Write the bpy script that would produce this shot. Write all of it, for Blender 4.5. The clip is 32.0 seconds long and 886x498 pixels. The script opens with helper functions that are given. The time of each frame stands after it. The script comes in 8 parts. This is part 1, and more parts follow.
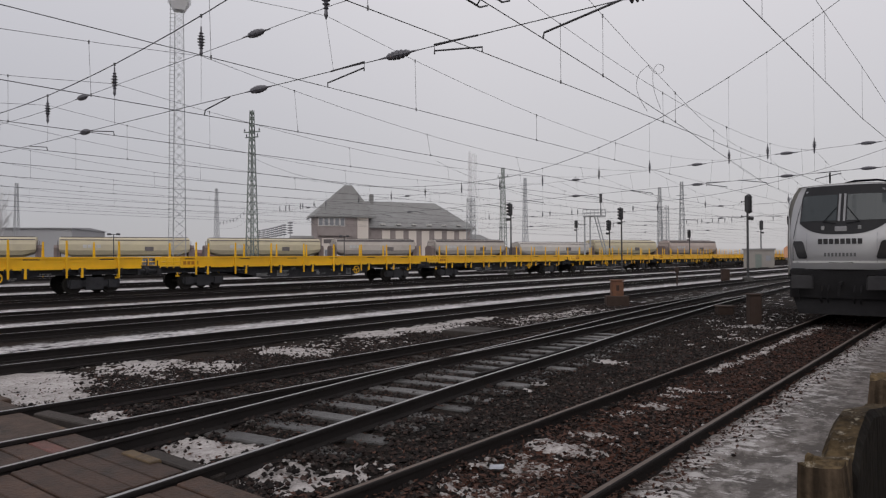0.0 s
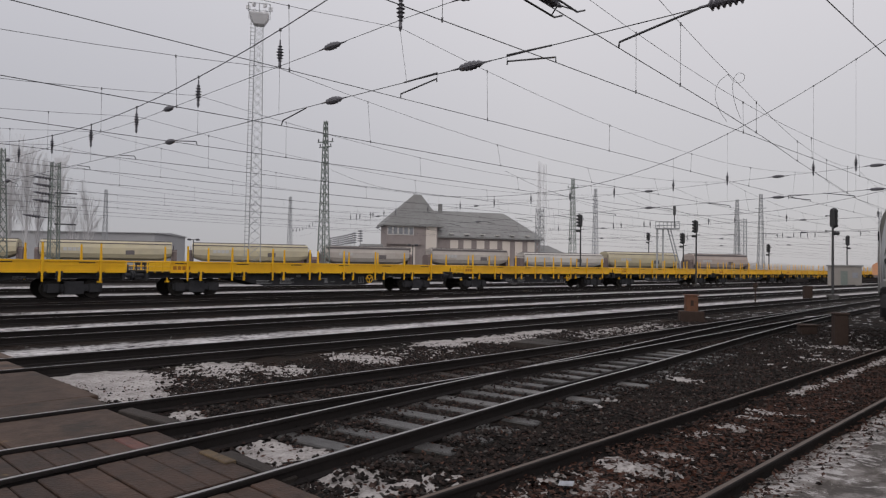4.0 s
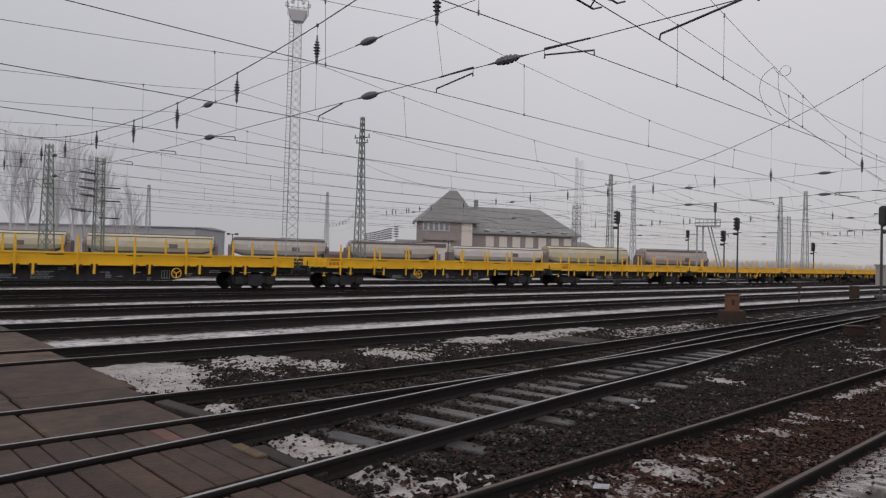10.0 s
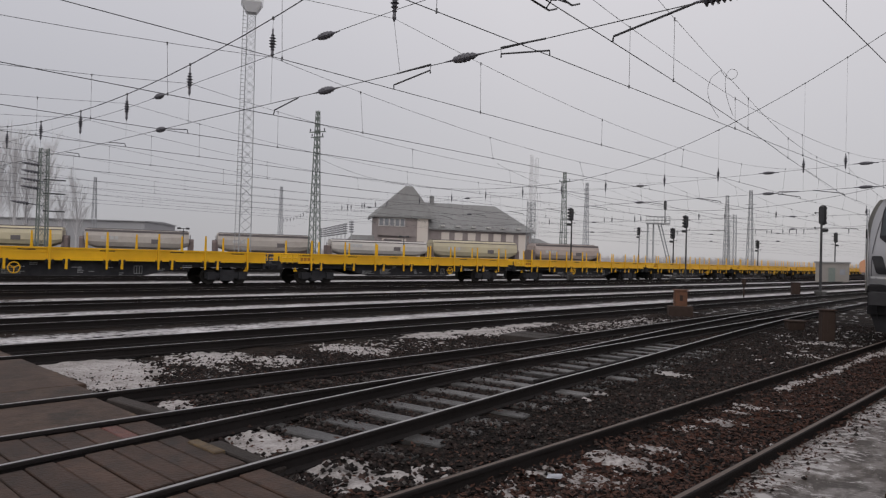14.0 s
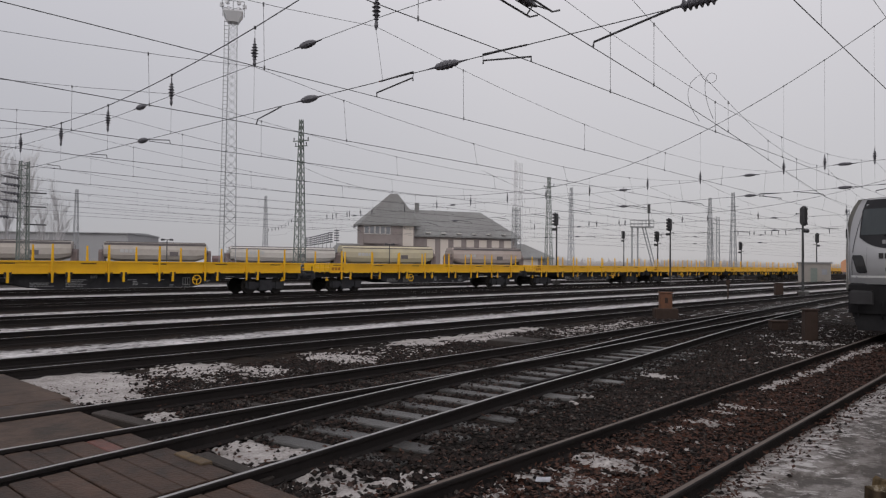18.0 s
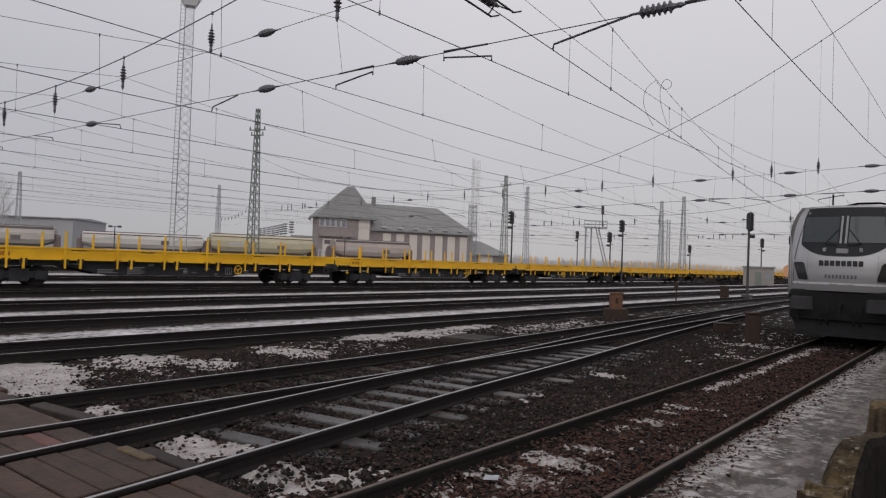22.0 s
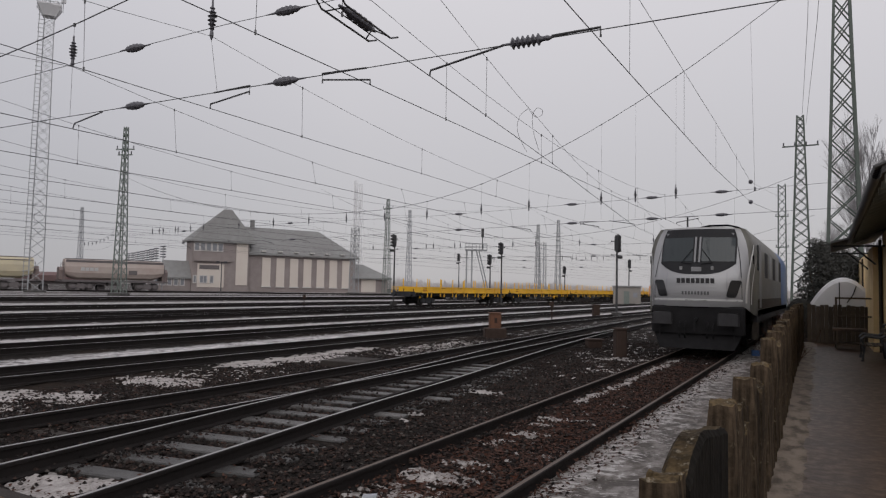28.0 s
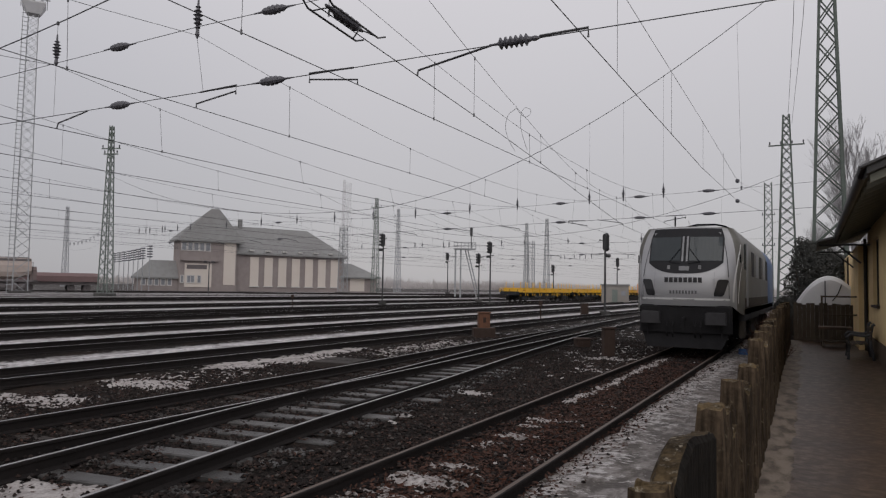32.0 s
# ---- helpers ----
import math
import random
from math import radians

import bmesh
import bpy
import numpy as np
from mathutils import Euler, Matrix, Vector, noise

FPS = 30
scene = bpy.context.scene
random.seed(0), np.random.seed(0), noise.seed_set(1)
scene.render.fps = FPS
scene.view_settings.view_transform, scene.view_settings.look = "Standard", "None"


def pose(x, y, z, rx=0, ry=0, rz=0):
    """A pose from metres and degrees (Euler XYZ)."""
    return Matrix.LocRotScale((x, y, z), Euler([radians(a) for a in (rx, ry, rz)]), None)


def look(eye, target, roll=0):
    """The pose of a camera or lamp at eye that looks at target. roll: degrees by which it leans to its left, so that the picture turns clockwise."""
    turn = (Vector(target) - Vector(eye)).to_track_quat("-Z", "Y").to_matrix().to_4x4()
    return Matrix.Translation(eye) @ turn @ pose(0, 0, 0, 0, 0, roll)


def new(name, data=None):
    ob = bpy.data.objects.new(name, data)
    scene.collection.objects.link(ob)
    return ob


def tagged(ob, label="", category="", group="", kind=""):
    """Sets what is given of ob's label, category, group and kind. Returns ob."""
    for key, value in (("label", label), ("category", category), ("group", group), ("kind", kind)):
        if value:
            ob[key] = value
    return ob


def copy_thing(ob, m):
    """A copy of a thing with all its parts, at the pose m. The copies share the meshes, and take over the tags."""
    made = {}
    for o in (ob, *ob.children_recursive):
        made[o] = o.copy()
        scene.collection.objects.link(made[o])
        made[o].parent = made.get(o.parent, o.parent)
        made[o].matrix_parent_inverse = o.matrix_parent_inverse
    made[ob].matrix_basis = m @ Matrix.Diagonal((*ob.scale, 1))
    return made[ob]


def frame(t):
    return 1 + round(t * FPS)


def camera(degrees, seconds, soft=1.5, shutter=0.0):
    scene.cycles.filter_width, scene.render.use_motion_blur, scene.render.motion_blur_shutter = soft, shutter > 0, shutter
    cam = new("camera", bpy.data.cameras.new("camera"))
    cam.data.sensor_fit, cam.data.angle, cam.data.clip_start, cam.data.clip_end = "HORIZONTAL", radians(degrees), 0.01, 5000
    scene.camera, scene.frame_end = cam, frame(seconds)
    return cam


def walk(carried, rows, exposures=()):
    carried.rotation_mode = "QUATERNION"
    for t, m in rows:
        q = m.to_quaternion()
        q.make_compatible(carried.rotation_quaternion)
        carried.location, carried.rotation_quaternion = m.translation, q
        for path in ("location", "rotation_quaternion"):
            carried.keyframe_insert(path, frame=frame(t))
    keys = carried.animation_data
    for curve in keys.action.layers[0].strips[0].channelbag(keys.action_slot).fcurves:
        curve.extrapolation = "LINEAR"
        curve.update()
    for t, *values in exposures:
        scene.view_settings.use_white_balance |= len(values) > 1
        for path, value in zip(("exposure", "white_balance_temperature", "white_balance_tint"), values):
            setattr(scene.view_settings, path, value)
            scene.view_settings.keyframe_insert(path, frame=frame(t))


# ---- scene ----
cam = camera(65.0, 32.0, soft=1.25)
PATH = [
    (0.0, pose(-0.057, 0.001, 1.783, 90.55, 0.26, 38.46)),
    (0.5, pose(-0.074, 0.002, 1.782, 90.87, 0.51, 42.25)),
    (1.0, pose(-0.089, 0.000, 1.782, 90.91, 0.97, 44.11)),
    (1.5, pose(-0.093, -0.007, 1.786, 90.92, -0.17, 44.53)),
    (2.0, pose(-0.089, -0.014, 1.790, 90.91, -1.24, 44.53)),
    (2.5, pose(-0.087, -0.017, 1.792, 91.03, -1.38, 44.42)),
    (3.0, pose(-0.088, -0.018, 1.793, 91.17, -1.09, 44.19)),
    (3.5, pose(-0.092, -0.016, 1.793, 91.34, -0.79, 43.98)),
    (5.5, pose(-0.094, -0.010, 1.788, 91.28, -1.03, 44.17)),
    (6.0, pose(-0.095, -0.005, 1.790, 91.23, -0.84, 44.11)),
    (6.5, pose(-0.097, 0.007, 1.790, 91.23, -0.90, 43.96)),
    (7.0, pose(-0.098, 0.022, 1.789, 91.26, -0.53, 43.96)),
    (7.5, pose(-0.099, 0.039, 1.789, 91.32, -0.36, 43.98)),
    (8.0, pose(-0.106, 0.059, 1.788, 91.25, -0.02, 44.08)),
    (8.5, pose(-0.118, 0.077, 1.785, 91.18, -0.12, 44.14)),
    (9.0, pose(-0.135, 0.087, 1.785, 91.13, -1.44, 44.68)),
    (9.5, pose(-0.148, 0.084, 1.788, 91.00, -1.25, 45.92)),
    (10.0, pose(-0.156, 0.075, 1.791, 90.95, -1.32, 46.93)),
    (10.5, pose(-0.157, 0.060, 1.794, 91.09, -1.19, 47.67)),
    (11.0, pose(-0.146, 0.040, 1.799, 91.26, -1.06, 48.29)),
    (11.5, pose(-0.127, 0.012, 1.805, 91.34, -1.18, 48.41)),
    (12.0, pose(-0.108, -0.013, 1.805, 91.31, -1.72, 47.89)),
    (12.5, pose(-0.099, -0.024, 1.802, 91.12, -2.35, 45.58)),
    (13.0, pose(-0.097, -0.025, 1.800, 90.93, -2.26, 44.55)),
    (13.5, pose(-0.100, -0.022, 1.799, 90.77, -2.20, 43.72)),
    (14.0, pose(-0.102, -0.017, 1.796, 90.69, -1.53, 43.25)),
    (14.5, pose(-0.098, -0.015, 1.796, 90.70, -1.03, 42.89)),
    (16.5, pose(-0.085, -0.021, 1.787, 90.96, -0.59, 42.25)),
    (17.0, pose(-0.084, -0.019, 1.789, 91.03, -0.58, 42.23)),
    (17.5, pose(-0.083, -0.020, 1.788, 91.16, -0.63, 42.16)),
    (18.0, pose(-0.082, -0.026, 1.786, 91.28, -0.53, 42.11)),
    (18.5, pose(-0.075, -0.037, 1.786, 91.20, -1.20, 42.05)),
    (19.0, pose(-0.063, -0.049, 1.789, 91.04, -2.49, 41.80)),
    (20.0, pose(-0.048, -0.047, 1.792, 91.19, -1.33, 38.11)),
    (20.5, pose(-0.051, -0.041, 1.797, 90.93, -0.97, 37.94)),
    (21.0, pose(-0.056, -0.039, 1.803, 91.00, -0.12, 39.03)),
    (21.5, pose(-0.067, -0.033, 1.807, 91.05, -1.38, 39.05)),
    (22.0, pose(-0.076, -0.024, 1.812, 90.97, -2.04, 38.44)),
    (22.5, pose(-0.075, -0.019, 1.815, 90.96, -1.57, 37.82)),
    (23.0, pose(-0.070, -0.015, 1.816, 90.89, -1.38, 36.79)),
    (23.5, pose(-0.072, -0.006, 1.817, 90.87, -1.40, 34.60)),
    (24.0, pose(-0.075, 0.005, 1.815, 90.91, -1.64, 33.34)),
    (24.5, pose(-0.067, 0.011, 1.810, 90.89, -1.72, 31.83)),
    (25.0, pose(-0.053, 0.014, 1.804, 90.98, -1.94, 30.76)),
    (25.5, pose(-0.038, 0.006, 1.795, 91.43, -2.04, 29.72)),
    (26.0, pose(-0.021, -0.017, 1.784, 91.89, -1.93, 28.89)),
    (26.5, pose(-0.011, -0.039, 1.775, 92.99, -1.57, 29.01)),
    (28.5, pose(0.034, -0.067, 1.770, 93.20, -1.07, 28.76)),
    (29.0, pose(0.030, -0.058, 1.778, 93.11, -1.00, 28.56)),
    (29.5, pose(0.016, -0.037, 1.792, 93.07, -1.10, 28.41)),
    (30.0, pose(-0.003, -0.015, 1.803, 93.04, -1.66, 28.08)),
    (30.5, pose(-0.004, -0.013, 1.809, 93.10, -1.60, 27.75)),
    (31.0, pose(0.010, -0.023, 1.811, 93.13, -1.56, 27.69)),
    (31.5, pose(0.018, -0.027, 1.808, 93.16, -1.10, 27.75)),
    (32.0, pose(0.020, -0.027, 1.805, 93.09, -0.98, 27.95)),
]
walk(cam, PATH, ((0.0, 0.18), (3.5, 0.15), (7.0, 0.13), (20.0, 0.13), (24.0, 0.13), (27.0, 0.11), (32.0, 0.02)))

# ---- light ----
world = bpy.data.worlds.new("overcast_sky")
scene.world = world
world.use_nodes = True
wn = world.node_tree
sky = wn.nodes.new("ShaderNodeTexSky")
sky.sky_type = "NISHITA"
sky.sun_disc = False
sky.sun_elevation = radians(28)
sky.sun_rotation = radians(160)
skymix = wn.nodes.new("ShaderNodeMix")
skymix.data_type = "RGBA"
skymix.inputs["Factor"].default_value = 0.94
skymix.inputs["B"].default_value = (5.72, 5.53, 5.74, 1)      # even grey cloud, a little violet
wn.links.new(sky.outputs["Color"], skymix.inputs["A"])
skydir = wn.nodes.new("ShaderNodeTexCoord")
skysep = wn.nodes.new("ShaderNodeSeparateXYZ")
wn.links.new(skydir.outputs["Generated"], skysep.inputs[0])
skyramp = wn.nodes.new("ShaderNodeMapRange")                  # overcast: brighter overhead than at the horizon
skyramp.inputs["From Min"].default_value = 0.0
skyramp.inputs["From Max"].default_value = 0.42
skyramp.inputs["To Min"].default_value = 0.78
skyramp.inputs["To Max"].default_value = 1.16
wn.links.new(skysep.outputs["Z"], skyramp.inputs["Value"])
skyscale = wn.nodes.new("ShaderNodeVectorMath")
skyscale.operation = "SCALE"
wn.links.new(skymix.outputs["Result"], skyscale.inputs[0])
wn.links.new(skyramp.outputs["Result"], skyscale.inputs["Scale"])
skywest = wn.nodes.new("ShaderNodeMapRange")                  # sky dimmer and bluer towards the west, over the yard
skywest.inputs["From Min"].default_value = -0.58
skywest.inputs["From Max"].default_value = -0.96
wn.links.new(skysep.outputs["X"], skywest.inputs["Value"])
skytint = wn.nodes.new("ShaderNodeMix")
skytint.data_type = "RGBA"
skytint.blend_type = "MULTIPLY"
skytint.inputs["B"].default_value = (0.845, 0.862, 0.888, 1)
wn.links.new(skywest.outputs["Result"], skytint.inputs["Factor"])
wn.links.new(skyscale.outputs["Vector"], skytint.inputs["A"])
wn.links.new(skytint.outputs["Result"], wn.nodes["Background"].inputs["Color"])
wn.nodes["Background"].inputs["Strength"].default_value = 0.1

sun = new("sun", bpy.data.lights.new("sun", "SUN"))
sun.data.energy = 0.9
sun.data.angle = radians(70)
sun.data.color = (1.0, 0.97, 0.94)
sun.matrix_basis = look((30, -60, 40), (0, 0, 0))


# ---- materials ----
def material(name, base, rough=0.7, metal=0.0, second=None, scale=8.0, amount=0.5, bump=0.0, bump_scale=60.0, spec=0.5, random_tint=0.0):
    """A surface with variation at two scales and fine relief; coordinates are object space, in metres."""
    m = bpy.data.materials.new(name)
    m.use_nodes = True
    nt = m.node_tree
    b = nt.nodes["Principled BSDF"]
    b.inputs["Roughness"].default_value = rough
    b.inputs["Metallic"].default_value = metal
    b.inputs["Specular IOR Level"].default_value = spec
    tc = nt.nodes.new("ShaderNodeTexCoord")
    n1 = nt.nodes.new("ShaderNodeTexNoise")
    n1.inputs["Scale"].default_value = scale
    n1.inputs["Detail"].default_value = 8
    n1.inputs["Roughness"].default_value = 0.65
    nt.links.new(tc.outputs["Object"], n1.inputs["Vector"])
    n2 = nt.nodes.new("ShaderNodeTexNoise")
    n2.inputs["Scale"].default_value = scale * 0.13
    n2.inputs["Detail"].default_value = 4
    nt.links.new(tc.outputs["Object"], n2.inputs["Vector"])
    add = nt.nodes.new("ShaderNodeMath")
    add.operation = "MULTIPLY_ADD"
    add.inputs[1].default_value = 0.6
    nt.links.new(n1.outputs["Fac"], add.inputs[0])
    half = nt.nodes.new("ShaderNodeMath")
    half.operation = "MULTIPLY"
    half.inputs[1].default_value = 0.4
    nt.links.new(n2.outputs["Fac"], half.inputs[0])
    nt.links.new(half.outputs[0], add.inputs[2])
    ramp = nt.nodes.new("ShaderNodeMapRange")
    ramp.inputs["From Min"].default_value = 0.5 - 0.22 / max(amount, 0.05) * 0.5
    ramp.inputs["From Max"].default_value = 0.5 + 0.22 / max(amount, 0.05) * 0.5
    nt.links.new(add.outputs[0], ramp.inputs["Value"])
    mix = nt.nodes.new("ShaderNodeMix")
    mix.data_type = "RGBA"
    mix.inputs["A"].default_value = (*base, 1)
    s = second or tuple(c * 0.6 for c in base)
    mix.inputs["B"].default_value = (*s, 1)
    nt.links.new(ramp.outputs["Result"], mix.inputs["Factor"])
    out = mix.outputs["Result"]
    if random_tint:
        info = nt.nodes.new("ShaderNodeObjectInfo")
        mr = nt.nodes.new("ShaderNodeMapRange")
        mr.inputs["To Min"].default_value = 1 - random_tint
        mr.inputs["To Max"].default_value = 1 + random_tint
        nt.links.new(info.outputs["Random"], mr.inputs["Value"])
        hsv = nt.nodes.new("ShaderNodeHueSaturation")
        nt.links.new(mr.outputs["Result"], hsv.inputs["Value"])
        nt.links.new(out, hsv.inputs["Color"])
        out = hsv.outputs["Color"]
    nt.links.new(out, b.inputs["Base Color"])
    if bump:
        n3 = nt.nodes.new("ShaderNodeTexNoise")
        n3.inputs["Scale"].default_value = bump_scale
        n3.inputs["Detail"].default_value = 6
        nt.links.new(tc.outputs["Object"], n3.inputs["Vector"])
        bp = nt.nodes.new("ShaderNodeBump")
        bp.inputs["Strength"].default_value = bump
        bp.inputs["Distance"].default_value = 0.02
        nt.links.new(n3.outputs["Fac"], bp.inputs["Height"])
        nt.links.new(bp.outputs["Normal"], b.inputs["Normal"])
    return m


def stone_material():
    """Broken stone: each one a little different, from wet black to brown and pale grey."""
    m = material("ballast_stone", (1, 1, 1), 0.85, 0, (0.45, 0.45, 0.45), 25, 0.9, spec=0.12)
    nt = m.node_tree
    b = nt.nodes["Principled BSDF"]
    old = b.inputs["Base Color"].links[0].from_socket
    geo = nt.nodes.new("ShaderNodeNewGeometry")
    ramp = nt.nodes.new("ShaderNodeValToRGB")
    ramp.color_ramp.elements[0].color = (0.017, 0.0150, 0.0145, 1)
    ramp.color_ramp.elements[1].color = (0.125, 0.112, 0.104, 1)
    for at, colour in ((0.35, (0.025, 0.0202, 0.0194, 1)), (0.62, (0.040, 0.0295, 0.0268, 1)), (0.82, (0.060, 0.0395, 0.034, 1)), (0.94, (0.062, 0.056, 0.053, 1))):
        ramp.color_ramp.elements.new(at).color = colour
    nt.links.new(geo.outputs["Random Per Island"], ramp.inputs["Fac"])
    mul = nt.nodes.new("ShaderNodeMix")
    mul.data_type = "RGBA"
    mul.blend_type = "MULTIPLY"
    mul.inputs["Factor"].default_value = 1.0
    nt.links.new(ramp.outputs["Color"], mul.inputs["A"])
    nt.links.new(old, mul.inputs["B"])
    nt.links.new(mul.outputs["Result"], b.inputs["Base Color"])
    return m


M_RAIL = material("rail_rust", (0.023, 0.0195, 0.0190), 0.8, 0.0, (0.014, 0.012, 0.0118), 14, bump=0.3, spec=0.15)
M_RAILOLD = material("dull_rusty_rail_head", (0.125, 0.092, 0.074), 0.6, 0.3, (0.075, 0.05, 0.038), 7)
M_RAILTOP = material("rail_worn_steel", (0.42, 0.405, 0.405), 0.38, 0.85, (0.30, 0.285, 0.285), 6)
M_CONC = material("sleeper_concrete", (0.092, 0.089, 0.087), 0.42, 0, (0.042, 0.039, 0.038), 7, 0.9, bump=0.5, random_tint=0.45, spec=0.4)
M_WOODSL = material("sleeper_timber", (0.046, 0.038, 0.034), 0.75, 0, (0.025, 0.021, 0.019), 12, 0.8, bump=0.5, random_tint=0.3, spec=0.2)
M_PLANK = material("crossing_plank", (0.070, 0.040, 0.028), 0.62, 0, (0.028, 0.018, 0.0135), 5, 0.9, bump=0.7, bump_scale=30, random_tint=0.22, spec=0.22)


def blotched(m, colour, scale, lo, hi):
    """Blotches of another colour here and there: trodden or dried in, painted glints too."""
    nt = m.node_tree
    b = nt.nodes["Principled BSDF"]
    old = b.inputs["Base Color"].links[0].from_socket
    geo = nt.nodes.new("ShaderNodeNewGeometry")
    n = nt.nodes.new("ShaderNodeTexNoise")
    n.inputs["Scale"].default_value = scale
    n.inputs["Detail"].default_value = 9
    n.inputs["Roughness"].default_value = 0.7
    nt.links.new(geo.outputs["Position"], n.inputs["Vector"])
    mr = nt.nodes.new("ShaderNodeMapRange")
    mr.inputs["From Min"].default_value = lo
    mr.inputs["From Max"].default_value = hi
    nt.links.new(n.outputs["Fac"], mr.inputs["Value"])
    mix = nt.nodes.new("ShaderNodeMix")
    mix.data_type = "RGBA"
    nt.links.new(mr.outputs["Result"], mix.inputs["Factor"])
    nt.links.new(old, mix.inputs["A"])
    mix.inputs["B"].default_value = (*colour, 1)
    nt.links.new(mix.outputs["Result"], b.inputs["Base Color"])


blotched(M_PLANK, (0.024, 0.018, 0.015), 3.3, 0.54, 0.68)
blotched(M_PLANK, (0.110, 0.085, 0.068), 9.0, 0.66, 0.76)
blotched(M_PLANK, (0.19, 0.125, 0.045), 2.6, 0.64, 0.75)          # yellowish sand
M_SANDY = material("sandy_board", (0.13, 0.085, 0.040), 0.8, 0, (0.06, 0.042, 0.026), 14, 0.9, bump=0.5)
M_PLANKRED = material("red_plank", (0.145, 0.042, 0.028), 0.6, 0, (0.055, 0.024, 0.019), 8, 0.9, bump=0.4)
M_PLINTH = material("house_plinth_render", (0.15, 0.11, 0.078), 0.8, 0, (0.09, 0.066, 0.048), 3, 0.9, bump=0.4, spec=0.2)
M_SLAB = material("crossing_slab", (0.090, 0.058, 0.043), 0.65, 0, (0.038, 0.025, 0.019), 3, 0.95, bump=0.5, bump_scale=25, random_tint=0.38, spec=0.16)
blotched(M_SLAB, (0.030, 0.023, 0.019), 1.3, 0.50, 0.66)
blotched(M_SLAB, (0.135, 0.102, 0.081), 7.0, 0.62, 0.74)
blotched(M_SLAB, (0.022, 0.017, 0.014), 14.0, 0.62, 0.70)
blotched(M_SLAB, (0.17, 0.115, 0.055), 2.2, 0.63, 0.74)           # dried sand
M_STONE = stone_material()
M_SNOW = material("old_snow", (0.45, 0.42, 0.41), 0.75, 0, (0.20, 0.18, 0.17), 26, 1.0, bump=0.45, bump_scale=55)
M_YELLOW = material("yellow_wagon_paint", (0.88, 0.50, 0.008), 0.4, 0, (0.72, 0.39, 0.01), 1.2, 0.7)
M_STENCIL = material("dusty_white_stencil", (0.30, 0.30, 0.31), 0.8, 0, (0.13, 0.13, 0.135), 9, 0.9)
M_MARK = material("faded_orange_stencil", (0.42, 0.17, 0.012), 0.6, 0, (0.36, 0.15, 0.015), 6)
# underframe black lifted to grey, haze put into the colour
M_UNDER = material("wagon_underframe", (0.048, 0.048, 0.053), 0.85, 0.0, (0.026, 0.026, 0.029), 3, 0.8, spec=0.2)
M_WHEEL = material("wheel_steel", (0.036, 0.033, 0.031), 0.7, 0.2, (0.022, 0.020, 0.019), 8, spec=0.25)
M_WHITE = material("white_lettering", (0.55, 0.55, 0.55), 0.6)
M_CREAM = material("cream_hopper_paint", (0.52, 0.46, 0.31), 0.6, 0, (0.43, 0.38, 0.28), 0.9, 0.8)
M_GREYH = material("grey_hopper_paint", (0.46, 0.42, 0.385), 0.6, 0, (0.36, 0.32, 0.29), 0.8, 0.8)
M_PALEH = material("pale_grey_hopper_paint", (0.56, 0.53, 0.50), 0.6, 0, (0.46, 0.43, 0.40), 0.8, 0.8)
M_BROWNH = material("tan_hopper_paint", (0.44, 0.38, 0.35), 0.6, 0, (0.36, 0.29, 0.26), 0.8, 0.8)
# dark tone raised to imitate mist farther off
M_HOPUNDER = material("hopper_underframe", (0.16, 0.14, 0.145), 0.7, 0, (0.10, 0.09, 0.09), 3)
M_HOPEND = material("brown_hopper_end", (0.22, 0.17, 0.16), 0.7, 0, (0.15, 0.115, 0.11), 2)
M_REDW = material("faded_red_wagon", (0.20, 0.125, 0.125), 0.75, 0, (0.155, 0.105, 0.105), 2)
M_ORANGE = material("orange_wagon", (0.60, 0.30, 0.16), 0.65, 0, (0.50, 0.25, 0.14), 2)
M_GALV = material("galvanised_lattice_steel", (0.34, 0.35, 0.36), 0.6, 0.0, (0.25, 0.26, 0.27), 4)
# far steel: haze is put into these paler base colours
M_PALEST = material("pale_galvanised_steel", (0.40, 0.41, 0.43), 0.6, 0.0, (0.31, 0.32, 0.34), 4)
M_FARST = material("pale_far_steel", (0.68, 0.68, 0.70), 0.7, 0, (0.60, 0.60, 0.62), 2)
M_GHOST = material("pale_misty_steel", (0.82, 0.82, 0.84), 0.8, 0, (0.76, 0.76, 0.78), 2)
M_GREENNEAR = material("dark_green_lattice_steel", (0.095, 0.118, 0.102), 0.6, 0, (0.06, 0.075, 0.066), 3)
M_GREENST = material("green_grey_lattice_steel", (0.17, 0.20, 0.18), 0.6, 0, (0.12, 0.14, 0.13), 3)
M_DARKST = material("dark_steel", (0.07, 0.07, 0.075), 0.55, 0.2, (0.045, 0.045, 0.05), 6)
M_WIRE = material("copper_wire_patina", (0.055, 0.055, 0.06), 0.55, 0.2)
M_DROPPER = material("thin_dropper_wire", (0.14, 0.14, 0.15), 0.6)
M_INS = material("grey_brown_porcelain", (0.10, 0.098, 0.115), 0.4, 0, (0.07, 0.068, 0.08), 12)
M_SIGNAL = material("black_signal_enamel", (0.035, 0.035, 0.038), 0.5)
M_SIGPOST = material("signal_post_paint", (0.075, 0.075, 0.078), 0.7, spec=0.2)
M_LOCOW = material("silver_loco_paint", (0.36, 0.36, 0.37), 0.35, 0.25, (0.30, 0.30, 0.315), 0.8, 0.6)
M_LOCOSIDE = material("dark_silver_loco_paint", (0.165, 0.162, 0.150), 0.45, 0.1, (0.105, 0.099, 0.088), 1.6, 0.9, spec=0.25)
M_LOCOGRIME = material("brake_dust_on_paint", (0.075, 0.064, 0.054), 0.8, 0, (0.045, 0.038, 0.032), 3, 0.9, spec=0.15)
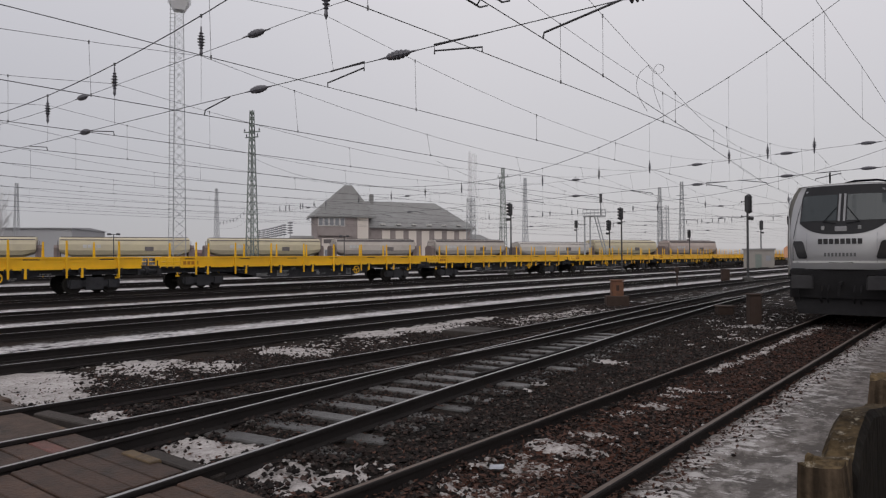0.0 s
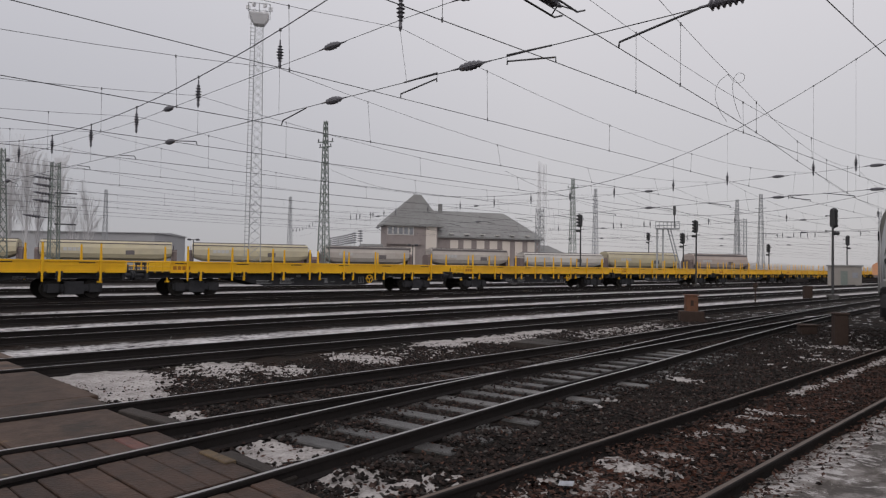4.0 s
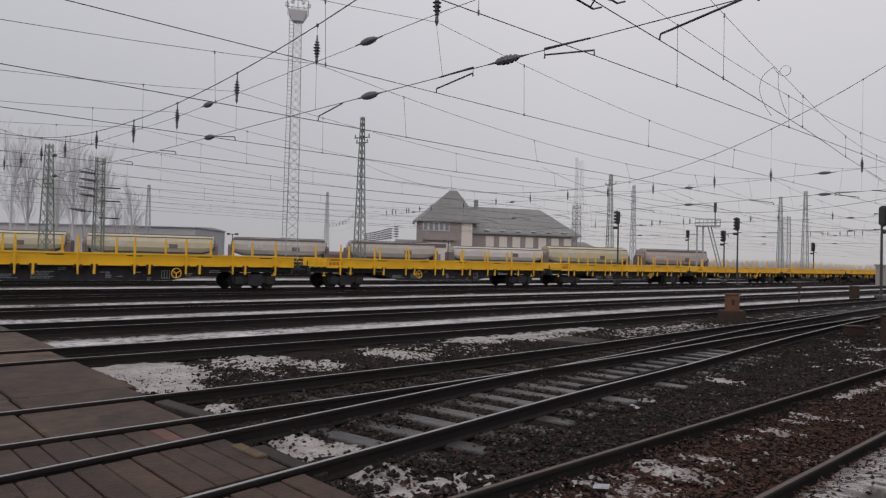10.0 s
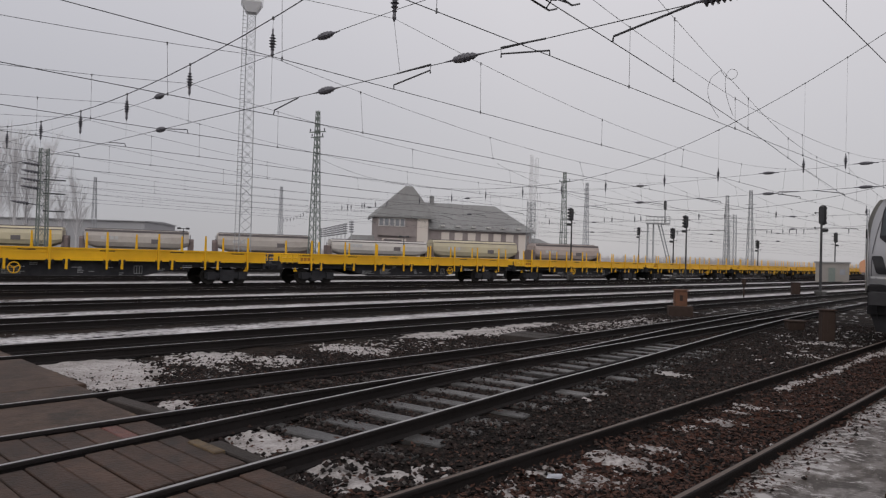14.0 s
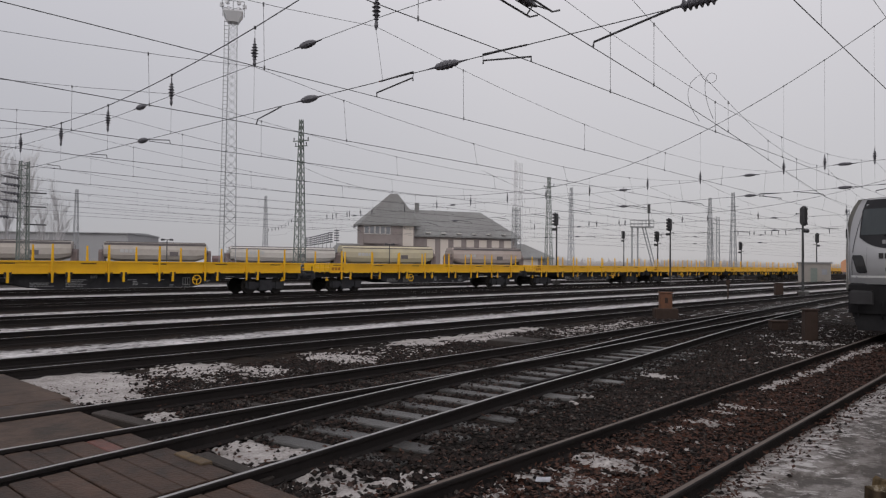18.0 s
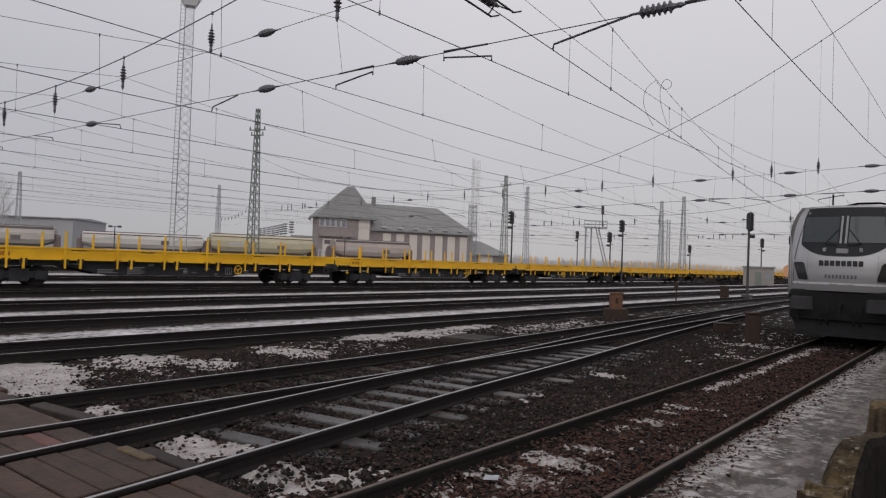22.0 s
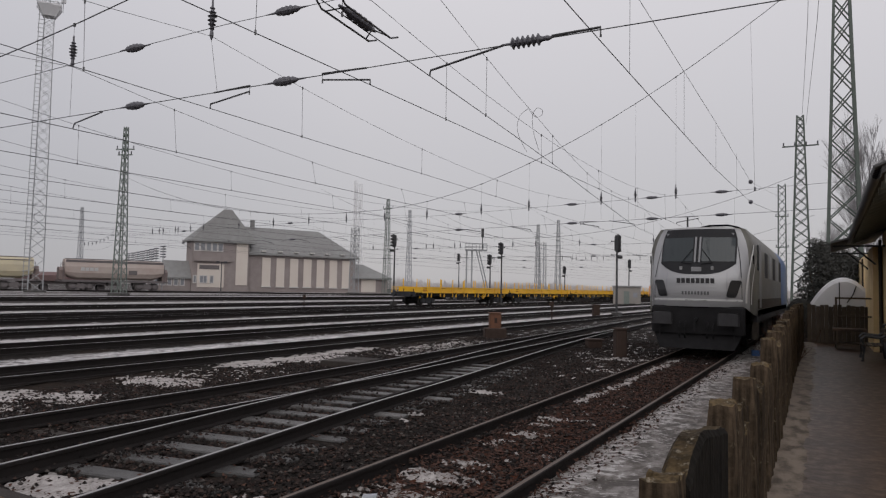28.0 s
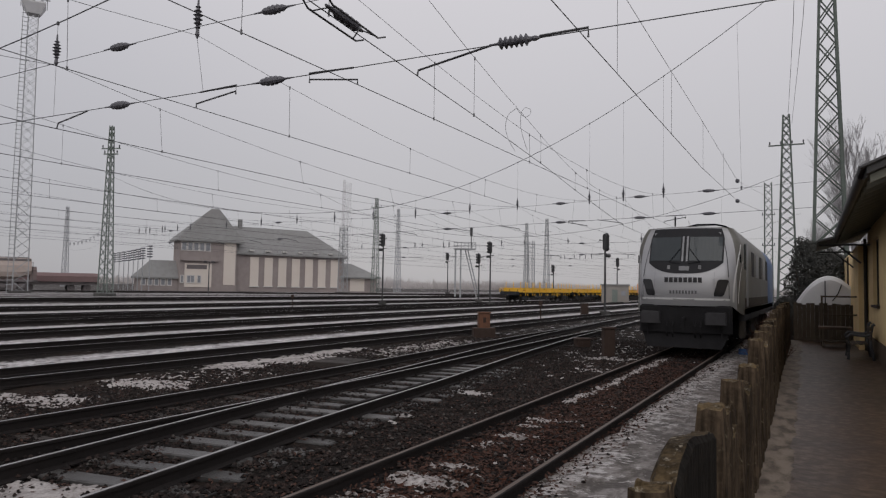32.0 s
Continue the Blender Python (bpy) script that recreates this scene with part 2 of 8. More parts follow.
M_LOCOWHITE = material("white_stripe_paint", (0.66, 0.66, 0.67), 0.3, 0, (0.58, 0.58, 0.58), 2)
M_LETTERGREY = material("grey_lettering_film", (0.11, 0.11, 0.115), 0.6, 0, (0.09, 0.09, 0.095), 6, spec=0.3)
M_LOCOD = material("dark_grey_loco_paint", (0.050, 0.049, 0.052), 0.75, 0, (0.030, 0.029, 0.031), 3, 0.8, spec=0.15)
M_LOCOROOF = material("grey_loco_roof", (0.25, 0.25, 0.265), 0.5, 0, (0.18, 0.18, 0.19), 2)
M_GLASS = material("dark_cab_glass", (0.020, 0.027, 0.031), 0.06, 0, (0.024, 0.031, 0.035), 1, spec=0.5)
M_UNDERLOCO = material("dusty_black_running_gear", (0.021, 0.0205, 0.022), 0.9, 0, (0.014, 0.0135, 0.0145), 4, 0.8, spec=0.12)
M_MASK = material("grey_screen_surround", (0.020, 0.020, 0.023), 0.6, 0, (0.015, 0.015, 0.017), 3, spec=0.2)
M_BLACK = material("black_trim", (0.009, 0.009, 0.011), 0.95, spec=0.03)
M_LAMP = material("headlamp_lens", (0.034, 0.034, 0.037), 0.2, 0, (0.022, 0.022, 0.024), 5, 0.8, spec=0.4)
M_BLUE = material("blue_loco_paint", (0.03, 0.10, 0.27), 0.4, 0, (0.02, 0.07, 0.2), 2)
# signal box brick and plaster paled so the colour carries mist
M_BRICK = material("weathered_brick", (0.31, 0.27, 0.26), 0.85, 0, (0.235, 0.20, 0.195), 0.6, 0.9)
M_PLASTER = material("pale_plaster", (0.62, 0.57, 0.52), 0.85, 0, (0.60, 0.53, 0.48), 0.6, 0.7)
M_ROOF = material("grey_tile_roof", (0.245, 0.248, 0.245), 0.85, 0, (0.205, 0.20, 0.20), 1.6, 0.9)
M_PALEWIN = material("pale_window_glass", (0.30, 0.31, 0.34), 0.2)
M_FRAMEW = material("white_window_frame", (0.66, 0.64, 0.62), 0.6)
M_SHED = material("grey_shed_sheet", (0.40, 0.40, 0.415), 0.8, 0, (0.35, 0.35, 0.365), 0.3)
M_OCHRE = material("ochre_house_render", (0.80, 0.60, 0.31), 0.85, 0, (0.64, 0.47, 0.24), 1.3, 0.8, bump=0.3, bump_scale=80)
M_ROOFDARK = material("dark_roofing_sheet", (0.05, 0.048, 0.048), 0.7, 0, (0.032, 0.03, 0.03), 5, bump=0.4)
M_SOFFIT = material("soffit_boards", (0.24, 0.24, 0.20), 0.8, 0, (0.16, 0.16, 0.135), 6)
def weathered(name, base, dark, lichen, cover, seed):
    """Old sleeper timber: grain along the height, dark checks, patches of lichen."""
    m = material(name, base, 0.92, 0, dark, 9, 1.0, bump=1.0, bump_scale=18, random_tint=0.4, spec=0.1)
    nt = m.node_tree
    b = nt.nodes["Principled BSDF"]
    old = b.inputs["Base Color"].links[0].from_socket
    tc = nt.nodes.new("ShaderNodeTexCoord")
    stretch = nt.nodes.new("ShaderNodeVectorMath")
    stretch.operation = "MULTIPLY"
    stretch.inputs[1].default_value = (34, 34, 2.2)
    nt.links.new(tc.outputs["Object"], stretch.inputs[0])
    grain = nt.nodes.new("ShaderNodeTexNoise")
    grain.inputs["Scale"].default_value = 1.0
    grain.inputs["Detail"].default_value = 6
    nt.links.new(stretch.outputs["Vector"], grain.inputs["Vector"])
    lines = nt.nodes.new("ShaderNodeMapRange")
    lines.inputs["From Min"].default_value = 0.36
    lines.inputs["From Max"].default_value = 0.62
    lines.inputs["To Min"].default_value = 0.5
    lines.inputs["To Max"].default_value = 1.25
    nt.links.new(grain.outputs["Fac"], lines.inputs["Value"])
    mul = nt.nodes.new("ShaderNodeVectorMath")
    mul.operation = "SCALE"
    nt.links.new(old, mul.inputs[0])
    nt.links.new(lines.outputs["Result"], mul.inputs["Scale"])
    spots = nt.nodes.new("ShaderNodeTexNoise")
    spots.inputs["Scale"].default_value = 11 + seed
    spots.inputs["Detail"].default_value = 9
    spots.inputs["Roughness"].default_value = 0.75
    nt.links.new(tc.outputs["Object"], spots.inputs["Vector"])
    on = nt.nodes.new("ShaderNodeMapRange")
    on.inputs["From Min"].default_value = 0.70 - cover
    on.inputs["From Max"].default_value = 0.78 - cover
    nt.links.new(spots.outputs["Fac"], on.inputs["Value"])
    mix = nt.nodes.new("ShaderNodeMix")
    mix.data_type = "RGBA"
    nt.links.new(on.outputs["Result"], mix.inputs["Factor"])
    nt.links.new(mul.outputs["Vector"], mix.inputs["A"])
    mix.inputs["B"].default_value = (*lichen, 1)
    nt.links.new(mix.outputs["Result"], b.inputs["Base Color"])
    return m


M_FENCE = weathered("weathered_sleeper_post", (0.060, 0.043, 0.029), (0.020, 0.015, 0.0105), (0.150, 0.125, 0.085), 0.10, 2)
M_MOSS = weathered("lichen_post_top", (0.085, 0.060, 0.032), (0.020, 0.015, 0.010), (0.23, 0.20, 0.155), 0.14, 7)
M_SLABFACE = weathered("wet_black_slab", (0.016, 0.014, 0.012), (0.007, 0.006, 0.0055), (0.04, 0.034, 0.024), 0.0, 1)
M_TENT = material("white_tarpaulin", (0.66, 0.66, 0.68), 0.6, 0, (0.52, 0.52, 0.54), 2)
M_OLDWOOD = material("old_dark_boards", (0.085, 0.066, 0.050), 0.85, 0, (0.045, 0.036, 0.028), 6, bump=0.5, random_tint=0.25, spec=0.2)
M_BARK = material("grey_bark", (0.34, 0.325, 0.33), 0.9, 0, (0.27, 0.26, 0.265), 3)
# far bark and woods near the sky's tone: mist painted into the colour
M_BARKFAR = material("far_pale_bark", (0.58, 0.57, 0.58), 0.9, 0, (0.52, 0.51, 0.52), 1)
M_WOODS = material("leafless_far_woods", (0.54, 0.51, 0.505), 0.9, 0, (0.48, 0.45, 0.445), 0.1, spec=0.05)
# evergreen greyed and lifted to imitate mist
M_EVERGREEN = material("dark_evergreen", (0.070, 0.070, 0.066), 0.9, 0, (0.046, 0.046, 0.043), 2, spec=0.05)
M_RUSTBOX = material("rust_orange_box", (0.15, 0.062, 0.032), 0.8, 0, (0.085, 0.040, 0.024), 7, 0.9)
M_DARKBOX = material("dark_track_cabinet", (0.055, 0.036, 0.029), 0.8, 0, (0.032, 0.022, 0.018), 6, spec=0.2)
M_HUT = material("grey_hut_render", (0.27, 0.25, 0.235), 0.85, 0, (0.21, 0.195, 0.18), 1)
M_PAPER = material("paper", (0.72, 0.74, 0.80), 0.7)


def ground_material():
    """Dark wet ballast with leaves and broken strips of old snow in the ways between the tracks."""
    m = bpy.data.materials.new("ballast_ground")
    m.use_nodes = True
    nt = m.node_tree
    b = nt.nodes["Principled BSDF"]
    geo = nt.nodes.new("ShaderNodeNewGeometry")
    sep = nt.nodes.new("ShaderNodeSeparateXYZ")
    nt.links.new(geo.outputs["Position"], sep.inputs[0])

    def calc(op, a, c):
        n = nt.nodes.new("ShaderNodeMath")
        n.operation = op
        for i, v in enumerate((a, c)):
            if isinstance(v, (int, float)):
                n.inputs[i].default_value = v
            else:
                nt.links.new(v, n.inputs[i])
        return n.outputs[0]

    def grainy(scale, detail=6, rough=0.6):
        n = nt.nodes.new("ShaderNodeTexNoise")
        n.inputs["Scale"].default_value = scale
        n.inputs["Detail"].default_value = detail
        n.inputs["Roughness"].default_value = rough
        nt.links.new(geo.outputs["Position"], n.inputs["Vector"])
        return n.outputs["Fac"]

    def mixed(fac, a, c):
        n = nt.nodes.new("ShaderNodeMix")
        n.data_type = "RGBA"
        nt.links.new(fac, n.inputs["Factor"])
        for key, v in (("A", a), ("B", c)):
            if isinstance(v, tuple):
                n.inputs[key].default_value = (*v, 1)
            else:
                nt.links.new(v, n.inputs[key])
        return n.outputs["Result"]

    def smooth(value, lo, hi):
        n = nt.nodes.new("ShaderNodeMapRange")
        n.interpolation_type = "SMOOTHSTEP"
        n.inputs["From Min"].default_value = lo
        n.inputs["From Max"].default_value = hi
        nt.links.new(value, n.inputs["Value"])
        return n.outputs["Result"]

    vor = nt.nodes.new("ShaderNodeTexVoronoi")
    vor.inputs["Scale"].default_value = 20
    nt.links.new(geo.outputs["Position"], vor.inputs["Vector"])
    grain = mixed(smooth(vor.outputs["Distance"], 0.1, 0.7), (0.038, 0.032, 0.029), (0.012, 0.0105, 0.0098))
    tone = mixed(smooth(grainy(0.7), 0.4, 0.65), grain, (0.030, 0.022, 0.018))
    # paler tone far out in the yard: mist put into the ballast colour
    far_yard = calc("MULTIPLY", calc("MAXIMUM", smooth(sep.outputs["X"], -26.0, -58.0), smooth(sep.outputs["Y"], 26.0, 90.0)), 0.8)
    tone = mixed(far_yard, tone, mixed(smooth(grainy(0.25, 5), 0.4, 0.6), (0.125, 0.117, 0.115), (0.082, 0.075, 0.073)))          # grey tones that imitate haze
    # brown leaves and rust round the nearest track
    near_x = smooth(calc("ABSOLUTE", calc("ADD", sep.outputs["X"], 3.0), 0), 1.5, 0.5)
    tone = mixed(calc("MULTIPLY", near_x, smooth(grainy(9, 4), 0.44, 0.6)), tone, (0.075, 0.030, 0.019))
    # snow: ragged strips in the ways between the tracks
    fine = grainy(6.5, 8, 0.7)
    drawn = nt.nodes.new("ShaderNodeVectorMath")
    drawn.operation = "MULTIPLY"
    drawn.inputs[1].default_value = (1.0, 0.28, 1.0)
    nt.links.new(geo.outputs["Position"], drawn.inputs[0])
    streak = nt.nodes.new("ShaderNodeTexNoise")
    streak.inputs["Scale"].default_value = 3.6
    streak.inputs["Detail"].default_value = 8
    streak.inputs["Roughness"].default_value = 0.72
    nt.links.new(drawn.outputs["Vector"], streak.inputs["Vector"])
    streak = streak.outputs["Fac"]
    broad = grainy(0.35, 3, 0.5)
    lateral = calc("SUBTRACT", sep.outputs["X"], calc("MULTIPLY", sep.outputs["Y"], 0.002))
    wobble = calc("MULTIPLY", calc("SUBTRACT", calc("ADD", fine, streak), 1.0), 2.6)
    strips = None
    fuller = calc("MULTIPLY", smooth(sep.outputs["Y"], 6.0, 24.0), 0.11)
    for cx, wide, cover in STRIPS:
        d = calc("ADD", calc("ABSOLUTE", calc("SUBTRACT", lateral, cx), 0), wobble)
        s = calc("MULTIPLY", smooth(d, wide, wide - 0.12), smooth(calc("ADD", fuller, calc("ADD", calc("ADD", calc("MULTIPLY", fine, 0.35), calc("MULTIPLY", streak, 0.4)), calc("MULTIPLY", broad, 0.25))), 0.55 - 0.13 * cover, 0.58 - 0.13 * cover))
        strips = s if strips is None else calc("MAXIMUM", strips, s)
    # a few scattered flecks elsewhere
    flecks = smooth(calc("ADD", calc("MULTIPLY", grainy(11, 6, 0.7), 0.6), calc("MULTIPLY", grainy(0.8, 3), 0.4)), 0.625, 0.64)
    far_flecks = smooth(calc("ADD", calc("MULTIPLY", streak, 0.7), calc("MULTIPLY", fuller, 1.1)), 0.515, 0.545)
    flecks = calc("MAXIMUM", flecks, calc("MULTIPLY", far_flecks, smooth(grainy(0.9, 3), 0.42, 0.6)))
    snow = calc("MAXIMUM", strips, flecks)
    colour = mixed(snow, tone, mixed(smooth(calc("ADD", calc("MULTIPLY", streak, 0.5), calc("MULTIPLY", fine, 0.5)), 0.42, 0.60), (0.25, 0.235, 0.235), (0.70, 0.68, 0.69)))
    nt.links.new(colour, b.inputs["Base Color"])
    b.inputs["Roughness"].default_value = 0.95
    b.inputs["Specular IOR Level"].default_value = 0.08
    bp = nt.nodes.new("ShaderNodeBump")
    bp.inputs["Strength"].default_value = 0.9
    bp.inputs["Distance"].default_value = 0.04
    nt.links.new(calc("ADD", calc("SUBTRACT", 1.0, vor.outputs["Distance"]), snow), bp.inputs["Height"])
    nt.links.new(bp.outputs["Normal"], b.inputs["Normal"])
    return m


# ways between the tracks that hold snow: middle at y = 0, half width, how fully covered
STRIPS = [(-16.2, 1.2, 0.85), (-22.0, 1.25, 0.8), (-28.2, 1.3, 0.65), (-33.8, 0.4, 0.5), (-41.3, 1.0, 0.7), (-46.6, 0.8, 0.6), (-53.0, 1.0, 0.8), (-60.0, 1.0, 0.7), (-66.0, 1.2, 0.7), (-75.0, 1.6, 0.7)]
M_GROUND = ground_material()


def slush_material(name, earth, ice, lo, hi, scale, gloss, drawn=(1, 1, 1), wet=0.6):
    """Wet ground with a broken skin of grey ice."""
    m = material(name, earth, 0.55, 0, tuple(c * 0.55 for c in earth), 2.2, 0.9, bump=0.6, bump_scale=12)
    nt = m.node_tree
    b = nt.nodes["Principled BSDF"]
    old = b.inputs["Base Color"].links[0].from_socket
    geo = nt.nodes.new("ShaderNodeNewGeometry")
    n = nt.nodes.new("ShaderNodeTexNoise")
    n.inputs["Scale"].default_value = scale
    n.inputs["Detail"].default_value = 9
    n.inputs["Roughness"].default_value = 0.66
    n.inputs["Distortion"].default_value = 0.15
    pull = nt.nodes.new("ShaderNodeVectorMath")
    pull.operation = "MULTIPLY"
    pull.inputs[1].default_value = drawn
    nt.links.new(geo.outputs["Position"], pull.inputs[0])
    nt.links.new(pull.outputs["Vector"], n.inputs["Vector"])
    mr = nt.nodes.new("ShaderNodeMapRange")
    mr.interpolation_type = "SMOOTHSTEP"
    mr.inputs["From Min"].default_value = lo
    mr.inputs["From Max"].default_value = hi
    nt.links.new(n.outputs["Fac"], mr.inputs["Value"])
    mix = nt.nodes.new("ShaderNodeMix")
    mix.data_type = "RGBA"
    nt.links.new(mr.outputs["Result"], mix.inputs["Factor"])
    nt.links.new(old, mix.inputs["A"])
    mix.inputs["B"].default_value = (*ice, 1)
    nt.links.new(mix.outputs["Result"], b.inputs["Base Color"])
    rr = nt.nodes.new("ShaderNodeMapRange")
    rr.inputs["To Min"].default_value = wet
    rr.inputs["To Max"].default_value = gloss
    nt.links.new(mr.outputs["Result"], rr.inputs["Value"])
    nt.links.new(rr.outputs["Result"], b.inputs["Roughness"])
    return m


def path_material():
    """Trodden slush: wet earth, grey ice, and white smears of snow towards the rail."""
    m = slush_material("slush_path", (0.044, 0.030, 0.021), (0.120, 0.097, 0.083), 0.42, 0.60, 3.2, 0.33, (1.3, 0.7, 1))
    nt = m.node_tree
    b = nt.nodes["Principled BSDF"]
    old = b.inputs["Base Color"].links[0].from_socket
    geo = nt.nodes.new("ShaderNodeNewGeometry")
    sep = nt.nodes.new("ShaderNodeSeparateXYZ")
    nt.links.new(geo.outputs["Position"], sep.inputs[0])
    side = nt.nodes.new("ShaderNodeMapRange")         # more snow by the rail and by the fence than in the trodden middle
    side.inputs["From Min"].default_value = -1.55
    side.inputs["From Max"].default_value = -2.25
    side.inputs["To Min"].default_value = -0.05
    side.inputs["To Max"].default_value = 0.07
    nt.links.new(sep.outputs["X"], side.inputs["Value"])
    along = nt.nodes.new("ShaderNodeMapRange")
    along.inputs["From Min"].default_value = 8.0
    along.inputs["From Max"].default_value = 18.0
    along.inputs["To Max"].default_value = 0.035
    nt.links.new(sep.outputs["Y"], along.inputs["Value"])
    pull = nt.nodes.new("ShaderNodeVectorMath")
    pull.operation = "MULTIPLY"
    pull.inputs[1].default_value = (1.0, 1.5, 1.0)
    nt.links.new(geo.outputs["Position"], pull.inputs[0])
    n = nt.nodes.new("ShaderNodeTexNoise")
    n.inputs["Scale"].default_value = 6.0
    n.inputs["Detail"].default_value = 12
    n.inputs["Roughness"].default_value = 0.74
    n.inputs["Distortion"].default_value = 0.3
    nt.links.new(pull.outputs["Vector"], n.inputs["Vector"])
    total = n.outputs["Fac"]
    for more in (side, along):
        add = nt.nodes.new("ShaderNodeMath")
        nt.links.new(total, add.inputs[0])
        nt.links.new(more.outputs["Result"], add.inputs[1])
        total = add.outputs[0]
    mr = nt.nodes.new("ShaderNodeMapRange")
    mr.inputs["From Min"].default_value = 0.54
    mr.inputs["From Max"].default_value = 0.58
    nt.links.new(total, mr.inputs["Value"])
    mix = nt.nodes.new("ShaderNodeMix")
    mix.data_type = "RGBA"
    nt.links.new(mr.outputs["Result"], mix.inputs["Factor"])
    nt.links.new(old, mix.inputs["A"])
    mix.inputs["B"].default_value = (0.41, 0.385, 0.375, 1)
    nt.links.new(mix.outputs["Result"], b.inputs["Base Color"])
    return m


M_ICE = path_material()
M_PAVE = slush_material("wet_pavement", (0.046, 0.0255, 0.0145), (0.105, 0.064, 0.039), 0.40, 0.74, 8.0, 0.36, (1, 1, 1), 0.44)
M_PAVE.node_tree.nodes["Principled BSDF"].inputs["Specular IOR Level"].default_value = 0.28
blotched(M_PAVE, (0.030, 0.0165, 0.0105), 0.8, 0.50, 0.64)       # wet stretches
blotched(M_PAVE, (0.15, 0.115, 0.088), 7.0, 0.64, 0.74)          # pale flecks painted in as glints off the wet
M_EDGEICE = slush_material("trodden_edge_ice", (0.060, 0.042, 0.029), (0.185, 0.150, 0.120), 0.34, 0.60, 5.0, 0.75, (1.0, 0.45, 1), 0.7)
for m in (M_PAVE, M_EDGEICE):
    for nd in m.node_tree.nodes:
        if nd.type == "BUMP":
            nd.inputs["Strength"].default_value = 0.22


# ---- mesh helpers ----
def part(name, bm, mat, parent=None, label="", smooth=False):
    me = bpy.data.meshes.new(name)
    bm.normal_update()
    bm.to_mesh(me)
    bm.free()
    for mm in mat if isinstance(mat, (list, tuple)) else [mat]:
        me.materials.append(mm)
    if smooth:
        me.polygons.foreach_set("use_smooth", [True] * len(me.polygons))
    ob = new(name, me)
    if parent is not None:
        ob.parent = parent
    if label:
        ob["label"] = label
    return ob


def share(ob, m, parent=None):
    """Another object on the same mesh."""
    o = new(ob.name.split(".")[0], ob.data)
    o.parent = parent or ob.parent
    o.matrix_basis = m
    return o


def thing(name, m, label, category, group="", kind=""):
    ob = new(name)
    ob.matrix_basis = m
    ob.empty_display_size = 0.2
    return tagged(ob, label, category, group, kind)


def box(bm, x0, x1, y0, y1, z0, z1, mat=0, m=None):
    v = [bm.verts.new(p if m is None else m @ Vector(p)) for p in
         ((x0, y0, z0), (x1, y0, z0), (x1, y1, z0), (x0, y1, z0), (x0, y0, z1), (x1, y0, z1), (x1, y1, z1), (x0, y1, z1))]
    for q in ((3, 2, 1, 0), (4, 5, 6, 7), (0, 1, 5, 4), (1, 2, 6, 5), (2, 3, 7, 6), (3, 0, 4, 7)):
        bm.faces.new([v[i] for i in q]).material_index = mat


def bevelled(bm, x0, x1, y0, y1, z0, z1, r=0.01, mat=0):
    """A box with its upright and top edges cut."""
    def ring(ins, z):
        a, b_, c, d = x0 + ins, x1 - ins, y0 + ins, y1 - ins
        return [bm.verts.new(p) for p in ((a + r, c, z), (b_ - r, c, z), (b_, c + r, z), (b_, d - r, z), (b_ - r, d, z), (a + r, d, z), (a, d - r, z), (a, c + r, z))]
    rings = [ring(0, z0), ring(0, z1 - r), ring(r, z1)]
    for lo, hi in zip(rings, rings[1:]):
        for i in range(8):
            bm.faces.new((lo[i], lo[(i + 1) % 8], hi[(i + 1) % 8], hi[i])).material_index = mat
    bm.faces.new(rings[-1]).material_index = mat
    bm.faces.new(rings[0][::-1]).material_index = mat


def bar(bm, a, b_, r, seg=6, r2=None, mat=0):
    """A round bar from a to b_."""
    a, b_ = Vector(a), Vector(b_)
    d = (b_ - a).normalized()
    u = d.orthogonal().normalized()
    w = d.cross(u)
    r2 = r if r2 is None else r2
    lo = [bm.verts.new(a + (u * math.cos(k * 2 * math.pi / seg) + w * math.sin(k * 2 * math.pi / seg)) * r) for k in range(seg)]
    hi = [bm.verts.new(b_ + (u * math.cos(k * 2 * math.pi / seg) + w * math.sin(k * 2 * math.pi / seg)) * r2) for k in range(seg)]
    for k in range(seg):
        bm.faces.new((lo[k], lo[(k + 1) % seg], hi[(k + 1) % seg], hi[k])).material_index = mat
    bm.faces.new(lo[::-1]).material_index = mat
    bm.faces.new(hi).material_index = mat


def line(bm, pts, r, seg=4):
    """A wire through points."""
    pts = [Vector(p) for p in pts]
    rings = []
    for i, p in enumerate(pts):
        d = (pts[min(i + 1, len(pts) - 1)] - pts[max(i - 1, 0)]).normalized()
        u = d.cross(Vector((0, 0, 1)))
        u = u.normalized() if u.length > 1e-3 else Vector((1, 0, 0))
        w = u.cross(d)
        rings.append([bm.verts.new(p + (u * math.cos(k * 2 * math.pi / seg) + w * math.sin(k * 2 * math.pi / seg)) * r) for k in range(seg)])
    for lo, hi in zip(rings, rings[1:]):
        for k in range(seg):
            bm.faces.new((lo[k], lo[(k + 1) % seg], hi[(k + 1) % seg], hi[k]))


def lathe(bm, prof, m=None, seg=12, mat=0):
    """Turned shape: (radius, height) pairs along local z."""
    rings = []
    for r, z in prof:
        ring = []
        for k in range(seg):
            p = Vector((r * math.cos(k * 2 * math.pi / seg), r * math.sin(k * 2 * math.pi / seg), z))
            ring.append(bm.verts.new(m @ p if m is not None else p))
        rings.append(ring)
    for lo, hi in zip(rings, rings[1:]):
        for k in range(seg):
            bm.faces.new((lo[k], lo[(k + 1) % seg], hi[(k + 1) % seg], hi[k])).material_index = mat
    bm.faces.new(rings[0][::-1]).material_index = mat
    bm.faces.new(rings[-1]).material_index = mat


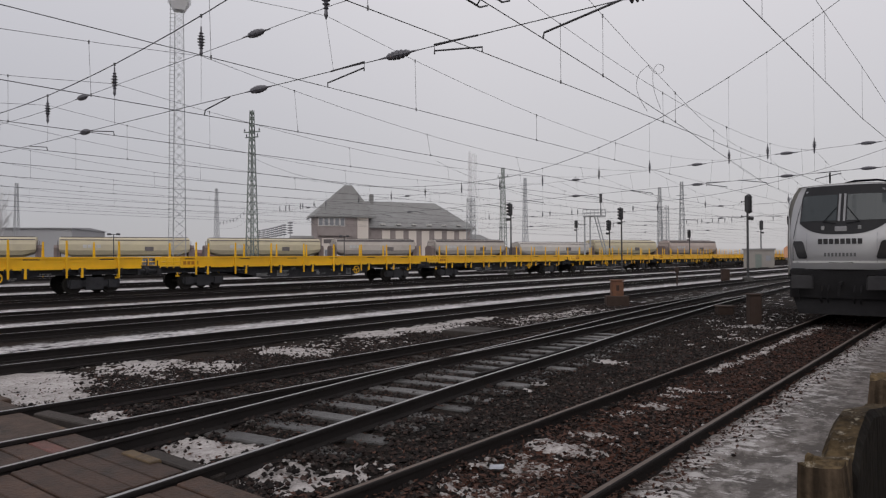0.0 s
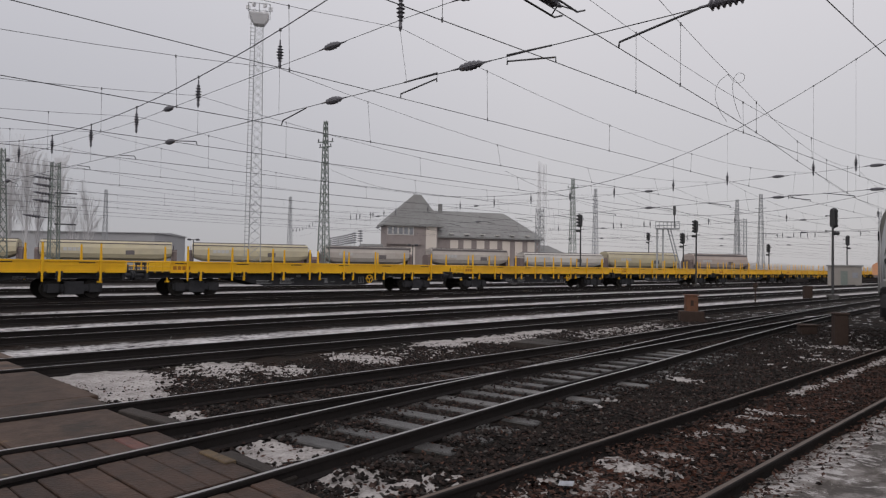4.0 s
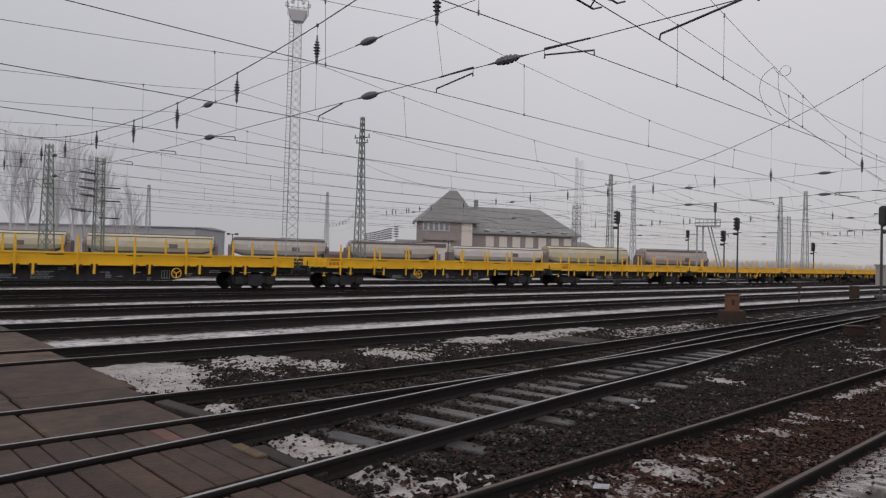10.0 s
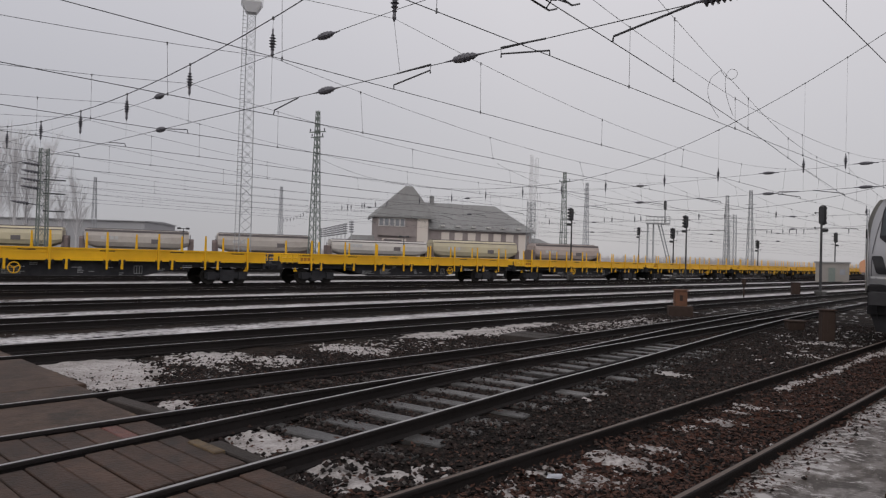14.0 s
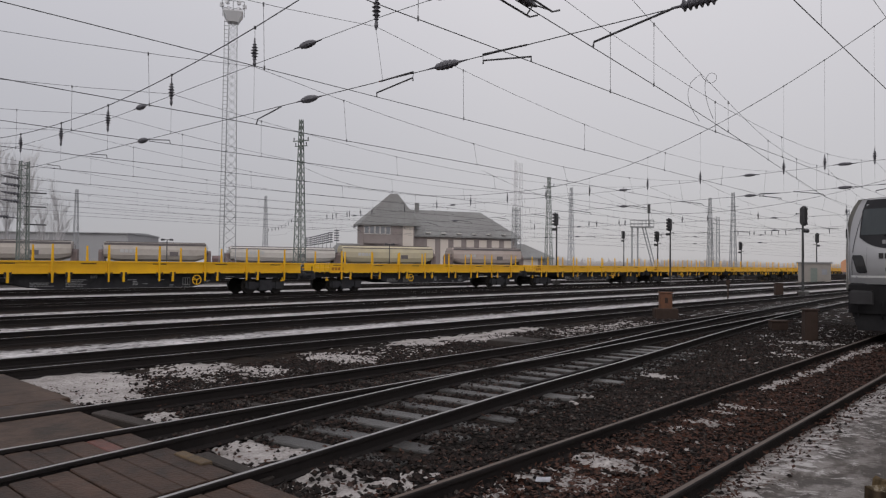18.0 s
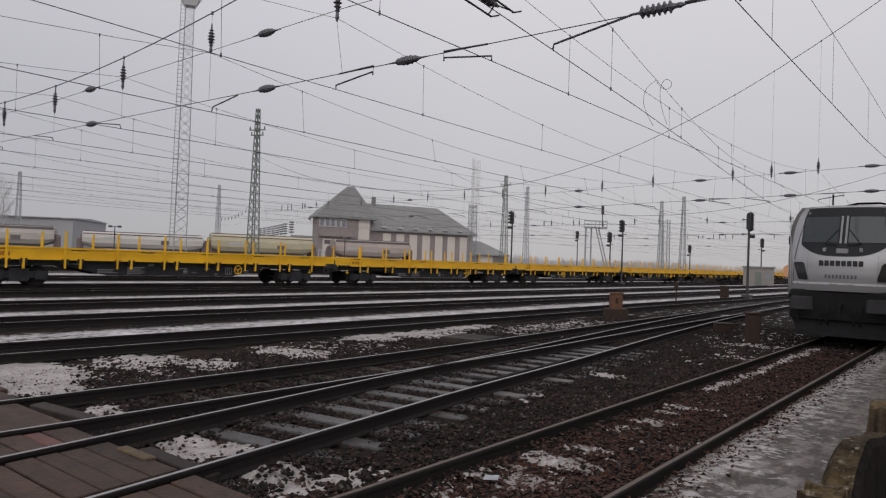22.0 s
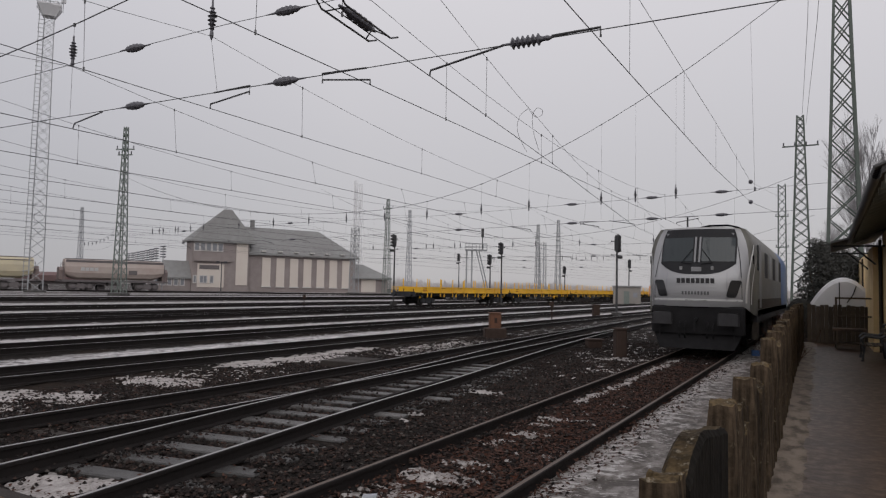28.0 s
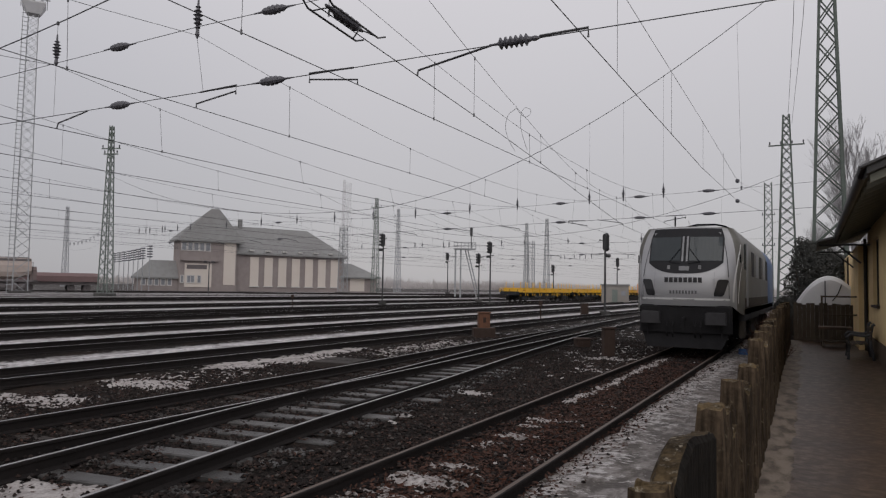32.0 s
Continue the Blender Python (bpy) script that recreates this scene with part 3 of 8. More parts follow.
def prism(bm, poly, y0, y1, mat=0):
    """A closed x-z outline drawn out along y."""
    a = [bm.verts.new((x, y0, z)) for x, z in poly]
    b_ = [bm.verts.new((x, y1, z)) for x, z in poly]
    n = len(poly)
    for k in range(n):
        bm.faces.new((a[k], a[(k + 1) % n], b_[(k + 1) % n], b_[k])).material_index = mat
    bm.faces.new(a[::-1]).material_index = mat
    bm.faces.new(b_).material_index = mat


def bent(pts, v):
    """A broken line through (v, value) pairs; the end pieces run on."""
    for (v0, a), (v1, b_) in zip(pts, pts[1:]):
        if v <= v1 or v1 == pts[-1][0]:
            return a + (b_ - a) * (v - v0) / (v1 - v0)


def fixed(bm):
    bmesh.ops.recalc_face_normals(bm, faces=bm.faces)
    return bm


# ---- ground ----
def rise(x):
    """The far yard lies a little higher."""
    k = min(max((-x - 40) / 14, 0), 1)
    return 0.65 * k * k * (3 - 2 * k)


def ground_z(x, y):
    z = -0.2 + rise(x)
    if -3.93 < x < -2.0:
        z += 0.055
    if -14 < x < 0 and -3 < y < 45:
        z += 0.05 * noise.noise(Vector((x * 1.3, y * 1.3, 0))) + 0.02 * noise.noise(Vector((x * 5, y * 5, 3)))
    return z


def build_ground():
    xs = [-2500, -1200, -600, -300, -200, -150, -110, -90] + [-80 + 4 * i for i in range(9)] + [-46 + 2 * i for i in range(16)] + [-14 + 0.25 * i for i in range(57)] + [1, 3, 6, 12, 30, 80, 200, 600, 2500]
    xs = sorted(set(round(x, 3) for x in xs))
    ys = [-2500, -600, -200, -80, -40, -20, -10, -5] + [-3 + 0.25 * i for i in range(133)] + [32 + 2 * i for i in range(20)] + [80, 110, 150, 220, 320, 500, 900, 2500]
    ys = sorted(set(ys))
    verts = [(x, y, ground_z(x, y)) for y in ys for x in xs]
    n = len(xs)
    faces = [(j * n + i, j * n + i + 1, (j + 1) * n + i + 1, (j + 1) * n + i) for j in range(len(ys) - 1) for i in range(n - 1)]
    me = bpy.data.meshes.new("ground")
    me.from_pydata(verts, [], faces)
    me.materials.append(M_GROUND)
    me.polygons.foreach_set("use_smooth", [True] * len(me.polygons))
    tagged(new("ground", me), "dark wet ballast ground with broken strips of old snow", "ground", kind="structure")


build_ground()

# trodden slush path between the nearest track and the fence, pavement before the house
def path_z(x, y):
    return -0.085 + 0.03 * noise.noise(Vector((x * 1.7, y * 1.1, 9))) + 0.012 * noise.noise(Vector((x * 6, y * 6, 5))) - 0.05 * max(0, (-2.1 - x) / 0.32)


bm = bmesh.new()
for i in range(140):
    for j in range(14):
        y0, y1 = -4 + i * 0.25, -4 + (i + 1) * 0.25
        x0, x1 = -2.42 + j * 0.1285, -2.42 + (j + 1) * 0.1285
        bm.faces.new([bm.verts.new(p) for p in ((x0, y0, path_z(x0, y0)), (x1, y0, path_z(x1, y0)), (x1, y1, path_z(x1, y1)), (x0, y1, path_z(x0, y1)))])
bmesh.ops.remove_doubles(bm, verts=bm.verts, dist=0.001)
tagged(part("path", bm, M_ICE, smooth=True), "trodden path of grey ice and slush beside the fence", "path", kind="structure")
bm = bmesh.new()
box(bm, -0.66, 6, -4, 30, -0.35, -0.03)
tagged(part("pavement", bm, M_PAVE), "wet dirty concrete pavement with thin ice", "pavement", kind="structure")
bm = bmesh.new()
for i in range(213):
    for j in range(6):
        y0, y1 = -2 + i * 0.15, -2 + (i + 1) * 0.15

        def edge(y, u):
            a, b_ = -0.46 - 0.016 * min(max(y - 7.3, 0), 9) - 0.008 * max(y - 16.3, 0), -0.12 - 0.008 * y + 0.12 * noise.noise(Vector((0, y * 0.8, 4))) + 0.06 * noise.noise(Vector((0, y * 2.6, 8))) + 0.05 * noise.noise(Vector((0, y * 6.5, 3)))
            x = a + (b_ - a) * u
            return (x, y, -0.027 + 0.022 * (1 - u) ** 1.2 + 0.006 * noise.noise(Vector((x * 9, y * 5, 2))) * (1 - u))
        bm.faces.new([bm.verts.new(p) for p in (edge(y0, j / 6), edge(y0, (j + 1) / 6), edge(y1, (j + 1) / 6), edge(y1, j / 6))])
bmesh.ops.remove_doubles(bm, verts=bm.verts, dist=0.001)
tagged(part("edge_ice", bm, M_EDGEICE, smooth=True), "strip of trodden dirty ice along the foot of the fence", "ice", kind="structure")

# ---- tracks ----
def centre_near(y):
    return -3.19


def centre_turnout(y):
    pts = [(-60, 2.0), (-8, -4.6), (4, -6.17), (8, -6.72), (12, -7.12), (19, -7.98), (26, -8.68), (34, -9.28), (42, -9.7), (60, -10.3), (400, -21.6)]
    for (y0, x0), (y1, x1) in zip(pts, pts[1:]):
        if y <= y1:
            return x0 + (x1 - x0) * (y - y0) / (y1 - y0)
    return pts[-1][1]


def centre_through(y):
    return bent([(-60, -8.25), (0, -8.35), (9, -8.37), (12.8, -8.48), (17.1, -8.75), (24, -9.07), (42, -9.76), (300, -19.0)], y)


def straight(x, skew=0.02):
    return lambda y: x + skew * y


SLEEPER_FIRST, SLEEPER_STEP = -1.94, 0.595      # concrete sleepers of the turnout
TRACKS = [
    ("near", centre_near, "timber", -30, 160),
    ("turnout", centre_turnout, "concrete", -30, 42),
    ("through", centre_through, "timber", -30, 300),
    ("yard", straight(-13.75, 0.003), "timber", -40, 300),
    ("yard", straight(-19.0, 0.003), "timber", -40, 300),
    ("yard", straight(-24.6, 0.005), "timber", -40, 300),
    ("yard", straight(-31.3, 0.01), "timber", -40, 160),
    ("yard", straight(-36.2), "timber", -120, 420),
    ("yard", straight(-43.6), "timber", -60, 300),
    ("yard", straight(-49.6), "timber", -60, 300),
]
RAIL_PROFILE = [(-0.07, -0.172), (0.07, -0.172), (0.07, -0.155), (0.012, -0.135), (0.012, -0.045), (0.036, -0.035), (0.036, -0.008), (0.030, -0.002), (0.021, 0.0), (-0.021, 0.0), (-0.030, -0.002), (-0.036, -0.008), (-0.036, -0.035), (-0.012, -0.045), (-0.012, -0.135), (-0.07, -0.155)]


def rail_mesh(bm, fn, side, y0, y1):
    ys, y = [y0], y0
    while y < y1:
        y = min(y1, y + (1.5 if -5 < y < 60 else 10))
        ys.append(y)
    rings = []
    for y in ys:
        x = fn(y) + side * 0.755
        rings.append([bm.verts.new((x + px, y, pz + rise(x))) for px, pz in RAIL_PROFILE])
    n = len(RAIL_PROFILE)
    for lo, hi in zip(rings, rings[1:]):
        for k in range(n):
            bm.faces.new((lo[k], lo[(k + 1) % n], hi[(k + 1) % n], hi[k])).material_index = 1 if k == 8 else 0


bm = bmesh.new()
bevelled(bm, -1.3, 1.3, -0.13, 0.13, -0.36, -0.165, 0.015)
SLEEPER_TIMBER = bm
for n, (kind_, fn, sleeper, y0, y1) in enumerate(TRACKS):
    labels = {"near": "rusty single track with brown leaves and snow between timber sleepers",
              "turnout": "turnout track on pale concrete sleepers running into the next track",
              "through": "worn through track with bright rail heads",
              "yard": "yard track with dark wet rails"}
    tr = thing("railway_track", Matrix(), labels[kind_], "railway track", "tracks of the yard", "structure")
    for side in (-1, 1):
        bm = bmesh.new()
        rail_mesh(bm, fn, side, y0, y1)
        part("rail", fixed(bm), [M_RAIL, M_RAILOLD if kind_ == "near" else M_RAILTOP], tr, "dull rusty rail" if kind_ == "near" else "worn steel rail with a bright head")
    first = None
    y = SLEEPER_FIRST if kind_ == "turnout" else -2.0 if kind_ in ("near", "through") else 0.0
    stop = {"near": 46, "turnout": 40, "through": 46}.get(kind_, 36 if n < 6 else 0)
    k = 0
    while y < stop:
        sunk = -0.055 if kind_ == "near" else -0.02 if kind_ == "through" and y < 16 else -0.06 if kind_ in ("through", "yard") or y > 16 else 0.008 if y > 4.3 else -0.09
        m = Matrix.Translation((fn(y), y, rise(fn(y)) + sunk + random.uniform(-0.012, 0.006))) @ Matrix.Rotation(-math.atan(fn(y + 0.5) - fn(y - 0.5)) + random.uniform(-0.01, 0.01), 4, "Z")
        if first is None:
            b2 = SLEEPER_TIMBER.copy()
            first = part("sleeper", b2, M_CONC if sleeper == "concrete" else M_WOODSL, tr)
            first.matrix_basis = m
        else:
            share(first, m, tr)
        y += SLEEPER_STEP if kind_ == "turnout" else 0.62
        k += 1
# check rail beside the turnout's inner rail, and the crib covers along the tracks
CHECK = bmesh.new()
rings = []
for j in range(13):
    y = 8.5 + 3.8 * j / 12
    flare = 0.05 * max(0, abs(j - 6) - 4) / 2
    x = centre_turnout(y) + 0.755 - 0.105 - flare
    rings.append([CHECK.verts.new((x + px, y, pz + 0.012)) for px, pz in RAIL_PROFILE])
for lo, hi in zip(rings, rings[1:]):
    for k in range(len(RAIL_PROFILE)):
        CHECK.faces.new((lo[k], lo[(k + 1) % len(RAIL_PROFILE)], hi[(k + 1) % len(RAIL_PROFILE)], hi[k]))
for ring in (rings[0], rings[-1]):
    CHECK.faces.new(ring)
check = thing("check_rail", Matrix(), "short dark check rail inside the turnout rail", "rail", kind="structure")
part("rail", fixed(CHECK), M_RAIL, check)


def cover_slab(x, y, w, d, turn, tilt=0.0):
    t = thing("cover_slab", pose(x, y, -0.13, 0, tilt, turn), "flat dark wet slab covering a cable pit by the rails", "slab")
    for k in range(2):
        bm = bmesh.new()
        bevelled(bm, -w / 2, w / 2, -d / 2 + k * d / 2 + 0.01, -d / 2 + (k + 1) * d / 2 - 0.01, -0.12, 0.06, 0.015)
        part("slab", bm, M_WOODSL, t)
    bm = bmesh.new()
    for s in (-1, 1):
        bar(bm, (-w / 2 - 0.03, s * d * 0.3 - 0.06, 0.03), (-w / 2 - 0.03, s * d * 0.3 + 0.06, 0.03), 0.012, 5)
    part("lifting_loop", bm, M_RAIL, t)


cover_slab(-10.4, 14.2, 1.1, 1.2, 8)
# ---- timber and slab crossing ----
def crossing():
    c = thing("level_crossing", Matrix(), "foot crossing of wet brown planks and slabs between the rails", "crossing", kind="structure")
    gap = 0.012
    lanes = [(-4.08, "planks", -5.24), (-5.47, "planks", -6.72), (-6.96, "planks", -7.53), (-7.74, "slabs", -9.04), (-9.26, "slabs", -10.0), (-10.02, "slabs", -12.85), (-13.12, "slabs", -14.38), (-14.62, "slabs", -18.1), (-18.38, "slabs", -19.62), (-19.9, "slabs", -23.7)]
    for right, sort, left in lanes:
        if sort == "planks":
            y, k = 3.28, 0
            while y > -2.5:
                red = left < -6.8 and k == 1
                w = 0.30 if left < -6.8 and k == 0 else 0.17 if red else random.uniform(0.21, 0.27)
                skew = -0.135
                bm = bmesh.new()
                bevelled(bm, left + random.uniform(0, 0.01), right - random.uniform(0, 0.02), y - w + gap, y, -0.14, -0.036 + random.uniform(-0.008, 0.005), 0.008)
                for v in bm.verts:
                    if right > -6.8 or v.co.x > -7.2:
                        v.co.x += skew * (v.co.y - 3.2)
                part("plank", bm, M_PLANKRED if red else M_PLANK, c, "worn red-painted plank" if red else "")
                y -= w
                k += 1
        else:
            y = 3.33 if left > -9.5 else 3.45 if left > -12 else 3.58 if left > -16 else 3.8
            while y > -3:
                w = 1.4 if left > -10.5 else 1.5
                bm = bmesh.new()
                bevelled(bm, left, right, y - w + 0.03, y, -0.14, -0.032 + random.uniform(-0.005, 0.005), 0.018)
                part("slab", bm, M_SLAB, c)
                y -= w
    # loose timbers that close the edge, one end swung out over the ballast
    for x0, y0, x1, y1, w in ((-8.85, 3.38, -7.86, 3.66, 0.2), (-6.25, 3.3, -5.3, 3.42, 0.17)):
        d = Vector((x1 - x0, y1 - y0, 0))
        bm = bmesh.new()
        bevelled(bm, 0, d.length, 0, w, -0.16, 0, 0.012)
        ob = part("edge_timber", bm, M_WOODSL, c, "dark loose timber at the edge of the crossing")
        ob.matrix_basis = pose(x0, y0, -0.03, 0, 4, math.degrees(math.atan2(d.y, d.x)))
    bm = bmesh.new()
    bevelled(bm, -6.42, -5.9, 3.2, 3.31, -0.12, -0.022, 0.008)
    part("edge_board", bm, M_SANDY, c, "sandy yellow-brown edge board")


crossing()


# ---- yellow flat wagons ----
WAGON = 21.65
TY = straight(-36.2)


def bogie(parent, y, name="bogie"):
    bm = bmesh.new()
    for s in (-1, 1):
        prism(bm, [(s * 1.0 - 0.06, 0.34), (s * 1.0 + 0.06, 0.34), (s * 1.0 + 0.06, 0.66), (s * 1.0 - 0.06, 0.66)], y - 1.25, y + 1.25)
        box(bm, s * 1.0 - 0.1, s * 1.0 + 0.1, y - 0.42, y + 0.42, 0.2, 0.8)
        for dy in (-0.9, 0.9):
            box(bm, s * 1.06 - 0.1, s * 1.06 + 0.1, y + dy - 0.24, y + dy + 0.24, 0.28, 0.68)
    box(bm, -1.0, 1.0, y - 0.22, y + 0.22, 0.42, 0.8)
    return part(name, bm, M_UNDER, parent)


def wheelset(parent, y, r=0.46):
    bm = bmesh.new()
    for s in (-1, 1):
        m = Matrix.Translation((s * 0.76, y, r)) @ Matrix.Rotation(radians(90 * s), 4, "Y")
        lathe(bm, [(r * 0.2, -0.07), (r * 0.85, -0.05), (r * 1.05, -0.065), (r, 0.0), (r * 0.97, 0.065), (r * 0.84, 0.05), (r * 0.3, 0.03), (r * 0.22, 0.09)], m, 18)
    bar(bm, (-0.9, y, r), (0.9, y, r), 0.08, 8)
    return part("wheelset", fixed(bm), M_WHEEL, parent)


def flat_wagon(wheel_y):
    """Long yellow-sided stake wagon; its middle is at y = 0, rail top at z = 0."""
    w = thing("flat_wagon", Matrix(), "long yellow flat wagon with side stakes on black bogies", "freight wagon", "yellow wagons of the departing train")
    h = WAGON / 2 - 0.52
    back = -h + 1.15             # the open brake platform lies behind this
    bm = bmesh.new()
    box(bm, -1.3, 1.3, -h, h, 1.18, 1.26)
    part("deck", bm, M_UNDER, w)
    for s in (-1, 1):
        x = s * 1.36
        bm = bmesh.new()
        lo, hi = min(x - s * 0.05, x), max(x - s * 0.05, x)
        box(bm, lo, hi, back, h, 1.22, 1.74)
        a, b_ = sorted((x, x + s * 0.05))
        part("side_sill", bm, M_YELLOW, w)
        for nm, z0, z1 in (("top_rail", 1.72, 1.80), ("bottom_rail", 1.20, 1.27)):
            bm = bmesh.new()
            box(bm, a, b_, back, h, z0, z1)
            part(nm, bm, M_YELLOW, w)
        bm = bmesh.new()      # rails round the platform
        for zz in (1.3, 1.52, 1.74):
            bar(bm, (x, -h, zz), (x, back, zz), 0.032, 5)
        for yy in (-h, -h + 0.38, -h + 0.76):
            bar(bm, (x, yy, 1.2), (x, yy, 1.74), 0.03, 5)
        part("platform_rail", bm, M_YELLOW, w)
        bm = bmesh.new()      # faded marks at the platform end
        for k in range(4):
            box(bm, *sorted((x + s * 0.002, x + s * 0.006)), back + 0.15 + k * 0.24, back + 0.33 + k * 0.24, 1.36, 1.56)
        part("stencil", bm, M_MARK, w, "faded orange stencil bars")
        bm = bmesh.new()      # folded line along the side
        box(bm, *sorted((x, x + s * 0.018)), back, h, 1.545, 1.575)
        part("fold", bm, M_YELLOW, w)
        # slots under the top edge
        for k in range(18):
            bm = bmesh.new()
            yy = -h + 0.6 + k * (2 * h - 1.2) / 17
            box(bm, min(x, x + s * 0.012), max(x, x + s * 0.012), yy - 0.35, yy + 0.35, 1.655, 1.69)
            part("slot", bm, M_UNDER, w) if k % 3 == 1 else bm.free()
        n = 8
        for k in range(n):
            yy = back + 0.9 + k * (2 * h - 3.2) / (n - 1)
            bm = bmesh.new()
            a, b_ = sorted((x + s * 0.004, x + s * 0.062))
            v = [bm.verts.new(p) for p in ((a, yy - 0.035, 0.80), (b_, yy - 0.035, 0.80), (b_, yy + 0.035, 0.80), (a, yy + 0.035, 0.80), (a, yy - 0.06, 1.8), (b_, yy - 0.06, 1.8), (b_, yy + 0.06, 1.8), (a, yy + 0.06, 1.8), (a, yy - 0.035, 2.58), (b_, yy - 0.035, 2.58), (b_, yy + 0.035, 2.58), (a, yy + 0.035, 2.58))]
            for base in (0, 4):
                for q in ((0, 1, 5, 4), (1, 2, 6, 5), (2, 3, 7, 6), (3, 0, 4, 7)):
                    bm.faces.new([v[base + i] for i in q])
            bm.faces.new([v[i] for i in (3, 2, 1, 0)])
            bm.faces.new([v[i] for i in (8, 9, 10, 11)])
            part("stake", fixed(bm), M_YELLOW, w)
            for e in (-1, 1):
                bm = bmesh.new()
                box(bm, *sorted((x, x + s * 0.05)), yy + e * 0.13 - 0.05, yy + e * 0.13 + 0.05, 1.08, 1.26)
                part("pocket_cheek", bm, M_UNDER, w)
            if k < n - 1:
                yy += (2 * h - 2.6) / (n - 1) * 0.27
                bm = bmesh.new()
                a, b_ = sorted((x + s * 0.01, x + s * 0.09))
                box(bm, a, b_, yy - 0.05, yy + 0.05, 0.80, 1.26)
                box(bm, a, b_, yy - 0.15, yy - 0.06, 1.05, 1.27, 1)
                box(bm, a, b_, yy + 0.06, yy + 0.15, 1.05, 1.27, 1)
                part("lashing_bracket", bm, [M_YELLOW, M_UNDER], w)
    bm = bmesh.new()          # fish-bellied longitudinal girders
    for s in (-1, 1):
        poly = [(-h, 1.2), (-h, 0.92), (-5.6, 0.92), (-3.6, 0.48), (3.6, 0.48), (5.6, 0.92), (h, 0.92), (h, 1.2)]
        for xx in (s * 1.0,):
            a = [bm.verts.new((xx - 0.05, y, z)) for y, z in poly]
            b_ = [bm.verts.new((xx + 0.05, y, z)) for y, z in poly]
            for k in range(len(poly)):
                bm.faces.new((a[k], a[(k + 1) % len(poly)], b_[(k + 1) % len(poly)], b_[k]))
            bm.faces.new(a)
            bm.faces.new(b_[::-1])
    part("girder", fixed(bm), M_UNDER, w)
    for yb in (-h + 2.7, h - 2.2):
        bogie(w, yb)
        for dy in (-0.9, 0.9):
            wheelset(w, yb + dy)
    bm = bmesh.new()
    bar(bm, (-0.3, -1.5, 0.75), (-0.3, -0.4, 0.75), 0.2, 10)
    part("air_tank", bm, M_UNDER, w)
    bm = bmesh.new()
    box(bm, -0.5, 0.5, 1.2, 2.4, 0.55, 0.95)
    part("brake_gear", bm, M_UNDER, w)
    for s in (-1, 1):
        bm = bmesh.new()      # hand wheel on the side
        for k in range(16):
            a0, a1 = k * math.pi / 8, (k + 1) * math.pi / 8
            bar(bm, (s * 1.42, wheel_y + 0.24 * math.cos(a0), 0.86 + 0.24 * math.sin(a0)), (s * 1.42, wheel_y + 0.24 * math.cos(a1), 0.86 + 0.24 * math.sin(a1)), 0.025, 5)
        for k in range(3):
            a0 = k * 2 * math.pi / 3 + 0.5
            bar(bm, (s * 1.42, wheel_y, 0.86), (s * 1.42, wheel_y + 0.23 * math.cos(a0), 0.86 + 0.23 * math.sin(a0)), 0.025, 5)
        bar(bm, (s * 1.0, wheel_y, 0.86), (s * 1.44, wheel_y, 0.86), 0.04, 6)
        part("handwheel", bm, M_YELLOW, w, "yellow spoked hand wheel")
        # blocks of small lettering: start, lowest row, width, rows
        for k, (yy, zz, ww, rows) in enumerate(((-4.1, 0.60, 1.0, 3), (-2.6, 0.58, 0.95, 5), (-1.5, 0.98, 0.4, 2), (0.25, 0.86, 0.45, 1), (0.5, 0.62, 0.28, 3), (1.0, 0.66, 0.4, 1), (1.75, 0.86, 0.35, 1), (2.4, 0.52, 0.22, 2), (4.3, 0.72, 0.4, 2), (-5.6, 1.0, 0.7, 1), (5.6, 0.98, 0.6, 1))):
            bm = bmesh.new()
            a, b_ = sorted((s * 1.052, s * 1.06))
            for j in range(rows):
                at_, stop = yy, yy + ww * (1 - 0.13 * ((j * 2 + k) % 3))
                while at_ < stop - 0.04:
                    word = min(0.08 + 0.07 * ((j + k + int(at_ * 10)) % 3), stop - at_)
                    box(bm, a, b_, at_, at_ + word, zz + j * 0.075, zz + j * 0.075 + 0.042)
                    at_ += word + 0.03
            part("lettering", bm, M_STENCIL, w, "rows of small dusty white lettering")
        bm = bmesh.new()      # hatched square frame
        a, b_ = sorted((s * 1.052, s * 1.06))
        for j in range(4):
            box(bm, a, b_, 3.1 + j * 0.13, 3.13 + j * 0.13, 0.58, 0.98)
        for z in (0.58, 0.95):
            box(bm, a, b_, 3.13, 3.49, z, z + 0.03)
        part("stencil_frame", bm, M_STENCIL, w, "square stencilled frame")
    for e in (-1, 1):
        bm = bmesh.new()
        for s in (-1, 1):
            m = Matrix.Translation((s * 0.875, e * h, 1.06)) @ Matrix.Rotation(radians(-90 * e), 4, "X")
            lathe(bm, [(0.09, 0), (0.09, 0.42), (0.22, 0.44), (0.22, 0.5), (0.18, 0.52)], m, 12)
        box(bm, -1.3, 1.3, *sorted((e * h, e * (h - 0.12))), 0.85, 1.3)
        part("buffer_beam", fixed(bm), M_UNDER, w)
        bm = bmesh.new()
        box(bm, -1.2, 1.2, *sorted((e * h, e * (h + 0.04))), 1.25, 1.33)
        for xx in (-1.1, 0, 1.1):
            box(bm, xx - 0.03, xx + 0.03, *sorted((e * h, e * (h + 0.04))), 1.33, 1.6)
        part("end_frame", bm, M_UNDER, w)
        bm = bmesh.new()
        box(bm, 1.10, 1.14, e * (h - 1.1) - 0.12, e * (h - 1.1) + 0.12, 0.72, 0.80)
        box(bm, 1.10, 1.14, e * (h - 1.1) - 0.03, e * (h - 1.1) + 0.03, 0.8, 0.95)
        part("end_mark", bm, M_YELLOW, w)
    return w


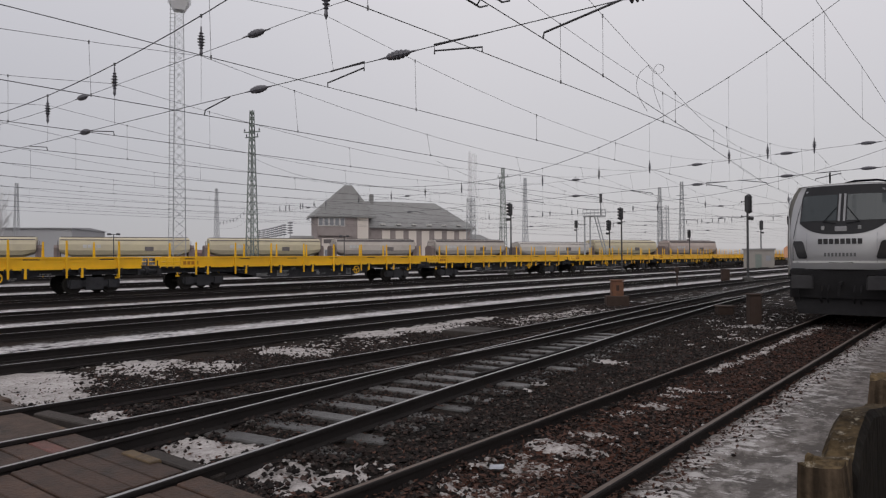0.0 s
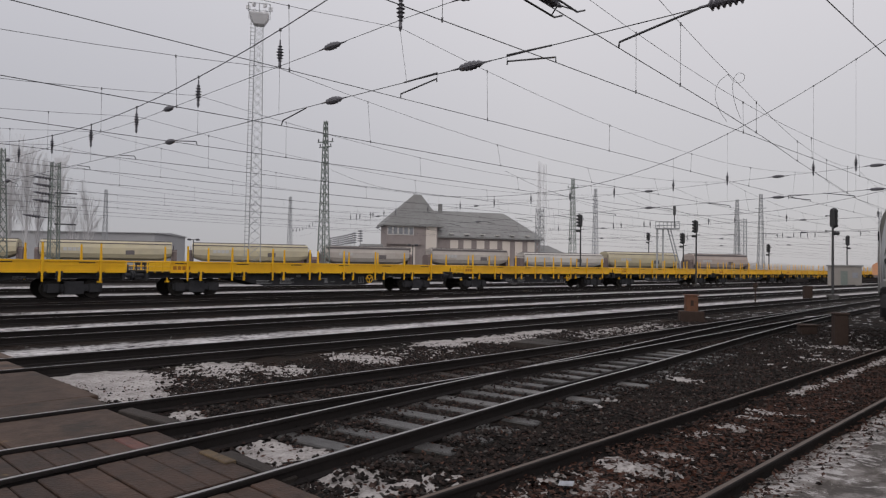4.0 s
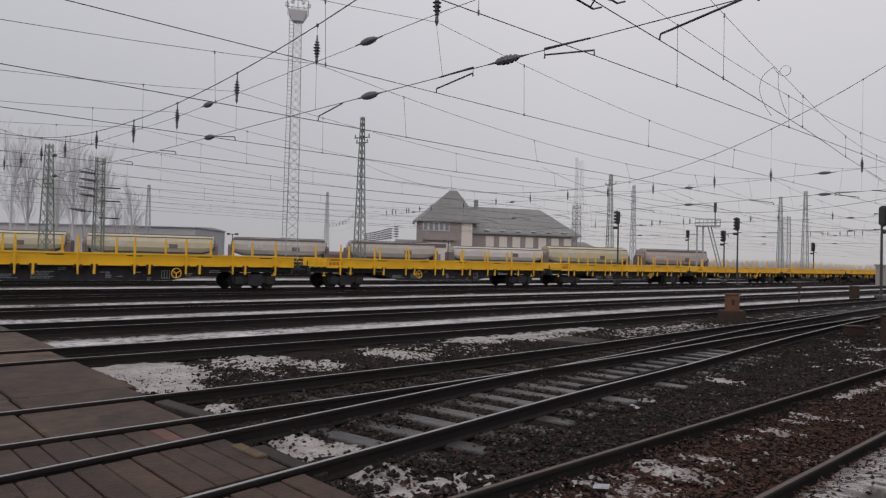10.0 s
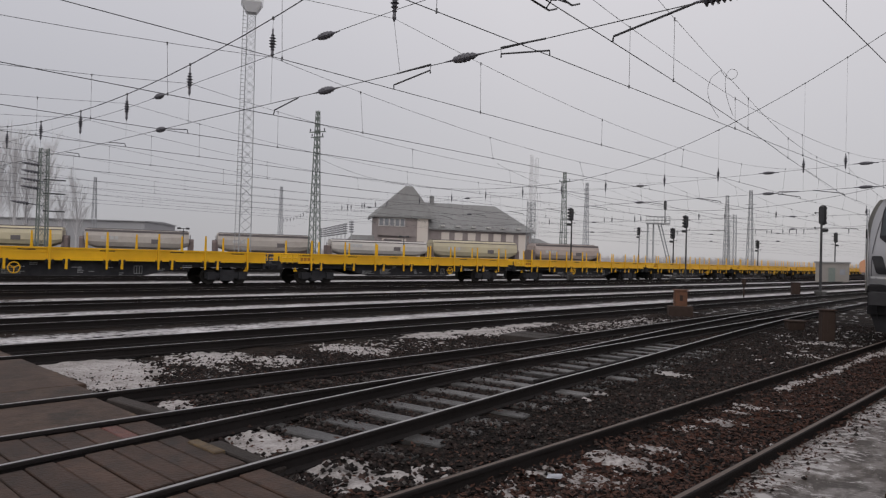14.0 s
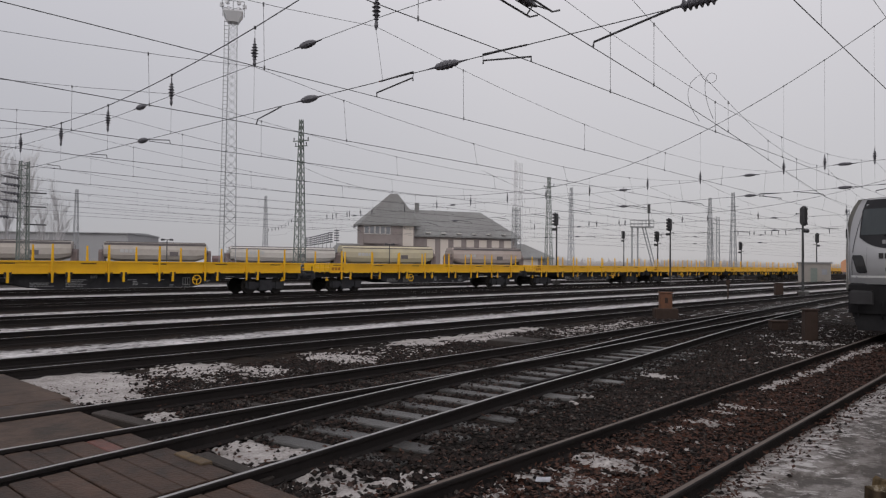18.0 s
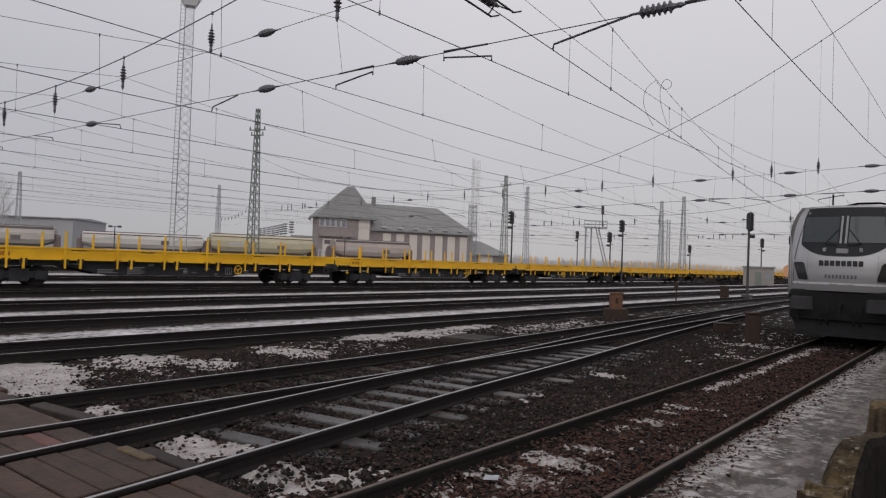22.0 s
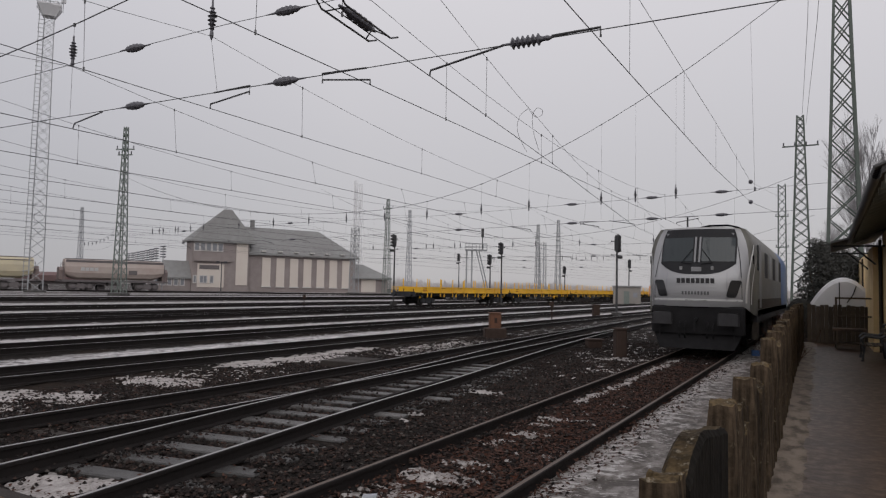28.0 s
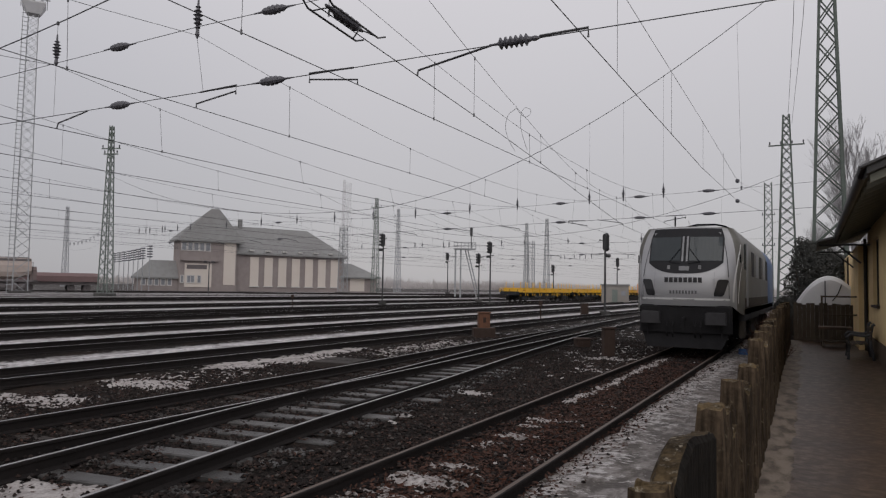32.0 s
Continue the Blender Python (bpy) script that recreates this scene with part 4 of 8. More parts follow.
TAIL = [(0.0, -111.0), (3.0, -98.4), (6.0, -85.3), (9.0, -70.58), (11.0, -60.05), (13.0, -48.6), (15.5, -33.4), (18.0, -17.6), (21.0, 2.5), (23.0, 17.0), (24.5, 28.6), (26.0, 40.2), (29.0, 62.9), (30.5, 73.6), (32.0, 82.9)]
PLAIN, TURNED = flat_wagon(3.7), flat_wagon(-2.2)
YELLOW = []
for k in range(22):
    first = TURNED if k in (2, 4, 8, 11, 14, 15, 19) else PLAIN
    YELLOW.append(first if first not in YELLOW else copy_thing(first, Matrix()))
YELLOW_AT = [WAGON / 2 + k * WAGON for k in range(len(YELLOW))]


# ---- hopper train, on a track that runs off at an angle ----
HD = Vector((0.43, 0.90)).normalized()
HO = Vector((-90.0, 22.0))
HYAW = math.degrees(math.atan2(-HD.x, HD.y))
HZ = 0.6


def hopper_pose(u):
    p = HO + HD * u
    return pose(p.x, p.y, HZ, 0, 0, HYAW)


def hopper(paint, length, label, tall=1.0):
    w = thing("hopper_wagon", Matrix(), label, "freight wagon", "hopper wagons of the other train")
    h = length / 2
    lift = lambda z: 1.25 + (z - 1.25) * tall
    for e in (-1, 1):
        bm = bmesh.new()      # dark end housing under the sloped end
        prism(bm, [(-1.1, 1.2), (1.1, 1.2), (1.15, 2.3), (0.7, lift(3.0)), (-0.7, lift(3.0)), (-1.15, 2.3)], *sorted((e * (h - 0.35), e * (h + 0.3))))
        part("end_housing", fixed(bm), M_HOPEND, w, "dark brown end housing")
    bm = bmesh.new()          # bulging hopper with sloped ends
    prof = [(-0.75, 1.25), (-1.25, 1.55), (-1.5, 2.2), (-1.5, 3.1), (-1.32, 3.75), (-0.8, 4.1), (0, 4.2), (0.8, 4.1), (1.32, 3.75), (1.5, 3.1), (1.5, 2.2), (1.25, 1.55), (0.75, 1.25)]
    rings = []
    for y, low in ((-h + 0.25, 0.5), (-h + 0.55, 0.34), (-h + 1.5, 0.0), (h - 1.5, 0.0), (h - 0.55, 0.34), (h - 0.25, 0.5)):
        rings.append([bm.verts.new((x, y, lift(z if z > 2.4 else z + low * (2.5 - z)))) for x, z in prof])
    n = len(prof)
    for lo, hi in zip(rings, rings[1:]):
        for k in range(n):
            bm.faces.new((lo[k], lo[(k + 1) % n], hi[(k + 1) % n], hi[k]))
    bm.faces.new(rings[0])
    bm.faces.new(rings[-1][::-1])
    part("hopper_body", fixed(bm), paint, w)
    bm = bmesh.new()
    for s in (-1, 1):
        box(bm, s * 1.32 - 0.05, s * 1.32 + 0.05, -h + 0.3, h - 0.3, lift(3.72), lift(3.72) + (0.1 if length > 12 else 0.26))
    box(bm, -0.35, 0.35, -h + 0.4, h - 0.4, lift(4.19), lift(4.19) + 0.07)
    part("roof_walk", bm, M_HOPUNDER, w)
    bm = bmesh.new()
    box(bm, -1.2, 1.2, -h, h, 0.95, 1.2)
    for k in (-0.25, 0.0, 0.25):
        v0 = k * length
        box(bm, -0.7, 0.7, v0 - 0.7, v0 + 0.7, 0.5, 1.2)
    part("underframe", bm, M_HOPUNDER, w)
    for e in (-1, 1):
        for s in (-1, 1):
            bm = bmesh.new()
            bar(bm, (s * 1.2, e * (h - 0.1), 1.1), (s * 1.2, e * (h - 0.1), lift(3.6)), 0.03, 5)
            part("ladder_rail", bm, M_HOPUNDER, w)
            bm = bmesh.new()
            box(bm, s * 0.875 - 0.1, s * 0.875 + 0.1, *sorted((e * h, e * (h + 0.45))), 0.96, 1.16)
            part("buffer", bm, M_HOPUNDER, w)
        for z in (1.6, 2.1, 2.6, 3.1):
            bm = bmesh.new()
            bar(bm, (-1.2, e * (h - 0.1), z), (1.2, e * (h - 0.1), z), 0.02, 5)
            part("ladder_rung", bm, M_HOPUNDER, w)
        b_ = bogie(w, e * (h - 2.0))
        b_.data.materials[0] = M_HOPUNDER
        for dy in (-0.9, 0.9):
            wheelset(w, e * (h - 2.0) + dy).data.materials[0] = M_HOPUNDER
    for s in (-1, 1):
        for yy, zz, ww, hh in ((-h * 0.5, 2.25, 1.9, 0.38), (h * 0.35, 1.9, 1.2, 0.5)):
            bm = bmesh.new()
            a, b_ = sorted((s * 1.503, s * 1.51))
            for k in range(4 if zz > 2.2 else 1):
                step = ww / (4 if zz > 2.2 else 1)
                box(bm, a, b_, yy - ww / 2 + k * step, yy - ww / 2 + (k + 0.8) * step, zz, zz + hh)
            part("lettering", bm, M_WHITE if zz > 2.2 else M_HOPUNDER, w, "pale lettering" if zz > 2.2 else "grey data panel")
    return w


ht = thing("railway_track", Matrix(), "far yard track on which the hopper wagons roll", "railway track", "tracks of the yard", "structure")
for s in (-1, 1):
    bm = bmesh.new()
    n_ = Vector((HD.y, -HD.x)) * s * 0.755
    lo_, hi_ = HO + HD * -130 + n_, HO + HD * 160 + n_
    line(bm, [(lo_.x, lo_.y, HZ - 0.06), (hi_.x, hi_.y, HZ - 0.06)], 0.075, 6)
    part("rail", bm, M_RAIL, ht)
bm = bmesh.new()
q_ = Vector((HD.y, -HD.x)) * 1.9
ends_ = [HO + HD * -130 - q_, HO + HD * -130 + q_, HO + HD * 160 + q_, HO + HD * 160 - q_]
vv = [bm.verts.new((p.x, p.y, HZ - 0.12)) for p in ends_] + [bm.verts.new((p.x + (q_.x if k in (1, 2) else -q_.x) * 0.4, p.y + (q_.y if k in (1, 2) else -q_.y) * 0.4, -0.2)) for k, p in enumerate(ends_)]
bm.faces.new(vv[:4])
for k in range(4):
    bm.faces.new((vv[k], vv[(k + 1) % 4], vv[4 + (k + 1) % 4], vv[4 + k]))
part("ballast_bed", fixed(bm), M_STONE, ht)
HOPPERS = []
for paint, length, tall, spots, label in (
        (M_CREAM, 14.4, 0.76, (-56.6, -40.4, -24.2, -8.05, 8.15), "long cream covered hopper wagon with a sloped end"),
        (M_GREYH, 11.8, 0.76, (23.0, 37.6), "short grey covered hopper wagon with a dark roof edge"),
        (M_PALEH, 13.6, 0.66, (52.6,), "long low pale grey covered hopper wagon with white lettering"),
        (M_CREAM, 13.2, 0.80, (66.5,), "long low cream covered hopper wagon"),
        (M_BROWNH, 11.2, 0.80, (81.3,), "short low tan covered hopper wagon with a dark end")):
    first = None
    for u in spots:
        if first is None:
            first = hopper(paint, length, label, tall)
            HOPPERS.append((first, u))
        else:
            HOPPERS.append((copy_thing(first, Matrix()), u))
HSHIFT = [(0.0, 29.4), (6.0, 13.3), (11.0, 0.0), (16.0, -13.4), (21.0, -26.8), (26.0, -40.1), (32.0, -58.5)]


# ---- lattice masts, towers ----
BRACES = {}


def brace(t, p, q, r, mat):
    """A diagonal bar; all bars of one paint share one mesh of unit length."""
    m = Matrix.Translation(p) @ (q - p).to_track_quat("Z", "Y").to_matrix().to_4x4() @ Matrix.Diagonal((r, r, (q - p).length, 1))
    if mat.name not in BRACES:
        bm = bmesh.new()
        bar(bm, (0, 0, 0), (0, 0, 1), 1, 4)
        ob = part("brace", bm, mat, t)
        ob.matrix_basis = m
        BRACES[mat.name] = ob
    else:
        share(BRACES[mat.name], m, t)


def lattice_mast(name, x, y, base, top, w0, w1, mat, label, bays=14, arms=(), group="lattice masts", leg=0.06, twist=0.0):
    t = thing(name, pose(x, y, base, 0, 0, twist), label, "mast", group)
    h = top - base

    def corner(sx, sy, z):
        w = (w0 + (w1 - w0) * z / h) / 2
        return Vector((sx * w, sy * w, z))
    for sx in (-1, 1):
        for sy in (-1, 1):
            bm = bmesh.new()
            bar(bm, corner(sx, sy, 0), corner(sx, sy, h), leg, 4, leg * 0.75)
            part("leg", bm, mat, t)
    zs = [h * (1 - (1 - k / bays) ** 1.15) for k in range(bays + 1)]
    for a, b_ in (((-1, -1), (1, -1)), ((1, -1), (1, 1)), ((1, 1), (-1, 1)), ((-1, 1), (-1, -1))):
        for z0, z1 in zip(zs, zs[1:]):
            for p, q in ((corner(*a, z0), corner(*b_, z1)), (corner(*b_, z0), corner(*a, z1))):
                brace(t, p, q, leg * 0.36, mat)
    bm = bmesh.new()
    bevelled(bm, -w0 * 0.75, w0 * 0.75, -w0 * 0.75, w0 * 0.75, -0.9, 0.25, 0.04)
    part("footing", bm, M_CONC, t)
    for z, half, n in arms:
        bm = bmesh.new()
        box(bm, -half, half, -0.04, 0.04, z - 0.05, z + 0.05)
        part("crossarm", bm, mat, t)
        for k in range(n):
            xx = -half + 0.1 + k * (2 * half - 0.2) / max(n - 1, 1)
            bm = bmesh.new()
            lathe(bm, [(0.03, z), (0.03, z + 0.1), (0.07, z + 0.13), (0.05, z + 0.2), (0.07, z + 0.23), (0.03, z + 0.34)], Matrix.Translation((xx, 0, 0)), 8)
            part("insulator", bm, M_INS, t)
    return t


def flood_tower(x, y, base, top, mat):
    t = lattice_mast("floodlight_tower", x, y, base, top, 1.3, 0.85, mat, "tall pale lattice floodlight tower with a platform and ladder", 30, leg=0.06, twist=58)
    h = top - base
    bm = bmesh.new()          # basket that flares outwards
    rings = []
    for half, z in ((0.55, -0.7), (0.80, -0.2), (1.05, 0.3), (1.05, 0.45)):
        rings.append([bm.verts.new((half * sx, half * sy, h + z)) for sx, sy in ((-1, -1), (1, -1), (1, 1), (-1, 1))])
    for lo, hi in zip(rings, rings[1:]):
        for k in range(4):
            bm.faces.new((lo[k], lo[(k + 1) % 4], hi[(k + 1) % 4], hi[k]))
    bm.faces.new(rings[0][::-1])
    bm.faces.new(rings[-1])
    part("platform", bm, M_FARST, t, "pale sheet basket that flares outwards")
    bm = bmesh.new()
    for s in (-1.15, 1.15):
        bar(bm, (-1.15, s, h + 1.35), (1.15, s, h + 1.35), 0.04, 5)
        bar(bm, (s, -1.15, h + 1.35), (s, 1.15, h + 1.35), 0.04, 5)
        for u in (-1.15, 0, 1.15):
            bar(bm, (u, s, h + 0.4), (u, s, h + 1.35), 0.04, 5)
    part("railing", bm, mat, t)
    for k in range(6):
        bm = bmesh.new()
        a = k * math.pi / 3
        box(bm, -0.22, 0.22, -0.12, 0.12, 0, 0.4, 0, Matrix.Translation((1.2 * math.cos(a), 1.2 * math.sin(a), h + 1.0)) @ Matrix.Rotation(a, 4, "Z"))
        part("floodlight", bm, M_FARST, t)
    bm = bmesh.new()
    n = 64
    for k in range(n):
        z = 0.4 + k * (h - 0.6) / n
        w = (1.3 + (0.85 - 1.3) * z / h) / 2
        bar(bm, (-w - 0.55, 0, z), (-w, 0, z), 0.035, 4)
    bar(bm, (-1.1, 0, 0), (-0.88, 0, h), 0.04, 4)
    part("ladder", bm, mat, t)


flood_tower(-68.45, 40.75, 0.45, 28.9, M_GALV)
ARM1 = ((13.2, 0.9, 4), (12.7, 0.7, 2))
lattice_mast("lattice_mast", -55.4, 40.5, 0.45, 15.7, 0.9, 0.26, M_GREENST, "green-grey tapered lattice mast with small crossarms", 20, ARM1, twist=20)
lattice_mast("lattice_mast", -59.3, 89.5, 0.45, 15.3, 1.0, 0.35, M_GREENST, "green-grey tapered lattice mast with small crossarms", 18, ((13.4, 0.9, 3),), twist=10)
lattice_mast("lattice_mast", -65.5, 89.6, 0.45, 11.0, 1.1, 0.9, M_GALV, "short square lattice mast with insulators", 12, ((10.0, 0.8, 2), (7.5, 0.8, 2)))
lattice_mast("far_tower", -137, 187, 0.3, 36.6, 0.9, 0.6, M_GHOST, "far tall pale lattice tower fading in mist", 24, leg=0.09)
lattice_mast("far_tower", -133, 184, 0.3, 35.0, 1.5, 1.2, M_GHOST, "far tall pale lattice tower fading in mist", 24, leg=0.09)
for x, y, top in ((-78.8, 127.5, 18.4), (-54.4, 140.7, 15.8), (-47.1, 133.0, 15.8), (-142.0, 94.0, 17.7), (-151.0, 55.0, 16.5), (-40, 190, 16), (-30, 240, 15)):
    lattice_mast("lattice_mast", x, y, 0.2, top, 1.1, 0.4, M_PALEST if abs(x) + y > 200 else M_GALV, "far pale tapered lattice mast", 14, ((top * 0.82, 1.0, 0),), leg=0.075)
lattice_mast("lattice_mast", -46.6, 122.4, 0.3, 10.6, 1.4, 1.3, M_GALV, "far square lattice mast", 10, leg=0.08)
lattice_mast("lattice_mast", -68.2, 16.2, 0.45, 11.2, 0.95, 0.4, M_GREENST, "grey lattice mast beside the hopper train", 14, ((7.3, 0.6, 2),), twist=35)
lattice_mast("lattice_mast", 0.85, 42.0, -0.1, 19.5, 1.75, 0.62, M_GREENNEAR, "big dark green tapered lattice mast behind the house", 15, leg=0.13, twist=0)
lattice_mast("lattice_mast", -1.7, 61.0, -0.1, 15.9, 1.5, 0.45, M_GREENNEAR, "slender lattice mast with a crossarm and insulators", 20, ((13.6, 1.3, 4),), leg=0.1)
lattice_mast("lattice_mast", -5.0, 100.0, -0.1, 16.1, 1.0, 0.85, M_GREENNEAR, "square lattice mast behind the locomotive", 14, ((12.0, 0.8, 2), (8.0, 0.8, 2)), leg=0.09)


def signal_array_mast(x, y, base, top):
    """Post with stacked dark insulator arms."""
    t = lattice_mast("switch_mast", x, y, base, top, 0.72, 0.55, M_GREENST, "lattice switch mast with stacked dark insulators", 10)
    side = Vector((-0.28, -0.96, 0.12)).normalized()
    turn = side.to_track_quat("Z", "Y").to_matrix().to_4x4()
    for z in (7.75, 7.15, 6.5, 5.9, 4.6):
        far = 0.9 if z < 5 else 0.25
        bm = bmesh.new()
        bar(bm, Vector((0, 0, z)), Vector((0, 0, z)) + side * (far + 0.2), 0.04, 5)
        prof = [(0.03, 0)]
        for k in range(5):
            prof += [(0.07, 0.08 + k * 0.2), (0.19 - 0.02 * k, 0.14 + k * 0.2), (0.08, 0.24 + k * 0.2)]
        prof += [(0.03, 1.3)]
        lathe(bm, prof, Matrix.Translation(Vector((0, 0, z)) + side * far) @ turn, 8)
        part("insulator", bm, M_INS, t)
    for z in (6.7, 5.6, 4.2):
        bm = bmesh.new()
        bar(bm, (0, 0, z), (0.45, 1.5, z), 0.06, 5)
        part("arm", bm, M_DARKST, t)


signal_array_mast(-61.1, 18.3, 0.45, 9.6)


def insulator_rows():
    """A row of thin posts with stacked insulators before the signal box."""
    for k in range(8):
        far, turn = 128 - 4.0 * k - (3 if k == 7 else 0), radians(53.27 - 0.32 * k - (0.17 if k == 7 else 0))
        t = thing("insulator_post", pose(-far * math.sin(turn), far * math.cos(turn), 0.45, 0, 0, 20), "slim pale post with stacked dark insulator arms", "post", "insulator posts before the signal box")
        h = 6.0
        bm = bmesh.new()
        bar(bm, (0, 0, 0), (0, 0, h), 0.06, 6)
        part("pole", bm, M_GALV, t)
        for j in range(5):
            bm = bmesh.new()
            lathe(bm, [(0.03, -0.42), (0.11, -0.36), (0.05, -0.25), (0.11, -0.15), (0.05, 0.0), (0.11, 0.15), (0.03, 0.42)], Matrix.Translation((0, 0, h - 0.1 - j * 0.34)) @ Matrix.Rotation(radians(90), 4, "Y"), 6)
            part("insulator", bm, M_INS, t)


insulator_rows()


# ---- overhead line ----
def hung_insulator(m, length=1.15, r=0.1, name="hanging_insulator", label="ribbed dark porcelain insulator hanging from the span wire", group="hanging insulators"):
    bm = bmesh.new()
    prof = [(0.02, 0), (0.025, -0.16 * length)]
    for k in range(6):
        z = -(0.2 + k * 0.1) * length
        rk = r * (0.5 + 0.6 * math.sin(math.pi * (k + 0.5) / 6)) if name == "hanging_insulator" else r
        prof += [(rk * 0.5, z), (rk, z - 0.03 * length), (rk * 0.55, z - 0.06 * length)]
    prof += [(0.04, -0.82 * length), (0.05, -0.9 * length), (0.015, -length)]
    lathe(bm, prof[::-1], None, 10)
    ob = part(name, bm, M_INS, None)
    ob.matrix_basis = m
    return tagged(ob, label, "insulator", group)


def inline_insulator(m, length=0.58, r=0.105):
    bm = bmesh.new()
    lathe(bm, [(0.012, -length), (0.025, -length * 0.6), (r * 0.35, -length * 0.55)] + [p for k in range(5) for p in ((r * (0.62 + 0.38 * math.sin(math.pi * (k + 0.5) / 5)) * 0.78, length * (-0.5 + 0.2 * k)), (r * (0.62 + 0.38 * math.sin(math.pi * (k + 0.5) / 5)), length * (-0.42 + 0.2 * k)))] + [(r * 0.35, length * 0.55), (0.025, length * 0.6), (0.012, length)], None, 10)
    ob = part("strain_insulator", bm, M_INS, None)
    ob.matrix_basis = m
    return tagged(ob, "dark oval strain insulator set into a cross wire", "insulator", "strain insulators")


ALONG_X = Matrix.Rotation(radians(90), 4, "Y")
# where each messenger wire crosses the first and the second cross-span
AT1 = [-6.45, -7.8, -12.25, -17.4, -22.35, -27.4, -32.2, -37.4, -42.9, -48.0, -53.2, -58.3, -63.4]
AT2 = [-10.13, -7.63, -12.42, -17.9, -22.08, -27.54, -32.4, -37.4, -42.9, -48.8, -55.3, -63.0, -66.1]
# how far the contact wire is pulled aside there
PULL1 = [0.0, 0.0, 0.05, 0.15] + [0.0] * 9
PULL2 = [0.0, 0.05, -0.15, 0.25] + [0.2] * 9
Z_CONTACT, Z_MESSENGER = 5.72, 7.4


def wire_x(k, y):
    """Where the k-th messenger wire runs; the first follows the turnout."""
    if k == 0:
        return bent([(1, -5.5), (11, -6.45), (19.3, -7.3), (26.8, -8.29), (42.5, -10.15), (142.5, -13.8)], y)
    y2 = 39.65 - 0.27 * AT2[k]
    slope = (AT2[k] - AT1[k]) / (y2 - 11)
    return AT1[k] + slope * (min(y, y2) - 11) + slope * 0.4 * max(0, y - y2)


def carry1(x):
    return 7.7 + 0.0045 * (x + 31) ** 2 if x > -31 else 7.7 + 0.0036 * (x + 31) ** 2


def low1(x):
    return 6.07 + 0.0075 * max(0, -30 - x)


def up1(x):
    return bent([(-67, 8.2), (-45, 7.38), (-28, 7.2), (-12, 7.6), (5, 7.6)], x)


def carry2(x):
    return 8.2 + 0.0093 * (x + 33.5) ** 2 if x > -33.5 else 8.2 + 0.003 * (x + 33.5) ** 2


def low2(x):
    return bent([(-68, 6.5), (-46, 6.15), (1, 6.12)], x)


def up2(x):
    return bent([(-68, 7.9), (-46, 7.75), (-27, 7.32), (1, 7.43)], x)


def carry3(x):
    return 8.3 + 0.006 * (x + 33) ** 2


# y at x = 0, skew, cable, lower and upper rope, right and left end
HEADSPANS = [(11.0, 0.0, carry1, low1, up1, 5.0, -80.0),
             (39.65, -0.27, carry2, low2, up2, 0.7, -88.0),
             (78.0, -0.15, carry3, lambda x: 5.92, lambda x: 7.3, -1.5, -72.0),
             (122.0, -0.1, carry3, lambda x: 6.1, lambda x: 7.4, -1.5, -72.0)]
LOWINS = [(-9.99, -14.8, -24.4, -44.9, -66.3), (-5.04, -9.07, -14.48, -24.18, -45.5, -67.7), (-8, -15, -24.45, -37.6, -52, -57.9), (-10, -25, -40, -52)]
UPINS = [(-9.99, -14.9, -24.6, -45.0, -67.1), (-5.05, -9.08, -14.5, -24.22, -45.9, -67.7), (-8, -15, -24.5, -37.6, -51.8), (-10, -25, -40, -52)]
# hanging insulators: x, lower end, length
HUNG = [list(zip(AT1[2:], (7.32, 7.39, 7.0, 6.74, 6.71, 6.96, 7.04, 7.28, 7.32, 7.58, 7.77), [0.95, 0.84] + [0.95] * 9)) + [(-65.2, 7.7, 0.95)],
        [(x, up2(x) - 0.2 + 0.08 * (x < -60), 0.86) for x in AT2 + [-69.2, -69.9, -73.2, -74.3, -76.2]],
        [(x, 7.18, 0.86) for x in (-8.5, -17.2, -26.3, -32.35, -35.7, -44.05, -45.0, -48.7, -50.0, -60.2)],
        [(x, 7.35, 0.85) for x in (-12, -21, -29, -35.8, -37.0, -38.1, -39.2, -41.1, -41.9, -43.9, -58.8)]]
